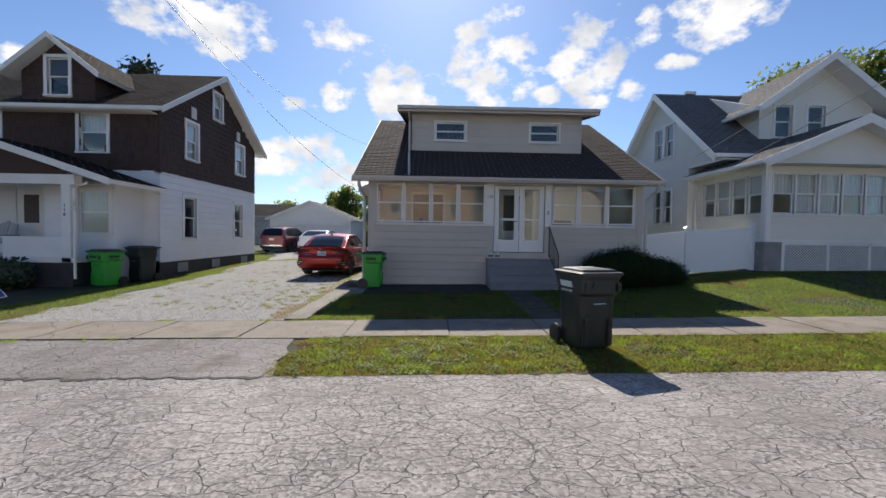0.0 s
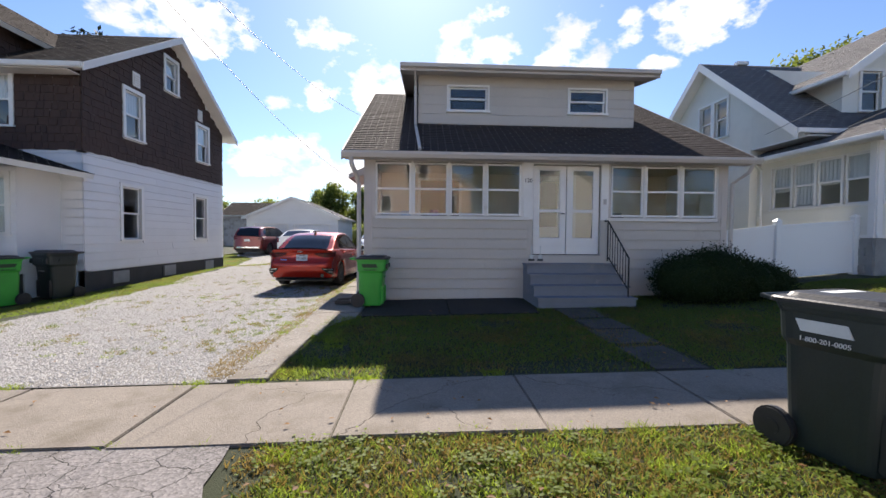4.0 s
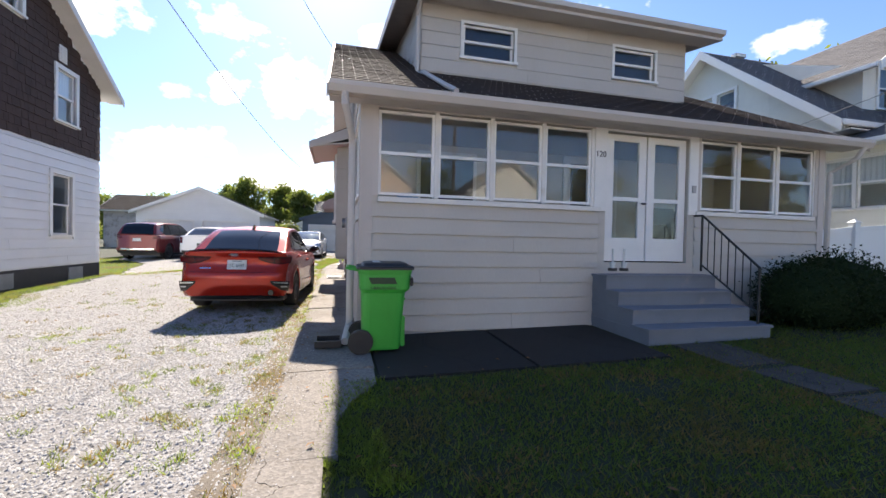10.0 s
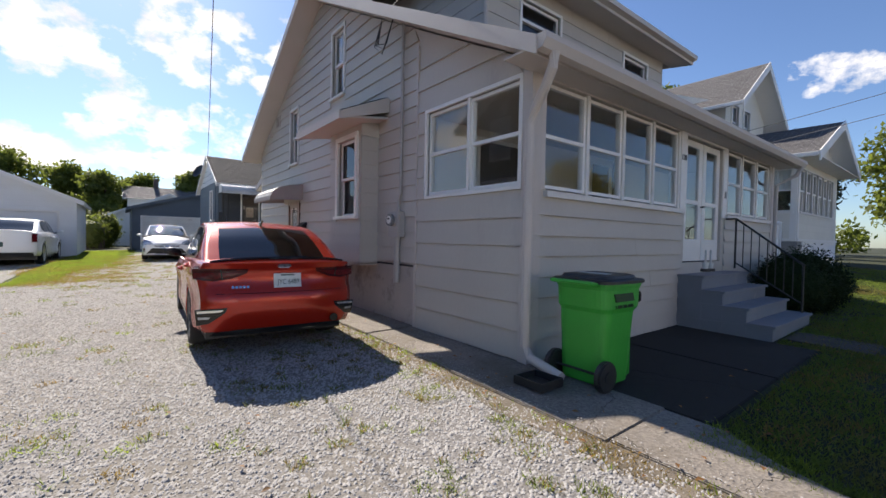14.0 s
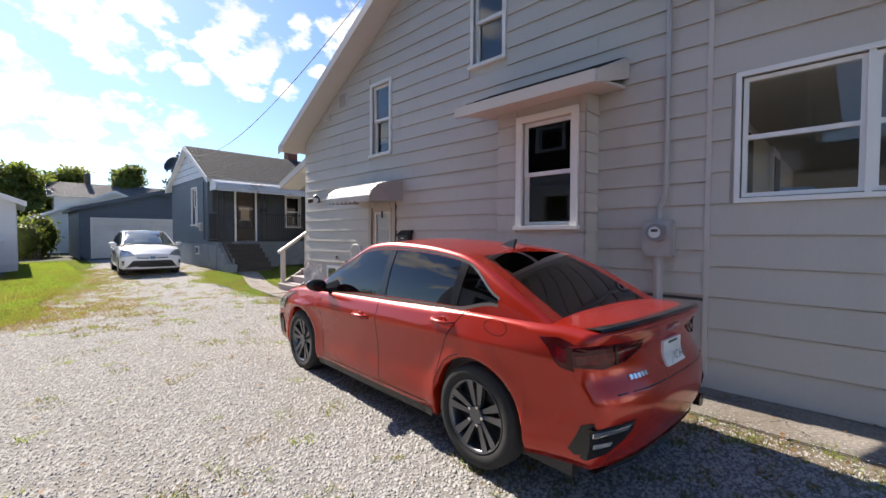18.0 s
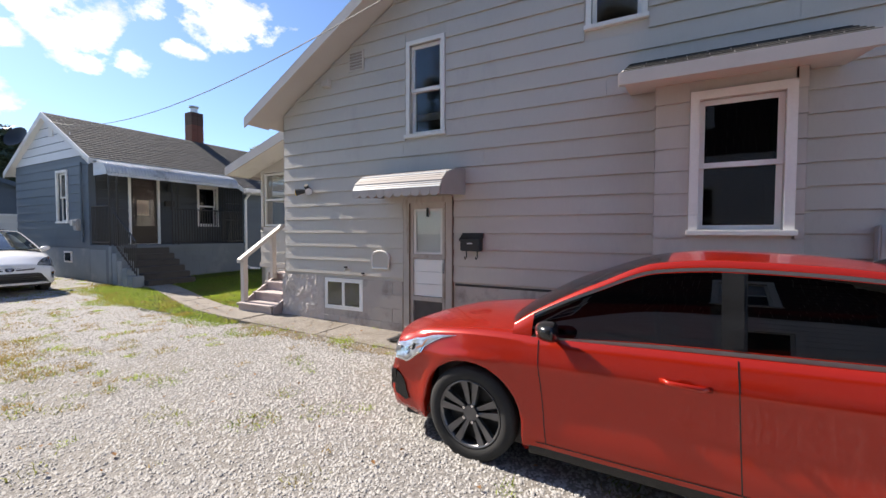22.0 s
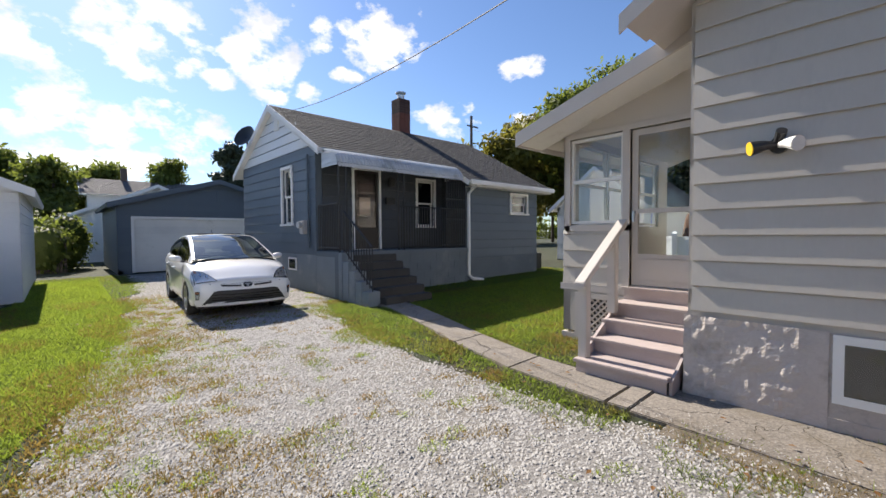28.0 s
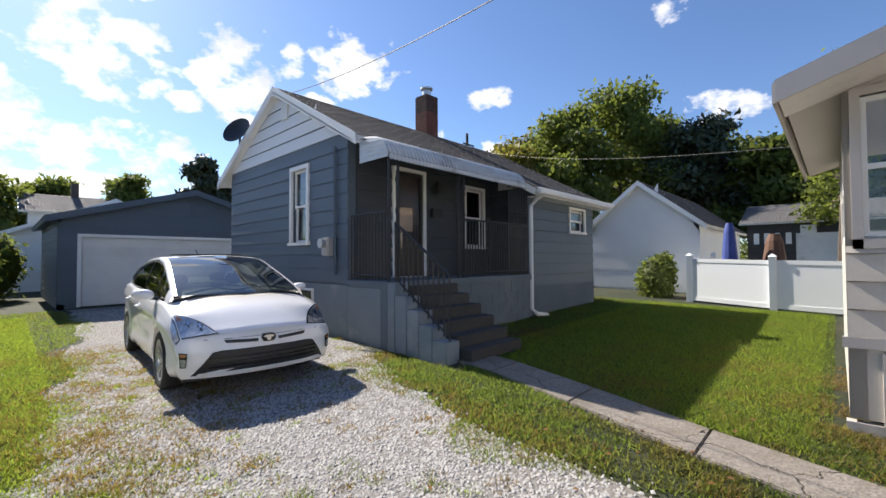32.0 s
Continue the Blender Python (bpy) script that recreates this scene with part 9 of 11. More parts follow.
WHITE_SPEC = dict(L=5.0, W=1.9, paint=PEARL, glass=CAR_GLASS, rim=RIM_SILVER, wheel=0.35, axles=(-1.55, 1.5),
                  top=[(-2.5, 1.08), (-1.8, 1.10), (0.6, 1.04), (1.1, 1.02), (1.8, 0.95), (2.5, 0.80)],
                  shoulder=[(-2.5, 1.02), (-1.0, 1.04), (0.8, 0.98), (1.5, 0.93), (2.5, 0.74)],
                  sill=[(-2.5, 0.3), (0, 0.22), (2.5, 0.26)],
                  roof=[(-2.05, 1.04), (-1.8, 1.15), (-1.2, 1.40), (-0.6, 1.48), (0.1, 1.48), (0.4, 1.42), (0.9, 1.16), (1.15, 1.0)],
                  cowl=1.15, boot=-2.05, roof_front=0.25, roof_rear=-1.15, windows=[(0.95, 0.0), (-0.12, -1.05), (-1.12, -1.4)], pillars=[(-0.06, -0.06)],
                  seams=[(0.98, 0.92), (-0.06, -0.08), (-1.1, -1.0)], handles=[0.15, -0.85], mirror=0.8, detail=white_detail)
make_car("sedan", "white full-size sedan before the garage door", (-7.75, 29.2, ground_z(-7.75, 29.2)), 88, WHITE_SPEC)

# ---- wheeled bins ----


def wall_text(word, pl, u, z, size, mat, parent, d=0.03):
    cu = bpy.data.curves.new("number", "FONT")
    cu.body, cu.size, cu.extrude = word, size, 0.003
    tmp = bpy.data.objects.new("number", cu)
    me = bpy.data.meshes.new_from_object(tmp)
    bpy.data.objects.remove(tmp)
    ob = part("number", me, mat, parent)
    n, uu = pl.n, pl.u
    m = Matrix((( uu.x, 0, n.x, 0), (uu.y, 0, n.y, 0), (uu.z, 1, n.z, 0), (0, 0, 0, 1)))
    me.transform(Matrix.Translation(pl.at(u, z, d)) @ m)
    return ob


WORD_LIGHT = paint("pale_print", (0.6, 0.62, 0.6), 0.6, 0.1, 6, 90, 0.0)


def wheeled_bin(label, at, turn, mat, lid_mat, word_mat, h=1.0, w=0.60, d=0.62):
    """A wheeled household bin: tapered body, lipped rim, lid, axle and wheels; x is its width, front at -y."""
    b = thing("wheeled_bin", label, "bin", at, turn=turn, local=True, group="household bins")
    lv = [(0.0, 0.80, 0.72, 0.0), (0.04, 0.82, 0.74, 0.0), (0.58, 0.90, 0.82, -0.01), (0.70, 0.92, 0.84, -0.015), (0.745, 0.99, 0.96, -0.03), (0.93, 1.0, 1.0, -0.03), (0.94, 1.03, 1.03, -0.03), (0.955, 1.03, 1.03, -0.03), (0.965, 1.06, 1.05, -0.03), (1.0, 1.06, 1.05, -0.03)]
    g = Geo()
    n = 28
    for f, sx, sy, off in lv:
        for k in range(n):
            a = 2 * math.pi * k / n
            c, s_ = math.cos(a), math.sin(a)
            e = 0.32
            px, py = math.copysign(abs(c) ** e, c), math.copysign(abs(s_) ** e, s_)
            g.v.append((px * w / 2 * sx, py * d / 2 * sy + off, 0.03 + f * (h - 0.09)))
    for i in range(len(lv) - 1):
        g.f += [(i * n + k, i * n + (k + 1) % n, (i + 1) * n + (k + 1) % n, (i + 1) * n + k) for k in range(n)]
    g.f += [tuple(range(n))[::-1], tuple(range((len(lv) - 1) * n, len(lv) * n))]
    part("body", g, mat, b, bevel=0.004)
    zt = h - 0.06
    g = Geo()
    shells = ((zt - 0.012, 1.10), (zt + 0.012, 1.10), (zt + 0.022, 1.06), (zt + 0.026, 0.90), (zt + 0.052, 0.84), (zt + 0.060, 0.70), (zt + 0.062, 0.3))
    for z, s_ in shells:
        for k in range(n):
            a = 2 * math.pi * k / n
            c, q = math.cos(a), math.sin(a)
            g.v.append((math.copysign(abs(c) ** 0.24, c) * w / 2 * s_, math.copysign(abs(q) ** 0.24, q) * d / 2 * s_ - 0.03, z))
    for i in range(len(shells) - 1):
        g.f += [(i * n + k, i * n + (k + 1) % n, (i + 1) * n + (k + 1) % n, (i + 1) * n + k) for k in range(n)]
    g.f += [tuple(range(n))[::-1], tuple(range((len(shells) - 1) * n, len(shells) * n))]
    part("lid", g, lid_mat, b, "black lid")
    part("lid_label", Geo().box(-w * 0.30, w * 0.22, 0.02, 0.10, zt + 0.058, zt + 0.0645), WORD_LIGHT, b, "pale printed label strip")
    part("handle", Geo().tube([(-w * 0.36, d / 2 - 0.02, zt - 0.02), (-w * 0.36, d / 2 + 0.09, zt + 0.0), (w * 0.36, d / 2 + 0.09, zt + 0.0), (w * 0.36, d / 2 - 0.02, zt - 0.02)], 0.016, 8), mat, b)
    part("axle", Geo().tube([(-w / 2 - 0.02, d / 2 - 0.06, 0.13), (w / 2 + 0.02, d / 2 - 0.06, 0.13)], 0.012, 8), BLACK_IRON, b)
    for sx in (-1, 1):
        wh = part("wheel", Geo().tube([(sx * (w / 2 - 0.045), d / 2 - 0.06, 0.13), (sx * (w / 2 + 0.015), d / 2 - 0.06, 0.13)], 0.13, 20), BLACK_PLASTIC, b, bevel=0.012)
        part("hub", Geo().tube([(sx * (w / 2 + 0.013), d / 2 - 0.06, 0.13), (sx * (w / 2 + 0.02), d / 2 - 0.06, 0.13)], 0.05, 12), BLACK_PLASTIC, wh)
    part("grab_bar", Geo().tube([(-0.09, -d / 2 * 0.85 - 0.012, 0.58 * h), (0.09, -d / 2 * 0.85 - 0.012, 0.58 * h)], 0.013, 8), CHROME if mat is DARK_BIN else mat, b)
    for sx in (-1, 1):
        part("side_channel", Geo().box(sx * w * 0.30 - 0.035, sx * w * 0.30 + 0.035, -d / 2 * 0.815 - 0.02, -d / 2 * 0.70, 0.06 * h, 0.40 * h), BLACK_PLASTIC if mat is DARK_BIN else mat, b, bevel=0.012)
        part("hand_hold", Geo().box(sx * w * 0.40 - 0.03, sx * w * 0.40 + 0.03, -d / 2 - 0.045, -d / 2 - 0.01, 0.74 * h, 0.84 * h), lid_mat, b, bevel=0.01)
    part("recess", Geo().box(-0.11, 0.11, -d / 2 * 0.845 - 0.006, -d / 2 * 0.80, 0.555 * h, 0.64 * h), BLACK_PLASTIC, b)
    for sx in (1, -1):
        part("logo_band", Geo().prism([(sx * w / 2 * 0.985, -0.15, 0.77 * h), (sx * w / 2 * 0.985, 0.12, 0.77 * h), (sx * w / 2 * 0.99, 0.15, 0.84 * h), (sx * w / 2 * 0.99, -0.12, 0.84 * h)], (sx * 0.012, 0, 0)), word_mat, b)
        side_ = Plane((sx * w / 2 * 0.985, 0.13 * -sx, 0), (0, sx, 0), (sx, 0, 0))
        if word_mat is not mat:
            wall_text("1-800-201-0005", side_, 0.0, 0.712 * h, 0.042, word_mat, b, 0.008)
    part("logo_band", Geo().prism([(-0.16, -d / 2 * 0.995 - 0.03, 0.77 * h), (0.13, -d / 2 * 0.995 - 0.03, 0.77 * h), (0.16, -d / 2 - 0.03, 0.84 * h), (-0.13, -d / 2 - 0.03, 0.84 * h)], (0, -0.006, 0)), word_mat if mat is not DARK_BIN else DARK_BIN, b)
    return b


WORD_DARK = paint("dark_print", (0.02, 0.05, 0.02), 0.6, 0.1, 6, 90, 0.0)
wheeled_bin("lime green wheeled bin with black lid by the porch", (-1.60, 11.03, ground_z(-1.60, 11.03) + 0.02), 88, GREEN_BIN, BLACK_PLASTIC, WORD_DARK, 0.96, 0.54, 0.56)
wheeled_bin("dark green wheeled bin on the kerbside grass strip", (2.02, 5.46, ground_z(2.0, 5.46)), 14, DARK_BIN, BLACK_PLASTIC, WORD_LIGHT, 1.04, 0.58, 0.66)
wheeled_bin("lime green wheeled bin beside a white porch", (-9.05, 11.75, ground_z(-9.05, 11.75)), -20, GREEN_BIN, BLACK_PLASTIC, WORD_DARK, 1.02)
wheeled_bin("dark green wheeled bin beside the house wall", (-8.75, 12.75, ground_z(-8.75, 12.75)), -20, DARK_BIN, BLACK_PLASTIC, DARK_BIN, 1.08)
tray = thing("plastic_tray", "small black plastic tray by the bin", "tray", (-2.16, 11.2, ground_z(-2.16, 11.2) + 0.04))
zt = ground_z(-2.16, 11.2) + 0.045
part("tray_base", Geo().box(-2.3, -2.02, 11.05, 11.35, zt, zt + 0.015), BLACK_PLASTIC, tray)
for q in ((-2.3, -2.02, 11.05, 11.065), (-2.3, -2.02, 11.335, 11.35), (-2.3, -2.285, 11.065, 11.335), (-2.035, -2.02, 11.065, 11.335)):
    part("tray_edge", Geo().box(*q, zt + 0.015, zt + 0.07), BLACK_PLASTIC, tray)

# ---- foliage ----


def leaf_cloud(blobs, count, size, seed, flat=0.75, shell=0.55):
    """Leaves as small bent quads scattered through ellipsoids (centre, radii)."""
    r = np.random.default_rng(seed)
    vol = np.array([b[1][0] * b[1][1] * b[1][2] for b in blobs]) ** (2 / 3)
    pick = r.choice(len(blobs), count, p=vol / vol.sum())
    cen = np.array([b[0] for b in blobs], float)[pick]
    rad = np.array([b[1] for b in blobs], float)[pick]
    d = r.normal(size=(count, 3))
    d /= np.linalg.norm(d, axis=1)[:, None]
    rr_ = (shell + (1 - shell) * r.random(count)) * (1 + 0.12 * r.normal(size=count))
    p = cen + d * rad * rr_[:, None]
    a = r.normal(size=(count, 3))
    a /= np.linalg.norm(a, axis=1)[:, None]
    b_ = np.cross(a, d + 0.4 * r.normal(size=(count, 3)))
    b_ /= np.linalg.norm(b_, axis=1)[:, None] + 1e-6
    s = size * (0.6 + 0.8 * r.random(count))[:, None]
    v = np.stack([p - a * s, p + b_ * s * 0.5, p + a * s, p - b_ * s * 0.5], 1).reshape(-1, 3)
    me = bpy.data.meshes.new("leaves")
    me.vertices.add(count * 4)
    me.vertices.foreach_set("co", v.ravel())
    me.loops.add(count * 4)
    me.loops.foreach_set("vertex_index", np.arange(count * 4))
    me.polygons.add(count)
    me.polygons.foreach_set("loop_start", np.arange(count) * 4)
    me.update()
    me.validate()
    return me


def tree(label, x, y, h, spread, seed, mat=LEAF, leaf=0.22, count=2600, trunk=0.2, bare=0.3, z0=None):
    r = random.Random(seed)
    z = ground_z(x, y) if z0 is None else z0
    t = thing("tree", label, "tree", (x, y, z))
    top = z + h * 0.75
    path = [(x, y, z - 0.2), (x + r.uniform(-0.15, 0.15), y + r.uniform(-0.15, 0.15), z + h * 0.3), (x + r.uniform(-0.3, 0.3), y, z + h * 0.55), (x + r.uniform(-0.3, 0.3), y, top)]
    part("trunk", Geo().tube(path, trunk, 9, r1=trunk * 0.25), BARK, t)
    blobs = []
    for k in range(11):
        a = k * 2.4 + r.uniform(-0.4, 0.4)
        f = bare + (1 - bare) * (k + 0.5) / 11
        reach = spread * (0.85 if f < 0.6 else 1.1 - f * 0.75) * r.uniform(0.55, 1.05)
        p0 = Vector(path[1]).lerp(Vector(path[3]), max(0.0, f - 0.25))
        p1 = Vector((x + math.cos(a) * reach, y + math.sin(a) * reach, z + h * min(0.93, f * 0.95)))
        part("limb", Geo().tube([p0, p0.lerp(p1, 0.5) + Vector((0, 0, 0.2)), p1], trunk * 0.4, 6, r1=trunk * 0.08), BARK, t)
        s = spread * r.uniform(0.34, 0.56)
        blobs.append((tuple(p1), (s, s, s * r.uniform(0.65, 0.85))))
    blobs.append(((x, y, z + h * 0.86), (spread * 0.45, spread * 0.45, h * 0.14)))
    blobs.append(((x, y, z + h * 0.6), (spread * 0.55, spread * 0.55, h * 0.2)))
    part("crown", leaf_cloud(blobs, count, leaf, seed, shell=0.35), mat, t, kind="stuff")
    return t


def shrub(label, blobs, seed, mat, count, leaf, name="shrub"):
    c = blobs[0][0]
    t = thing(name, label, "shrub", (c[0], c[1], ground_z(c[0], c[1])))
    part("stem", Geo().tube([(c[0], c[1], ground_z(c[0], c[1]) - 0.1), (c[0], c[1], c[2])], 0.05, 7, r1=0.02), BARK, t)
    bm = bmesh.new()
    for (cx, cy, cz), (rx, ry, rz_) in blobs:
        m = Matrix.LocRotScale((cx, cy, cz), None, (rx * 0.86, ry * 0.86, rz_ * 0.86))
        bmesh.ops.create_icosphere(bm, subdivisions=3, radius=1.0, matrix=m)
    for v in bm.verts:
        v.co += Vector(noise.noise_vector(v.co * 4.0)) * 0.05
        v.co.z = max(v.co.z, ground_z(v.co.x, v.co.y) - 0.02)
    me = bpy.data.meshes.new("inner_growth")
    bm.to_mesh(me)
    bm.free()
    part("inner_growth", me, mat, t)
    part("foliage", leaf_cloud(blobs, count, leaf, seed, shell=0.86), mat, t, kind="stuff")
    return t


gz = ground_z(5.8, 11.0)
shrub("dark green clipped yew by the porch corner", [((4.62, 10.95, gz + 0.36), (0.72, 0.6, 0.52)), ((5.12, 10.95, gz + 0.40), (0.66, 0.62, 0.60)), ((5.75, 11.0, gz + 0.33), (0.6, 0.6, 0.46)), ((6.28, 11.05, gz + 0.28), (0.46, 0.5, 0.38))], 3, BUSH, 34000, 0.022)
shrub("low leafy plant by a garage wall", [((7.7, 27.0, 0.9), (0.5, 0.5, 0.75)), ((7.9, 26.8, 1.3), (0.3, 0.3, 0.5))], 5, LEAF, 1500, 0.07)
shrub("tangled green shrubs at the fence line", [((-6.2, 40.5, 1.2), (0.9, 0.9, 1.0)), ((-5.6, 42.0, 1.5), (0.8, 0.8, 1.1)), ((-6.4, 43.0, 1.4), (0.9, 0.8, 1.2))], 6, LEAF, 2600, 0.10)
shrub("leafy plants under a porch", [((-11.0, 11.0, 0.35), (0.6, 0.35, 0.4)), ((-12.0, 11.0, 0.35), (0.6, 0.3, 0.4)), ((-13.0, 11.1, 0.35), (0.6, 0.3, 0.35))], 8, LEAF_D, 1600, 0.08)
for args in ((-21, 60, 5.2, 3.0, 21), (-12.6, 60, 7.9, 2.7, 22), (-31, 66, 6, 4.6, 23), (-6.2, 60, 6.6, 2.5, 24), (-9.2, 65, 7.8, 3.0, 25), (-25, 50, 4.2, 2.5, 26), (1.2, 62, 7.6, 2.0, 27), (-3.2, 66, 7.2, 2.6, 28), (-15.6, 66, 7.6, 2.6, 29)):
    tree("leafy tree beyond the back yards", *args, mat=LEAF, leaf=0.2, count=5200)
tree("dark conifer-like tree behind the cottage", 3.3, 52, 7.6, 1.7, 31, mat=LEAF_D, leaf=0.18, count=4500)
tree("dark leafy tree behind the cottage", 5.6, 55, 6.8, 2.0, 32, mat=LEAF_D, leaf=0.2, count=3000)
for args in ((24, 44, 10.0, 4.2, 41), (28.5, 40.5, 14.2, 4.8, 42), (20.5, 47.5, 8.5, 3.8, 43), (33.5, 37.5, 17.0, 5.6, 44), (31, 46, 13, 5.0, 45), (38.5, 36, 15.0, 5.0, 46), (43, 33, 13.5, 4.8, 47)):
    tree("tall leafy tree with yellowing foliage", *args, mat=LEAF_Y if args[4] in (41, 43, 45) else LEAF, leaf=0.24, count=11000)
for args in ((35.5, 31.5, 13.0, 4.6, 48), (35, 27.0, 10.4, 3.8, 49), (36, 23.5, 9.6, 3.6, 50)):
    tree("tall dark leafy tree behind the low garages", *args, mat=LEAF_D if args[4] != 49 else LEAF, leaf=0.26, count=8000)
tree("leafy tree behind the shingled house", -18.4, 27, 12.2, 2.2, 51, mat=LEAF_D, leaf=0.16, count=4000)
tree("leafy tree behind the cream house", 24, 23, 11.8, 2.7, 52, mat=LEAF, leaf=0.16, count=5000)
for args in ((24, -4.5, 6.5, 3.2, 61), (30, -11, 9, 4.2, 62), (20, -16, 8, 4.0, 63)):
    tree("brown-leaved street tree across the road", *args, mat=LEAF_Y, leaf=0.2, count=2600)
for args in ((-16, -26, 10, 4.5, 64), (8, -30, 10, 5.0, 65), (-4, -34, 11, 5.0, 66)):
    tree("leafy tree across the road", *args, mat=LEAF, leaf=0.3, count=2000)

for args in ((52, 34, 13, 5.0, 71), (50, 27, 12, 5.0, 72), (58, 40, 12, 5.5, 73), (46, 21, 11.5, 4.5, 74), (36, 47, 12, 5.0, 75)):
    tree("tall leafy tree beyond the yards", *args, mat=LEAF if args[4] % 2 else LEAF_D, leaf=0.3, count=6500)
blobs_ = []
rt = random.Random(99)
for k in range(64):
    a_ = radians(-42 + k * 2.1)
    d_ = 88 + rt.uniform(-8, 8)
    h_ = rt.uniform(2.2, 3.4)
    blobs_.append(((math.sin(a_) * d_, 22 + math.cos(a_) * d_, h_ * 0.8), (rt.uniform(2.4, 3.6), 2.5, h_)))
tl = thing("tree_line", "low distant belt of leafy trees", "trees", (0, 100, 0.5), kind="stuff")
part("foliage", leaf_cloud(blobs_, 26000, 0.4, 98, shell=0.4), LEAF, tl, kind="stuff")

# ---- fittings on the taupe house ----
METER_GLASS = paint("meter_glass_grey", (0.20, 0.205, 0.21), 0.15, 0.1, 6, 60, 0.0, coat=1.0)
m_ = thing("electric_meter", "grey electric meter with conduit on siding", "meter", (-1.86, 14.0, 1.4))
part("meter_box", SIDE.block(Geo(), U(14.14), U(13.86), 1.36, 1.72, 0.015, 0.13), GALV, m_, bevel=0.015)
part("meter_dial", Geo().tube([SIDE.at(U(14.0), 1.60, 0.12), SIDE.at(U(14.0), 1.60, 0.20)], 0.085, 18), METER_GLASS, m_, "round glass meter dial")
part("meter_face", Geo().tube([SIDE.at(U(14.0), 1.60, 0.2), SIDE.at(U(14.0), 1.60, 0.204)], 0.055, 16), WHITE_OLD, m_)
part("meter_display", SIDE.block(Geo(), U(14.03), U(13.97), 1.605, 1.63, 0.204, 0.207), BLACK_PLASTIC, m_)
part("dial_ring", Geo().tube([SIDE.at(U(14.0), 1.60, 0.125), SIDE.at(U(14.0), 1.60, 0.15)], 0.097, 20), GALV, m_)
part("conduit", Geo().tube([SIDE.at(U(14.0), 1.70, 0.05), SIDE.at(U(14.0), 1.85, 0.05), SIDE.at(U(13.95), 2.0, 0.045), SIDE.at(U(13.95), 4.35, 0.045), SIDE.at(U(13.95), 4.42, 0.10)], 0.022, 8), GALV, m_)
part("lower_conduit", Geo().tube([SIDE.at(U(14.0), 1.37, 0.06), SIDE.at(U(14.0), 0.72, 0.06)], 0.045, 8), GALV, m_)
part("weatherhead", Geo().tube([SIDE.at(U(13.95), 4.38, 0.05), SIDE.at(U(13.95), 4.45, 0.12), SIDE.at(U(13.95), 4.38, 0.2)], 0.045, 8), GALV, m_)
for k in range(3):
    part("drop_loop", Geo().tube([SIDE.at(U(13.95), 4.38, 0.2), SIDE.at(U(14.0 + 0.06 * k), 4.0 - 0.05 * k, 0.28), SIDE.at(U(14.2 + 0.05 * k), 4.05, 0.3), SIDE.at(U(14.35), 4.5, 0.16)], 0.008, 5), BLACK_IRON, m_)
mb = thing("mailbox", "small black wall mailbox with scroll hooks", "mailbox", (-1.86, 17.87, 1.4))
part("box", SIDE.block(Geo(), U(18.0), U(17.73), 1.42, 1.59, 0.012, 0.12), BLACK_IRON, mb, bevel=0.01)
part("lid", Geo().prism([SIDE.at(U(18.01), 1.592, 0.012), SIDE.at(U(18.01), 1.66, 0.012), SIDE.at(U(18.01), 1.57, 0.135), SIDE.at(U(18.01), 1.545, 0.135)], SIDE.u * 0.29), BLACK_IRON, mb)
for yy in (17.94, 17.79):
    part("hook", Geo().tube([SIDE.at(U(yy), 1.43, 0.06), SIDE.at(U(yy), 1.34, 0.05), SIDE.at(U(yy), 1.32, 0.09), SIDE.at(U(yy), 1.35, 0.11)], 0.009, 6), BLACK_IRON, mb)
part("label_strip", SIDE.block(Geo(), U(17.90), U(17.83), 1.51, 1.527, 0.121, 0.126), WORD_LIGHT, mb)
dawn = thing("door_awning", "ribbed aluminium awning with scalloped valance", "awning", (-2.1, 18.6, 2.4))
for k in range(5):
    prof = [(0.02, 2.46), (0.30, 2.43), (0.52, 2.36), (0.64, 2.26), (0.68, 2.17)]
    (d0, z0), (d1, z1) = (prof[k], prof[k + 1]) if k < 4 else (prof[4], (0.685, 2.12))
    if k == 4:
        break
    part("awning_slat", Geo().prism([SIDE.at(U(19.27), z0 + 0.012, d0), SIDE.at(U(19.27), z1 + 0.012, d1 + 0.01), SIDE.at(U(19.27), z1, d1 + 0.01), SIDE.at(U(19.27), z0, d0)], SIDE.u * 1.29), AWNING_W if k % 2 else AWNING, dawn)
    for j in range(1, 3):
        a, b = d0 + (d1 - d0) * j / 3, z0 + (z1 - z0) * j / 3 + 0.012
        part("rib", Geo().tube([SIDE.at(U(19.27), b, a), SIDE.at(U(17.98), b, a)], 0.009, 5), AWNING if j == 1 else TAUPE_DARK, dawn)
for k in range(10):
    u0 = U(19.27) + k * 0.129
    part("scallop", Geo().prism([SIDE.at(u0, 2.19, 0.69), SIDE.at(u0 + 0.127, 2.19, 0.69), SIDE.at(u0 + 0.127, 2.12, 0.69), SIDE.at(u0 + 0.09, 2.09, 0.69), SIDE.at(u0 + 0.06, 2.08, 0.69), SIDE.at(u0 + 0.03, 2.09, 0.69), SIDE.at(u0, 2.12, 0.69)], SIDE.n * 0.006), AWNING, dawn)
for yy in (19.27, 17.985):
    part("side_cheek", Geo().prism([SIDE.at(U(yy), 2.46, 0.02), SIDE.at(U(yy), 2.43, 0.30), SIDE.at(U(yy), 2.36, 0.52), SIDE.at(U(yy), 2.26, 0.64), SIDE.at(U(yy), 2.10, 0.68), SIDE.at(U(yy), 2.14, 0.02)], SIDE.u * 0.008), AWNING, dawn)
mat_ = thing("door_mat", "black rubber doormat on the path", "doormat", (-2.1, 18.5, 0.3))
zm = ground_z(-2.1, 18.5) + 0.05
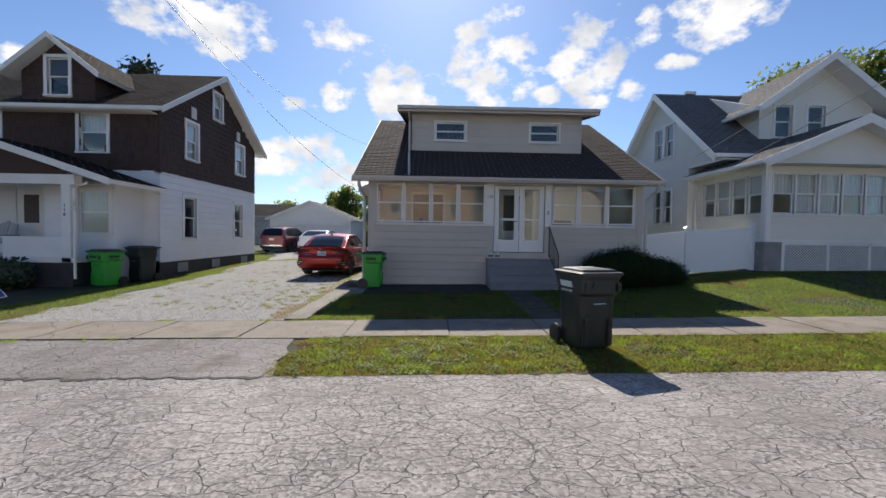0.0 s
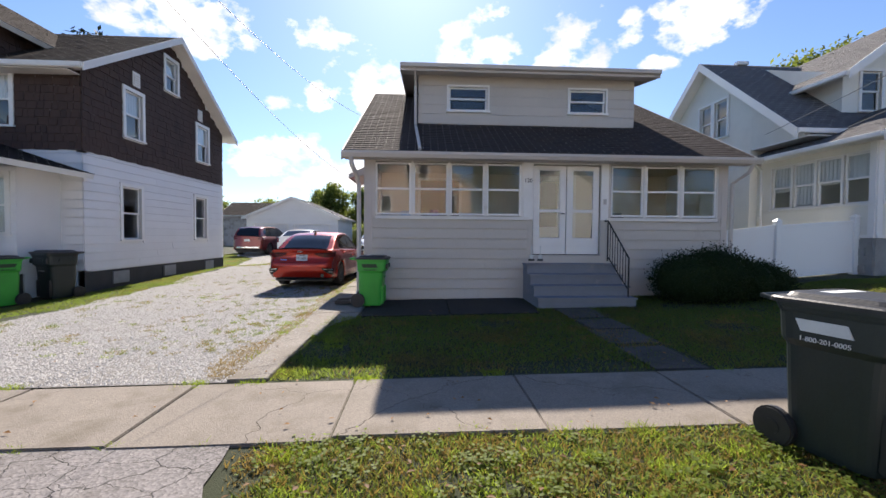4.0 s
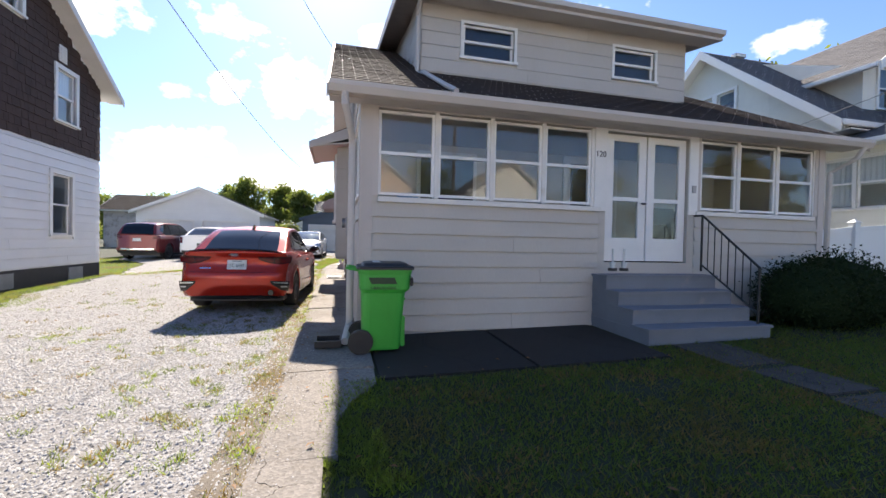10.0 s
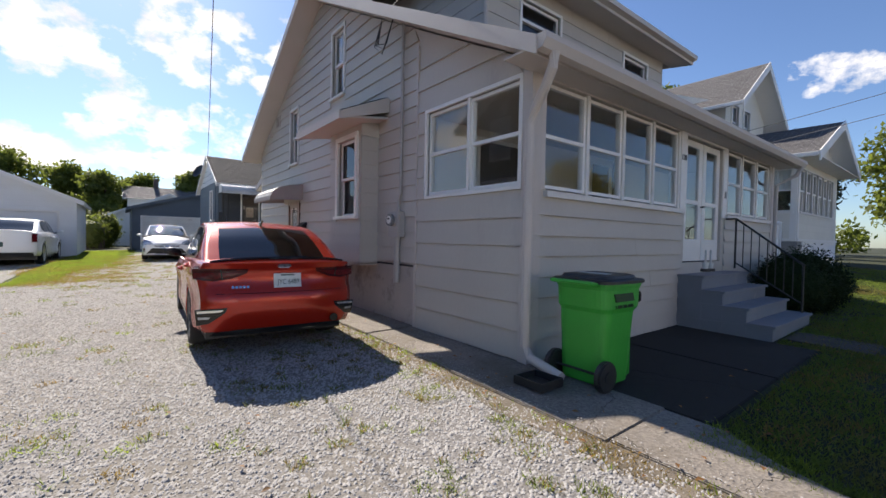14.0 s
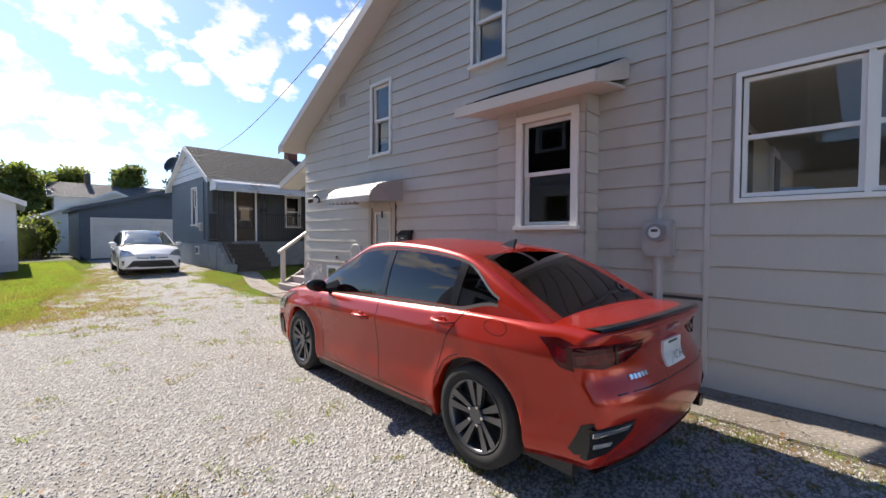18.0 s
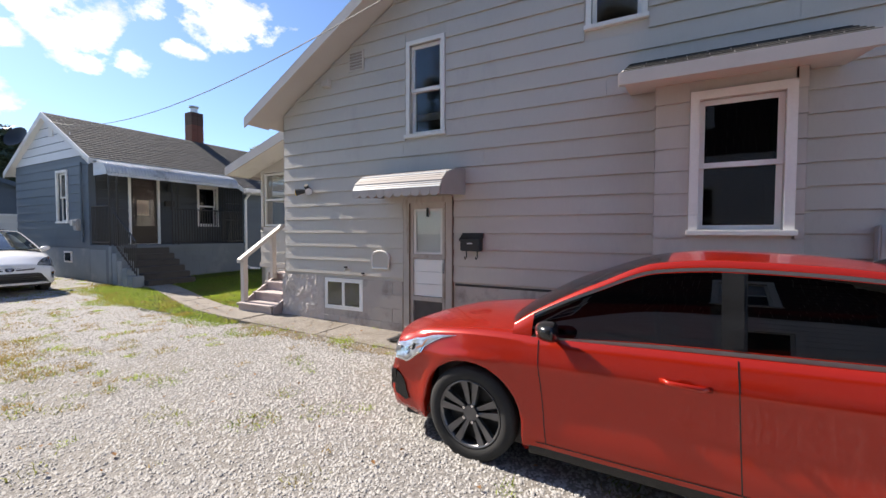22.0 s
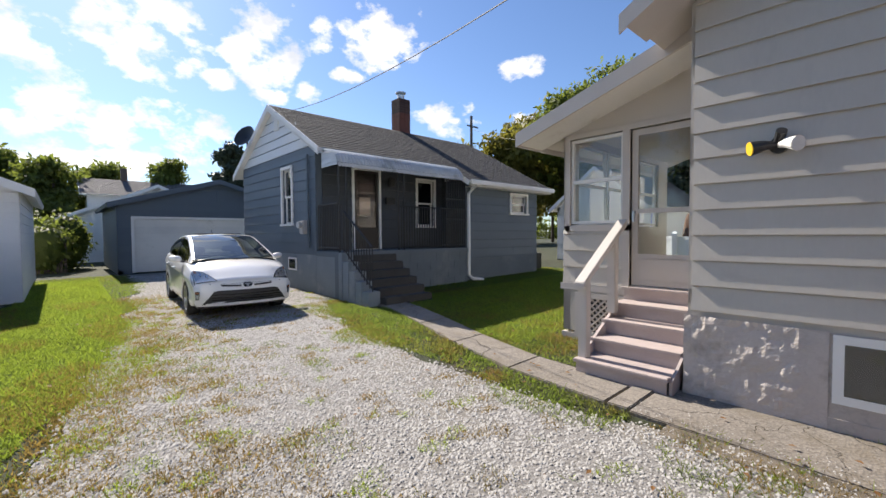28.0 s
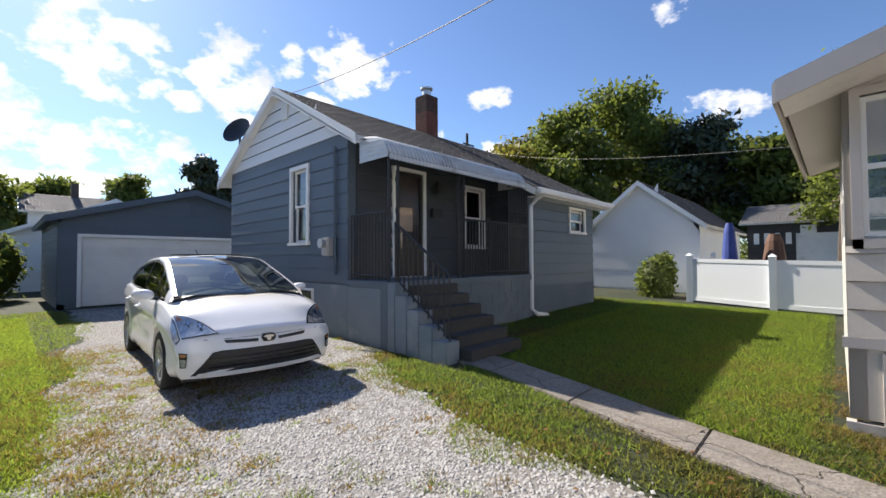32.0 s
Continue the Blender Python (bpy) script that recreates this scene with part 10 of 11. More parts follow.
part("mat_base", Geo().box(-2.32, -1.94, 18.18, 18.86, zm, zm + 0.01), BLACK_PLASTIC, mat_)
for k in range(7):
    part("mat_rib", Geo().box(-2.30, -1.96, 18.20 + k * 0.095, 18.25 + k * 0.095, zm + 0.01, zm + 0.016), BLACK_PLASTIC, mat_)
YELLOW_LENS = paint("yellow_lamp_glass", (0.75, 0.48, 0.03), 0.25, 0.1, 9, 60, 0.0)
fl = thing("floodlight", "twin floodlight with black motion sensor", "lamp", (-1.9, 20.75, 2.3))
part("base", Geo().tube([SIDE.at(U(20.75), 2.31, 0.01), SIDE.at(U(20.75), 2.31, 0.05)], 0.06, 12), BLACK_IRON, fl)
part("sensor", Geo().tube([SIDE.at(U(20.75), 2.33, 0.04), SIDE.at(U(20.72), 2.40, 0.12)], 0.035, 10), BLACK_PLASTIC, fl)
for dy in (-0.10, 0.12):
    part("lamp_head", Geo().tube([SIDE.at(U(20.75), 2.31, 0.05), SIDE.at(U(20.75 + dy * 0.6), 2.31, 0.10), SIDE.at(U(20.75 + dy * 1.25), 2.29, 0.15)], 0.02, 12, r1=0.055), BLACK_PLASTIC if dy > 0 else WHITE_OLD, fl, smooth=False)
    part("lamp_lens", Geo().tube([SIDE.at(U(20.75 + dy * 1.25), 2.29, 0.15), SIDE.at(U(20.75 + dy * 1.30), 2.289, 0.154)], 0.052, 14), YELLOW_LENS if dy > 0 else WHITE_OLD, fl)
gv = thing("gable_vent", "square louvred wall vent", "vent", (-1.85, 19.76, 4.1))
part("frame", SIDE.block(Geo(), U(19.90), U(19.62), 4.03, 4.32, 0.0, 0.035), TAUPE_TRIM, gv)
for k in range(6):
    part("slat", SIDE.block(Geo(), U(19.87), U(19.65), 4.055 + k * 0.042, 4.08 + k * 0.042, 0.035, 0.045), TAUPE_DARK, gv)
cv = thing("exhaust_hood", "small taupe wall exhaust hood", "vent", (-1.85, 20.33, 3.9))
part("hood", Geo().prism([SIDE.at(U(20.39), 3.88, 0.0), SIDE.at(U(20.39), 4.0, 0.0), SIDE.at(U(20.39), 3.98, 0.09), SIDE.at(U(20.39), 3.88, 0.11)], SIDE.u * 0.12), TAUPE_TRIM, cv)
md = thing("milk_door", "painted arched delivery hatch", "hatch", (-1.86, 19.36, 1.3))
arch_ring = [(0.06, 1.14), (0.34, 1.14), (0.355, 1.29)] + [(0.20 + 0.155 * math.cos(k * math.pi / 8), 1.30 + 0.09 * math.sin(k * math.pi / 8)) for k in range(1, 8)] + [(0.045, 1.29)]
part("hatch_panel", Geo().prism([SIDE.at(U(19.52) + u, z, 0.01) for u, z in arch_ring], SIDE.n * 0.03), TAUPE, md)
g = Geo().tube([SIDE.at(U(19.52) + u, z, 0.045) for u, z in arch_ring + arch_ring[:1]], 0.014, 6)
part("hatch_rim", g, WHITE_OLD, md)
for yy, zz in ((19.95, 1.10), (19.62, 1.02)):
    sp = thing("spigot", "brass garden spigot through the wall", "spigot", (-1.85, yy, zz))
    part("pipe", Geo().tube([SIDE.at(U(yy), zz, 0.0), SIDE.at(U(yy), zz, 0.09), SIDE.at(U(yy), zz - 0.05, 0.11)], 0.012, 7), GALV, sp)
    part("knob", Geo().tube([SIDE.at(U(yy), zz + 0.02, 0.07), SIDE.at(U(yy), zz + 0.045, 0.07)], 0.026, 8), BLACK_IRON, sp)


hn = thing("house_number", "dark house number 120 on white trim", "number", (1.55, 11.6, 2.6))
wall_text("120", FRONT, 3.265, 2.57, 0.115, BLACK_IRON, hn, 0.028)
hn2 = thing("house_number", "dark upright house number 118 on porch column", "number", (-9.85, 11.4, 2.2))
for k, ch_ in enumerate("118"):
    wall_text(ch_, Plane((-9.9, 11.39, 0), (1, 0, 0), (0, -1, 0)), 0.0, 2.12 - k * 0.12, 0.12, BLACK_IRON, hn2, 0.006)
db = thing("doorbell", "small grey doorbell box", "doorbell", (3.2, 11.6, 2.2))
part("bell_box", FRONT.block(Geo(), 4.95, 5.01, 2.13, 2.24, 0.025, 0.045), GALV, db)
for k in range(2):
    sl_ = thing("solar_light", "small white solar stake light on step", "lamp", (1.55 + 0.18 * k, 11.25, 0.95), group="solar lights")
    xx = 1.55 + 0.18 * k
    part("foot", Geo().tube([(xx, 11.3, 0.96), (xx, 11.3, 1.0)], 0.06, 12), BLACK_PLASTIC, sl_)
    part("stem", Geo().tube([(xx, 11.3, 1.0), (xx, 11.3, 1.08)], 0.03, 10, r1=0.045), WORD_LIGHT, sl_)
    part("stake", Geo().tube([(xx, 11.3, 1.08), (xx, 11.3, 1.26)], 0.014, 8), WORD_LIGHT, sl_)

# things inside the glazed porch
tb = thing("porch_table", "dark wooden table in the porch", "table", (-0.9, 12.9, 1.04))
part("tabletop", Geo().box(-1.55, 0.9, 12.75, 13.45, 1.84, 1.89), WOOD_DARK, tb, bevel=0.008)
for x0 in (-1.5, 0.8):
    for y0 in (12.8, 13.36):
        part("leg", Geo().box(x0, x0 + 0.05, y0, y0 + 0.05, 1.04, 1.84), WOOD_DARK, tb)
BLUE_BOX = paint("pale_blue_plastic", (0.25, 0.40, 0.6), 0.5, 0.1, 6, 60, 0.1)
PURPLE = paint("purple_ceramic", (0.10, 0.05, 0.22), 0.35, 0.1, 6, 60, 0.1)
part("box", Geo().box(-1.15, -0.85, 12.9, 13.15, 1.89, 2.03), BLUE_BOX, thing("storage_box", "pale blue box on the porch table", "box", (-1.0, 13.0, 1.89)), bevel=0.01)
g = Geo().tube([(-0.35, 13.05, 1.89), (-0.35, 13.05, 2.06)], 0.08, 14, r1=0.11)
part("pot", g, PURPLE, thing("flower_pot", "purple pot on the porch table", "pot", (-0.35, 13.05, 1.89)))
pc = thing("porch_chair", "dark upholstered porch armchair", "chair", (4.1, 12.9, 1.04))
part("seat", Geo().box(3.7, 4.4, 12.6, 13.2, 1.25, 1.5), SEAT, pc, bevel=0.05)
part("backrest", Geo().box(3.7, 4.4, 13.2, 13.36, 1.3, 2.05), SEAT, pc, bevel=0.05)
for x0 in (3.58, 4.4):
    part("armrest", Geo().box(x0, x0 + 0.12, 12.6, 13.3, 1.04, 1.7), SEAT, pc, bevel=0.04)
idr = thing("inner_door", "white framed inner door, unlit room painted on its pane", "door", (2.5, 13.6, 1.04), kind="structure")
part("door_leaf", Geo().box(2.1, 2.95, 13.57, 13.615, 1.04, 3.0), WHITE, idr)
# opaque pane: the unlit room behind is put into its colour
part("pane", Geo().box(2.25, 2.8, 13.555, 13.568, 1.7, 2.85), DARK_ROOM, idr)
iw = thing("inner_window", "white framed inner window", "window", (0.0, 13.6, 1.9), kind="structure")
part("window_frame", Geo().box(-0.75, 0.35, 13.58, 13.615, 1.85, 2.9), WHITE, iw)
# same dark colour for the unlit room behind the window
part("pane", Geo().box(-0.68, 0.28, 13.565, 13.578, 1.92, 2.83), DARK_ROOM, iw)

# porch furniture of the shingled house
ac = thing("adirondack_chair", "grey plastic slatted porch chair", "chair", (-12.9, 12.6, 0.75))
part("seat", Geo().box(-13.2, -12.6, 12.2, 12.8, 1.08, 1.12), GALV, ac)
for k in range(5):
    part("back_slat", Geo().prism([(-13.2 + k * 0.125, 12.75, 1.1), (-13.09 + k * 0.125, 12.75, 1.1), (-13.09 + k * 0.125, 12.95, 1.75 - abs(k - 2) * 0.05), (-13.2 + k * 0.125, 12.95, 1.75 - abs(k - 2) * 0.05)], (0, 0.02, 0)), GALV, ac)
for xx in (-13.22, -12.58):
    part("leg", Geo().box(xx - 0.03, xx + 0.03, 12.2, 12.26, 0.75, 1.3), GALV, ac)
    part("armrest", Geo().box(xx - 0.06, xx + 0.06, 12.15, 12.9, 1.3, 1.33), GALV, ac)
sg_ = thing("yard_sign", "blue and white yard sign on wire legs", "sign", (-9.1, 8.6, 0.0))
SIGN_BLUE = paint("sign_blue", (0.03, 0.07, 0.28), 0.5, 0.05, 6, 60, 0.0)
SIGN_RED = paint("sign_red", (0.45, 0.02, 0.03), 0.5, 0.05, 6, 60, 0.0)
BL, BRT, TR, TL = (Vector(p) for p in ((-9.33, 8.6, -0.02), (-8.61, 8.6, 0.13), (-9.01, 8.6, 0.58), (-9.66, 8.6, 0.48)))


def sign_band(name, f0, f1, g0, g1, mat, out):
    """A band of the leaning board: fractions up and along."""
    q = [(g0, f0), (g1, f0), (g1, f1), (g0, f1)]
    ring_ = [BL.lerp(TL, f).lerp(BRT.lerp(TR, f), g_) + Vector((0, -out, 0)) for g_, f in q]
    return part(name, Geo().prism(ring_, (0, out + 0.008, 0)), mat, sg_)


sign_band("board", 0, 1, 0, 1, WHITE, 0.0)
sign_band("stripe", 0.78, 0.97, 0.02, 0.98, SIGN_RED, 0.003)
sign_band("stripe", 0.03, 0.30, 0.02, 0.98, SIGN_BLUE, 0.003)
sign_band("word_bar", 0.40, 0.52, 0.10, 0.85, SIGN_BLUE, 0.003)
sign_band("word_bar", 0.60, 0.70, 0.18, 0.78, SIGN_BLUE, 0.003)
for p_ in (BL.lerp(BRT, 0.2), BL.lerp(BRT, 0.8)):
    part("wire_leg", Geo().tube([(p_.x, p_.y + 0.02, ground_z(p_.x, p_.y) - 0.1), (p_.x, p_.y + 0.012, p_.z + 0.2)], 0.004, 5), BLACK_IRON, sg_)

# back-porch bits of the cottage
part("box", Geo().box(0.10, 0.36, 28.54, 28.62, 2.42, 2.58), BLACK_IRON, thing("mailbox", "black wall mailbox beside the porch door", "mailbox", (0.2, 28.6, 2.4)), bevel=0.01)
sc = thing("wall_lantern", "black porch wall lantern", "lamp", (0.23, 28.6, 2.95))
part("lantern", Geo().box(0.16, 0.30, 28.46, 28.58, 2.84, 3.06), BLACK_IRON, sc, bevel=0.02)
part("bracket", Geo().tube([(0.23, 28.63, 3.03), (0.23, 28.52, 3.1), (0.23, 28.52, 3.06)], 0.012, 6), BLACK_IRON, sc)
acu = thing("air_conditioner", "dark outdoor air conditioner unit", "air conditioner", (5.65, 28.3, 0.45))
part("case", Geo().box(5.40, 5.90, 28.05, 28.55, 0.40, 1.05), BLACK_PLASTIC, acu, bevel=0.02)
TARP = paint("blue_tarp", (0.03, 0.06, 0.25), 0.6, 0.2, 5, 40, 0.3)
RUST = paint("brown_cover", (0.12, 0.06, 0.035), 0.8, 0.2, 5, 40, 0.3)
for nm, lab, cat, xx, yy, hh, rad, mm in (("umbrella_cover", "folded blue patio umbrella", "umbrella", 7.8, 25.2, 2.05, 0.22, TARP), ("grill_cover", "brown fabric cover over a barbecue", "grill cover", 8.1, 24.3, 1.75, 0.32, RUST)):
    t_ = thing(nm, lab, cat, (xx, yy, ground_z(xx, yy)))
    z_ = ground_z(xx, yy)
    part("cover", Geo().tube([(xx, yy, z_), (xx, yy, z_ + hh * 0.6), (xx, yy, z_ + hh * 0.9), (xx, yy, z_ + hh)], rad, 12, r1=rad * 0.35), mm, t_)

# ---- distant houses ----


def far_house(label, x0, x1, y0, y1, zb, eave, peak, mat, roof, along="y", wins=2):
    hs = []
    L_ = (x1 - x0) if along == "y" else (y1 - y0)
    for k in range(wins):
        u = L_ * (k + 0.5) / wins
        hs.append((u - 0.45, u + 0.45, zb + 1.2, zb + 2.4))
    t, pl = gable_box("house", label, x0, x1, y0, y1, zb, eave, peak, mat, roof, along=along, course=0.3, face_holes=hs, category="house", over=0.4)
    for h in hs:
        window("window", pl, *h, t, casing=0.09)
    return t


fh = far_house("grey house with chimney beyond the garage", -4.3, 3.6, 58, 64, 0.6, 4.7, 5.95, WHITE_SIDING, ROOF_C, along="x")
part("chimney", Geo().box(-2.15, -1.75, 60.8, 61.2, 5.6, 6.95), SOOT, fh)
far_house("brown-roofed brick house beyond the yards", -20.4, -15.7, 46, 52, 0.5, 3.4, 4.75, BLOCK_TAUPE, ROOF_L, along="x")
far_house("pale house beyond the alley", -5.5, 1.5, 46, 50, 0.6, 2.6, 4.2, WHITE_SIDING, ROOF_C, along="y")
bw_ = far_house("weathered black and white building behind a fence", 26, 33, 19.5, 27.1, 0.8, 3.75, 5.0, WHITE_OLD, ROOF_C, along="y", wins=1)
SIDEB = Plane((26, 27.1, 0), (0, -1, 0), (-1, 0, 0))
part("dark_boarding", SIDEB.block(Geo(), 0.0, 2.25, 1.2, 3.7, 0.02, 0.06), FOUND_AND_SHADE, bw_)
part("dark_boarding", SIDEB.block(Geo(), 2.25, 7.6, 3.05, 3.7, 0.02, 0.05), FOUND_AND_SHADE, bw_)
for k in range(4):
    part("window", SIDEB.block(Geo(), 0.3 + k * 0.5, 0.56 + k * 0.5, 2.45, 3.1, 0.06, 0.09), WHITE_OLD, bw_)
part("window", SIDEB.block(Geo(), 2.45, 3.15, 2.95, 3.5, 0.05, 0.10), WHITE, bw_)
tree("brown-leaved tree down the street", 25, 9.0, 7.0, 2.6, 81, mat=LEAF_Y, leaf=0.16, count=4000)
tree("leafy tree down the street", 31, 11.2, 8.0, 3.0, 82, mat=LEAF, leaf=0.18, count=4000)
far_house("white house down the street", 38, 47, 3, 12, 0.3, 3.4, 5.6, WHITE_SIDING, ROOF_C, along="x")
# across the road, seen in the glass
op = far_house("peach two-storey gabled house across the road", -5.5, 3.5, -24, -15, 0.1, 5.6, 9.0, PEACH, ROOF_L, along="y", wins=2)
OP = Plane((3.5, -15, 0), (-1, 0, 0), (0, 1, 0))
part("gable_face", Geo().prism([OP.at(0, 0.1, 0.02), OP.at(9, 0.1, 0.02), OP.at(9, 5.6, 0.02), OP.at(4.5, 9.0, 0.02), OP.at(0, 5.6, 0.02)], (0, 0.05, 0)), PEACH, op)
for u0, z0 in ((1.2, 3.4), (6.6, 3.4), (3.5, 6.2), (4.6, 6.2), (1.5, 0.9), (6.3, 0.9)):
    ow = part("window", OP.block(Geo(), u0, u0 + 0.95, z0, z0 + 1.5, 0.07, 0.1), WHITE, op)
    part("pane", OP.block(Geo(), u0 + 0.12, u0 + 0.83, z0 + 0.12, z0 + 1.38, 0.1, 0.105), GLASS_DARK, ow)
op2 = far_house("cream gabled house across the road", 8, 16, -24, -16, 0.2, 5.2, 8.2, CREAM_SIDING, ROOF_C, along="y")
far_house("white gabled house across the road", -20, -11, -25, -16, 0.0, 5.2, 8.0, WHITE_SIDING, ROOF_L, along="y")

# ---- poles and wires ----


def hang(a, b, sag, n=24):
    a, b = Vector(a), Vector(b)
    return [a.lerp(b, i / n) - Vector((0, 0, sag * 4 * (i / n) * (1 - i / n))) for i in range(n + 1)]


WIRE = paint("wire_jacket", (0.05, 0.05, 0.05), 0.6, 0.1, 6, 60, 0.0)
WIRE_PALE = paint("twisted_wire", (0.17, 0.17, 0.165), 0.5, 0.15, 30, 60, 0.0)
up = thing("utility_pole", "brown wooden utility pole across the road", "pole", (-7.35, -8.6, 0))
part("pole", Geo().tube([(-7.35, -8.6, -0.3), (-7.35, -8.6, 15.2)], 0.15, 12, r1=0.11), BARK, up)
part("crossarm", Geo().box(-8.25, -6.45, -8.78, -8.70, 14.3, 14.42), BARK, up)
up2 = thing("utility_pole", "wooden utility pole beyond the cottage", "pole", (18.1, 42.8, 0))
part("pole", Geo().tube([(18.1, 42.8, 0), (18.1, 42.8, 10.9)], 0.12, 10, r1=0.1), BARK, up2)
part("crossarm", Geo().box(17.5, 18.7, 42.62, 42.68, 10.0, 10.1), BARK, up2)
for lab, pts, rad, mt in (("dark service wire to the taupe house", hang((-7.3, -8.6, 14.2), (-2.05, 14.0, 4.45), 3.2), 0.004, WIRE),
                                                    ("twisted grey service wire over the driveway", hang((-7.36, -8.6, 14.7), (-1.87, 30.3, 4.62), 4.73, 60), 0.006, WIRE_PALE),
                          ("thin wire to the cream house", hang((5.6, -9, 8.2), (9.1, 14.5, 4.4), 0.5), 0.008, WIRE_PALE),
                          ("thin wire to the cream house", hang((4.6, -9, 8.0), (10.5, 14.0, 4.3), 0.6), 0.008, WIRE_PALE),
                          ("thin wire across the back yards", hang((18.1, 42.8, 9.9), (6.3, 21.5, 3.9), 0.7), 0.009, WIRE)):
    wt = thing("overhead_wire", lab, "wire", tuple(pts[0]))
    part("cable", Geo().tube(pts, rad, 5), mt, wt)
part("pole", Geo().tube([(5.2, -9.2, -0.2), (5.2, -9.2, 9.0)], 0.14, 10, r1=0.1), BARK, thing("utility_pole", "wooden utility pole across the road", "pole", (5.2, -9.2, 0)))
wf = thing("picket_fence", "weathered brown picket fence by the alley", "fence", (-6.2, 39.5, 0.4))
for k in range(12):
    part("picket", Geo().box(-6.9 + k * 0.11, -6.81 + k * 0.11, 40.0, 40.02, 0.35, 1.75 - 0.05 * (k % 3)), BARK, wf)

# ---- loose stones, blades, weeds ----


def tri_cloud(v, per, mat, name, label, category, faces):
    """One mesh from many small alike shapes."""
    n = len(v) // per
    f = (np.arange(n)[:, None, None] * per + np.array(faces)[None]).reshape(-1, 3)
    me = bpy.data.meshes.new(name)
    me.vertices.add(len(v))
    me.vertices.foreach_set("co", np.asarray(v, dtype=np.float32).ravel())
    me.loops.add(len(f) * 3)
    me.loops.foreach_set("vertex_index", f.ravel())
    me.polygons.add(len(f))
    me.polygons.foreach_set("loop_start", np.arange(len(f)) * 3)
    me.update()
    me.validate()
    return tagged(part(name, me, mat), label, category, kind="stuff")


rg = np.random.default_rng(77)
dy_, dl_, dr_ = (np.array([r_[i] for r_ in drive_rows]) for i in range(3))
pts = []
for n_, ya, yb in ((30000, 7.1, 11), (75000, 11, 20), (44000, 20, 28), (12000, 28, 36)):
    y = rg.uniform(ya, yb, n_)
    l_, r_ = np.interp(y, dy_, dl_), np.interp(y, dy_, dr_)
    l_ = np.maximum(l_, -8.2)
    pts.append(np.stack([l_ + (r_ - l_) * rg.random(n_) + rg.normal(0, 0.05, n_), y], 1))
by_, bl_, br_ = (np.array([r_[i] for r_ in branch_rows]) for i in range(3))
y = rg.uniform(20.8, 31.5, 16000)
pts.append(np.stack([np.interp(y, by_, bl_) + (np.interp(y, by_, br_) - np.interp(y, by_, bl_)) * rg.random(16000), y], 1))
pts = np.concatenate(pts)
zz = np.array([ground_z(a, b) for a, b in pts]) + 0.016
m = len(pts)
size = 0.009 + 0.010 * rg.random(m) ** 2
octa = np.array([(1, 0, -0.2), (-1, 0, -0.2), (0, 1, -0.2), (0, -1, -0.2), (0.2, 0, 0.65)])
verts = octa[None] * size[:, None, None] * (0.7 + 0.6 * rg.random((m, 5, 1)))
ang = rg.random(m) * 6.28
c_, s_ = np.cos(ang), np.sin(ang)
vx = verts[:, :, 0] * c_[:, None] - verts[:, :, 1] * s_[:, None] + verts[:, :, 2] * 0.4 + pts[:, 0:1]
vy = verts[:, :, 0] * s_[:, None] + verts[:, :, 1] * c_[:, None] + pts[:, 1:2]
vz = verts[:, :, 2] + verts[:, :, 0] * 0.3 + zz[:, None]
tri_cloud(np.stack([vx, vy, vz], 2).reshape(-1, 3), 5, STONES, "gravel_stones", "loose pale crushed stones on the driveway", "gravel",
          [(0, 2, 4), (2, 1, 4), (1, 3, 4), (3, 0, 4)])


def blades(areas, mat, name, label, seed, h=(0.02, 0.05), keep=None):
    """Grass: areas of (x0, x1, y0, y1, blades to the square metre)."""
    r = np.random.default_rng(seed)
    ps = []
    for x0, x1, y0, y1, dens in areas:
        n = int((x1 - x0) * (y1 - y0) * dens)
        ps.append(np.stack([r.uniform(x0, x1, n), r.uniform(y0, y1, n)], 1))
    p = np.concatenate(ps)
    if keep is not None:
        p = p[np.array([keep(a, b, r) for a, b in p])]
    n = len(p)
    z = np.array([ground_z(a, b) for a, b in p])
    hh = r.uniform(*h, n) * (0.7 + 0.6 * r.random(n))
    a = r.random(n) * 6.28
    w = r.uniform(0.003, 0.007, n)
    lean_ = r.normal(0, 0.7, (n, 2)) * hh[:, None]
    dx, dy = np.cos(a) * w, np.sin(a) * w
    v = np.stack([np.stack([p[:, 0] - dx, p[:, 1] - dy, z], 1), np.stack([p[:, 0] + dx, p[:, 1] + dy, z], 1), np.stack([p[:, 0] + lean_[:, 0], p[:, 1] + lean_[:, 1], z + hh], 1)], 1)
    tri_cloud(v.reshape(-1, 3), 3, mat, name, label, "grass", [(0, 1, 2)])


def off_paths(x, y, r):
    if 1.74 < x < 2.36 and 7 < y < 10.6:
        return r.random() < 0.10
    if -1.7 < x < 1.4 and 10.0 < y < 11.7:
        return False
    if 1.3 < x < 3.35 and y > 10.45:
        return False
    if 4.4 < y < 5.9 and x < -1.75 - 0.25 * math.sin(y * 3):
        return False
    return noise.noise(Vector((x * 0.9, y * 0.9, 0.0))) > -0.35 or r.random() < 0.35


def left_edge(x, y, r):
    over_by = x - np.interp(y, dy_, dl_)
    if y > 20.6 and np.interp(y, by_, bl_) - 0.1 < x < np.interp(y, by_, br_) + 0.1:
        return r.random() < 0.05
    patch = noise.noise(Vector((x * 0.8, y * 0.6, 3.0)))
    return over_by < 0.1 + 0.9 * patch or r.random() < 0.25 * math.exp(-max(0.0, over_by) * 1.6) * (0.5 + patch)


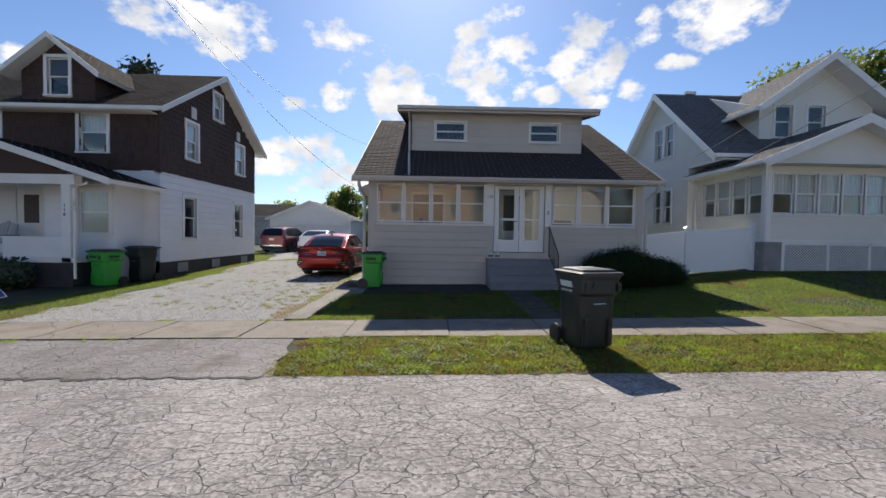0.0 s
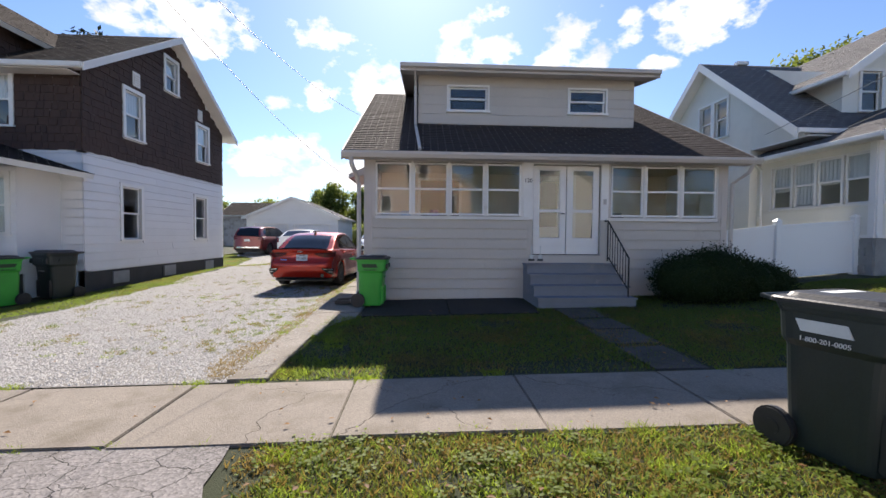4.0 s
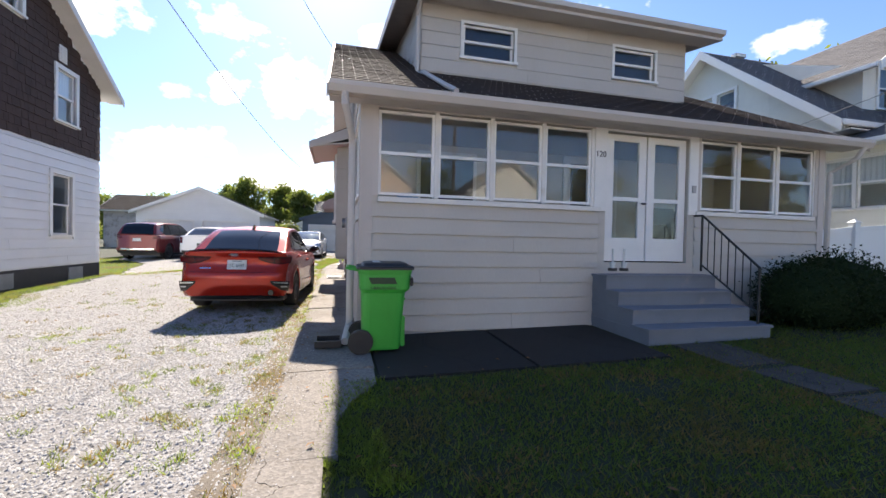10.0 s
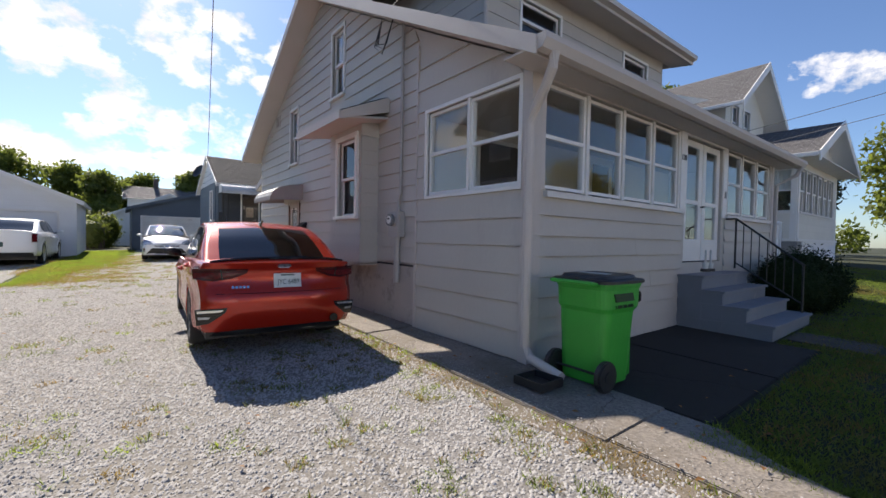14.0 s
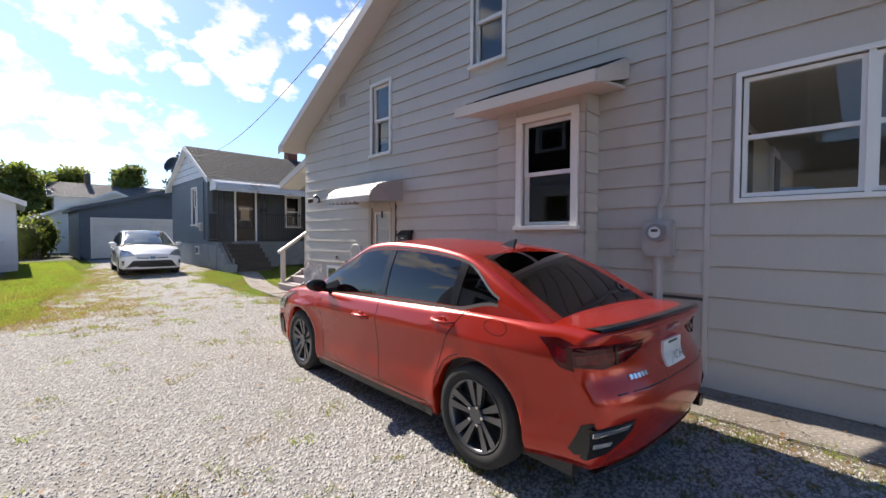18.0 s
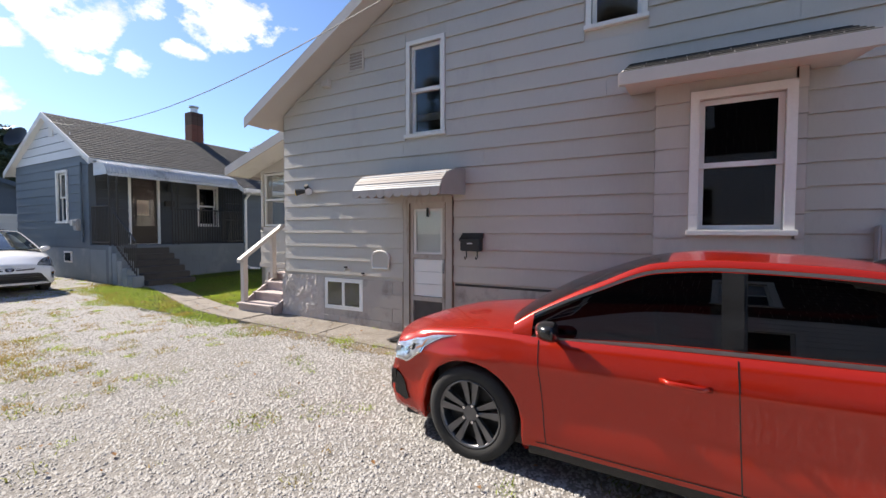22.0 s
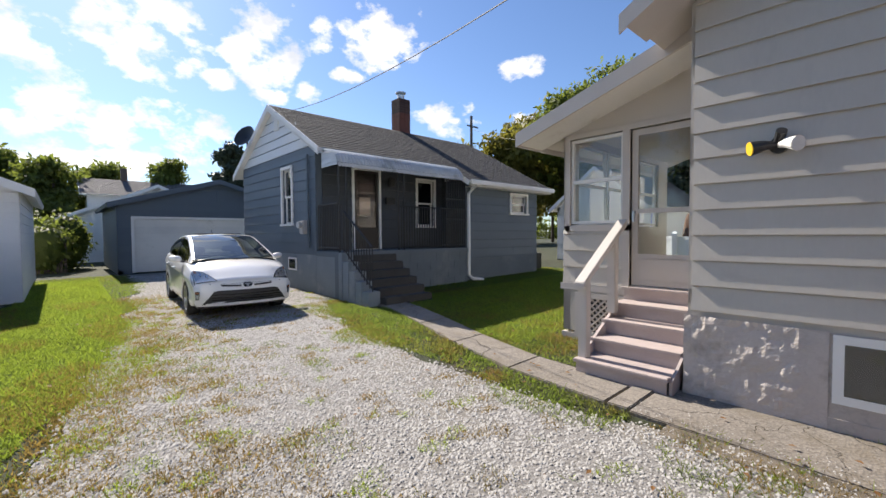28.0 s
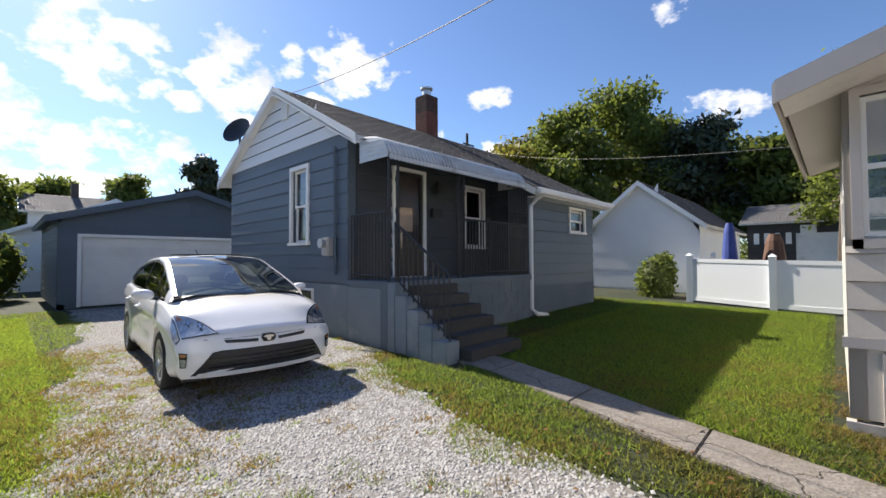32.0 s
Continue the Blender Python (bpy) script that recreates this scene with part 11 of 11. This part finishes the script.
def strip_edge(x, y, r):
    """Patchy weeds between gravel and path."""
    if y < 21.5:
        return noise.noise(Vector((x * 1.2, y * 0.8, 1.0))) > 0.12
    if x > -2.49 + 1.05 * ease(22, 27, y) or y < 22.0 and x > -2.52:
        return False
    n_ = noise.noise(Vector((x * 1.6, y * 1.1, 1.0)))
    return x - np.interp(y, dy_, dr_) > -0.12 - 0.5 * n_ and n_ > (-0.12 if r.random() < 0.75 else -0.6)


blades([(-2.16, -1.62, 7.12, 10.06, 3800), (-1.62, 9.5, 7.12, 11.6, 2600), (-1.8, 7, 4.42, 5.9, 3600), (7, 14, 4.42, 5.9, 1200), (9.5, 14, 7.1, 11.9, 900)], BLADE, "grass_blades", "short green lawn grass", 5, keep=off_paths)
blades([(-1.8, 7, 4.40, 5.9, 1700), (-1.62, 6, 7.12, 10.3, 300)], BLADE_DRY, "dry_grass_blades", "dry brown grass blades", 6, keep=off_paths)
blades([(-8.7, -6.9, 7.1, 22, 1800), (-12.5, -7.4, 20, 31, 900), (-7.6, -4.6, 21, 31, 3400), (-7.5, -4.1, 31, 37, 1500)], BLADE, "grass_blades", "green grass beside the gravel", 7, keep=left_edge)
blades([(-1.95, 6.3, 23.2, 28.4, 2600), (-2.75, -1.0, 23.0, 27.6, 2200), (-1.85, -0.9, 22.35, 23.2, 2400)], BLADE, "grass_blades", "green back lawn grass", 8, keep=lambda x, y, r: not (-1.75 < x < -0.3 and y > 26.35) and not (x < 2.05 and y > 27.65) and not (abs(x - (-2.235 + 1.05 * ease(22, 27, y))) < 0.27))
blades([(-3.0, -2.4, 21.8, 27.8, 1500), (-7.2, -4.6, 21, 31, 2600), (-2.95, -2.45, 7.2, 21.5, 900), (-2.9, -2.5, 7.2, 10.5, 2600)], BLADE_DRY, "dry_grass_blades", "dry grass at the gravel edge", 9, h=(0.02, 0.05), keep=lambda x, y, r: noise.noise(Vector((x * 1.1, y * 0.7, 5.0))) > 0.02)
blades([(-3.25, -2.0, 21.5, 27.8, 3000), (-2.66, -2.42, 7.1, 21.5, 500), (-2.2, -1.75, 7.1, 10.05, 2600)], BLADE, "grass_blades", "green weeds at the path edge", 10, h=(0.025, 0.06), keep=strip_edge)
dry = []
for k in range(300):
    y = rg.uniform(20.5, 31)
    x = float(np.interp(y, dy_, dl_)) + rg.normal(0.35, 0.5)
    if noise.noise(Vector((x * 0.7, y * 0.5, 11.0))) > -0.1:
        s = rg.uniform(0.05, 0.26)
        dry.append((x - s, x + s, y - s, y + s, 1300))
for k in range(60):
    x, y = rg.uniform(-1.7, 1.6), rg.uniform(22.5, 24.6)
    s = rg.uniform(0.05, 0.22)
    dry.append((x - s, x + s, y - s, y + s, 1700))
for k in range(45):
    y = rg.uniform(22, 27.5)
    x = float(np.interp(y, dy_, dr_)) + rg.uniform(-0.15, 0.45)
    if x + 0.15 < -2.5 + 1.05 * ease(22, 27, y):
        s = rg.uniform(0.05, 0.15)
        dry.append((x - s, x + s, y - s, y + s, 2600))
blades(dry, BLADE_DRY, "dry_grass_blades", "straw-dry grass between lawn and gravel", 21, h=(0.015, 0.045))
blades([(a, b, c, d, 800) for a, b, c, d, e in dry[::3]], BLADE, "weed_blades", "green weeds between lawn and gravel", 22, h=(0.02, 0.05))
clumps = []
for k in range(230):
    if k < 150:
        x, y = rg.uniform(-1.8, 7), rg.uniform(4.45, 5.85)
    elif k < 185:
        x, y = rg.uniform(-6, 7), rg.choice([5.9, 7.06]) + rg.normal(0, 0.04)
    else:
        x, y = rg.choice([-2.52, -1.72]) + rg.normal(0, 0.05), rg.uniform(7.2, 21)
    s = rg.uniform(0.03, 0.13)
    clumps.append((x - s, x + s, y - s * 0.8, y + s * 0.8, 4200))
blades(clumps, BLADE_BRIGHT, "clover_clumps", "bright green weed clumps at lawn and slab edges", 14, h=(0.02, 0.055))
dry = []
for k in range(150):
    x, y = (rg.uniform(-1.8, 7), rg.uniform(4.45, 5.85)) if k < 110 else (rg.uniform(-1.6, 5), rg.uniform(7.2, 10))
    s = rg.uniform(0.06, 0.25)
    dry.append((x - s, x + s, y - s * 0.7, y + s * 0.7, 1500))
blades(dry, BLADE_DRY, "dry_grass_blades", "withered brown lawn patches", 15, h=(0.02, 0.045))
tufts = []
for k in range(560):
    y = rg.uniform(8, 28) if k < 380 else rg.uniform(20, 28)
    x = rg.uniform(np.interp(y, dy_, dl_) + 0.1, np.interp(y, dy_, dr_))
    x = max(x, -8.4)
    if noise.noise(Vector((x * 0.5, y * 0.5, 7.0))) < 0.0:
        continue
    s = rg.uniform(0.03, 0.14)
    tufts.append((x - s, x + s, y - s, y + s, 1100 if k < 380 else 1500))
for k in range(300):
    y = rg.uniform(8, 15)
    x = -2.62 - abs(rg.normal(0, 1.1))
    s = rg.uniform(0.015, 0.06)
    tufts.append((x - s, x + s, y - s, y + s, 3200))
blades(tufts, BLADE, "weed_blades", "small weeds growing through the gravel", 12, h=(0.025, 0.055))
blades([t for t in tufts[::2]], BLADE_DRY, "dry_weed_blades", "dry weeds in the gravel", 13, h=(0.022, 0.05))
# ragged tufts in the drive, straw in the verge, sunlight put into brighter grass
straw, green = [], []
for k in range(420):
    y = rg.uniform(20.2, 30.5)
    l_, r_ = float(np.interp(y, dy_, dl_)), float(np.interp(y, dy_, dr_))
    x = l_ + abs(rg.normal(0, 0.75)) if k < 230 else rg.uniform(l_, r_)
    if not l_ - 0.3 < x < r_:
        continue
    for q in range(rg.integers(1, 4)):
        a_, d_, s = rg.uniform(0, 6.28), rg.uniform(0, 0.16), rg.uniform(0.02, 0.075)
        cx, cy = x + d_ * math.cos(a_) * 1.3, y + d_ * math.sin(a_)
        (straw if rg.random() < 0.62 else green).append((cx - s * 1.3, cx + s * 1.3, cy - s, cy + s, 3600))
for k in range(150):
    y = rg.uniform(8.0, 20.2)
    x = rg.uniform(-7.2, -2.6) if k < 90 else -2.58 - abs(rg.normal(0, 0.16))
    s = rg.uniform(0.02, 0.07)
    (straw if rg.random() < 0.5 else green).append((x - s * 1.3, x + s * 1.3, y - s, y + s, 3200))
blades(straw, BLADE_DRY, "straw_tufts", "withered straw-coloured tufts in the gravel", 31, h=(0.02, 0.05))
blades(green, BLADE_BRIGHT, "weed_tufts", "small green weed tufts in the gravel", 32, h=(0.02, 0.05))
blades([(-8.0, -5.0, 21.5, 36, 3600), (-2.9, -2.3, 22.2, 27.4, 900)], BLADE_BRIGHT, "grass_blades", "yellow-green grass, brighter blades for the open sun", 33, h=(0.02, 0.045), keep=left_edge)


def litter(areas, name, label, seed, mat):
    """Fallen leaves: small folded plates lying on the ground."""
    r = np.random.default_rng(seed)
    vs_ = []
    for x0, x1, y0, y1, n, up in areas:
        for k in range(n):
            x, y, a_, w_ = r.uniform(x0, x1), r.uniform(y0, y1), r.uniform(0, 6.28), r.uniform(0.012, 0.03)
            c, q, z = math.cos(a_) * w_, math.sin(a_) * w_, ground_z(x, y) + up
            vs_ += [(x - c, y - q, z), (x + q * 0.55, y - c * 0.55, z + r.uniform(0.002, 0.014)), (x + c, y + q, z + 0.004), (x - q * 0.55, y + c * 0.55, z + r.uniform(0.002, 0.014))]
    tri_cloud(np.array(vs_), 4, mat, name, label, "leaves", [(0, 1, 2), (0, 2, 3)])


LITTER = leafy("fallen_leaf_brown", (0.12, 0.062, 0.026), 0.25)
litter([(-1.8, 7, 4.45, 5.85, 260, 0.03), (-6, 7, 5.9, 7.05, 60, 0.045), (-2.9, -1.7, 7.2, 21, 150, 0.05), (-1.6, 5, 7.2, 10.4, 120, 0.03), (-7, -2.6, 7.5, 30, 260, 0.035), (-2.6, -1.2, 22, 27.4, 60, 0.045)],
       "fallen_leaves", "scattered dry brown fallen leaves", 41, LITTER)
# stones and grit spilt over the edge of the path
m = 1800
y = rg.uniform(7.2, 21.6, m)
x = -2.54 + np.abs(rg.normal(0, 0.13, m))
zz = np.array([ground_z(a, b) for a, b in zip(x, y)]) + 0.045
size = 0.003 + 0.005 * rg.random(m) ** 2
verts = octa[None] * size[:, None, None] * (0.7 + 0.6 * rg.random((m, 5, 1))) + np.stack([x, y, zz], 1)[:, None, :]
tri_cloud(verts.reshape(-1, 3), 5, STONES, "spilt_stones", "stray stones and grit on the path edge", "gravel", [(0, 2, 4), (2, 1, 4), (1, 3, 4), (3, 0, 4)])
# back lawn: the sunlight on it is put into brighter blades
blades([(-1.6, 6.3, 23.3, 26.8, 3400)], BLADE_BRIGHT, "grass_blades", "yellow-green back lawn, brighter blades for the open sun", 34, h=(0.02, 0.045), keep=lambda x, y, r: not (abs(x - (-2.235 + 1.05 * ease(22, 27, y))) < 0.27) and not (-1.75 < x < -0.3 and y > 26.35))
# clover and soil on the kerb strip
vs_ = []
for k in range(330):
    cx, cy = rg.uniform(-1.75, 7.5), rg.uniform(4.42, 5.86)
    if noise.noise(Vector((cx * 1.3, cy * 1.6, 9.0))) < -0.12 and k % 4:
        continue
    for q in range(rg.integers(14, 46)):
        a_, d_ = rg.uniform(0, 6.28), abs(rg.normal(0, 0.10))
        x, y = cx + d_ * math.cos(a_), cy + d_ * math.sin(a_) * 0.8
        w_, b_ = rg.uniform(0.008, 0.017), rg.uniform(0, 6.28)
        z = ground_z(x, y) + rg.uniform(0.02, 0.06)
        c, e = math.cos(b_) * w_, math.sin(b_) * w_
        vs_ += [(x - c, y - e, z), (x + e, y - c, z + rg.uniform(-0.006, 0.006)), (x + c, y + e, z + rg.uniform(-0.006, 0.008)), (x - e, y + c, z)]
tri_cloud(np.array(vs_), 4, BLADE_BRIGHT, "clover_leaves", "broad clover leaves in the kerbside grass", "clover", [(0, 1, 2), (0, 2, 3)])
SOIL = paint("dark_soil", (0.045, 0.031, 0.02), 0.95, 0.4, 5, 90, 0.8, stain=(0.09, 0.062, 0.036), stain_at=0.55, stain_scale=2.5)
g = Geo()
for k in range(220):
    x = -1.95 + k * 0.05
    wob_ = 0.07 * noise.noise(Vector((x * 1.7, 0.0, 3.0))) + 0.03 * noise.noise(Vector((x * 7, 0.0, 4.0)))
    hi_ = 0.010 + 0.016 * noise.noise(Vector((x * 4, 0.0, 6.0)))
    for dy, up in ((-0.02, -0.03), (0.0, hi_ * 0.6), (0.05, hi_), (0.12, hi_ * 0.7), (0.20, -0.01)):
        g.v.append((x, 4.37 + wob_ + dy * (1.0 + 0.6 * noise.noise(Vector((x * 9, 1.0, 8.0)))), ground_z(x, 4.4) + up))
g.f = [(5 * i + j, 5 * i + j + 1, 5 * i + 6 + j, 5 * i + 5 + j) for i in range(219) for j in range(4)]
tagged(part("soil_edge", g, SOIL, smooth=True), "crumbling dark soil lip of the kerb strip", "soil", kind="stuff")
# bare dirt and straw between gravel and path
dirt_rows = [(7.15 + k * 0.3, -2.74 + 0.10 * noise.noise(Vector((k * 0.5, 0.0, 1.0))), -2.50) for k in range(48)]
DIRT = paint("dry_dirt", (0.17, 0.142, 0.108), 0.95, 0.3, 5, 120, 0.8, stain=(0.10, 0.082, 0.056), stain_at=0.55, stain_scale=2.5)
sheet("dirt_edge", "bare brown dirt between gravel and path", dirt_rows, DIRT, 0.019, category="soil")
blades([(-2.80, -2.50, 7.2, 21.5, 2600)], BLADE_DRY, "dry_grass_blades", "withered straw along the path edge", 51, h=(0.015, 0.045), keep=lambda x, y, r: noise.noise(Vector((x * 2.2, y * 1.3, 15.0))) > -0.05)
blades([(-2.14, -1.78, 7.2, 10.0, 3000), (-2.6, -2.46, 7.2, 21.5, 1200)], BLADE_BRIGHT, "weed_blades", "fresh weeds creeping over the path edge", 52, h=(0.02, 0.06), keep=lambda x, y, r: noise.noise(Vector((x * 2.0, y * 1.6, 19.0))) > 0.14)
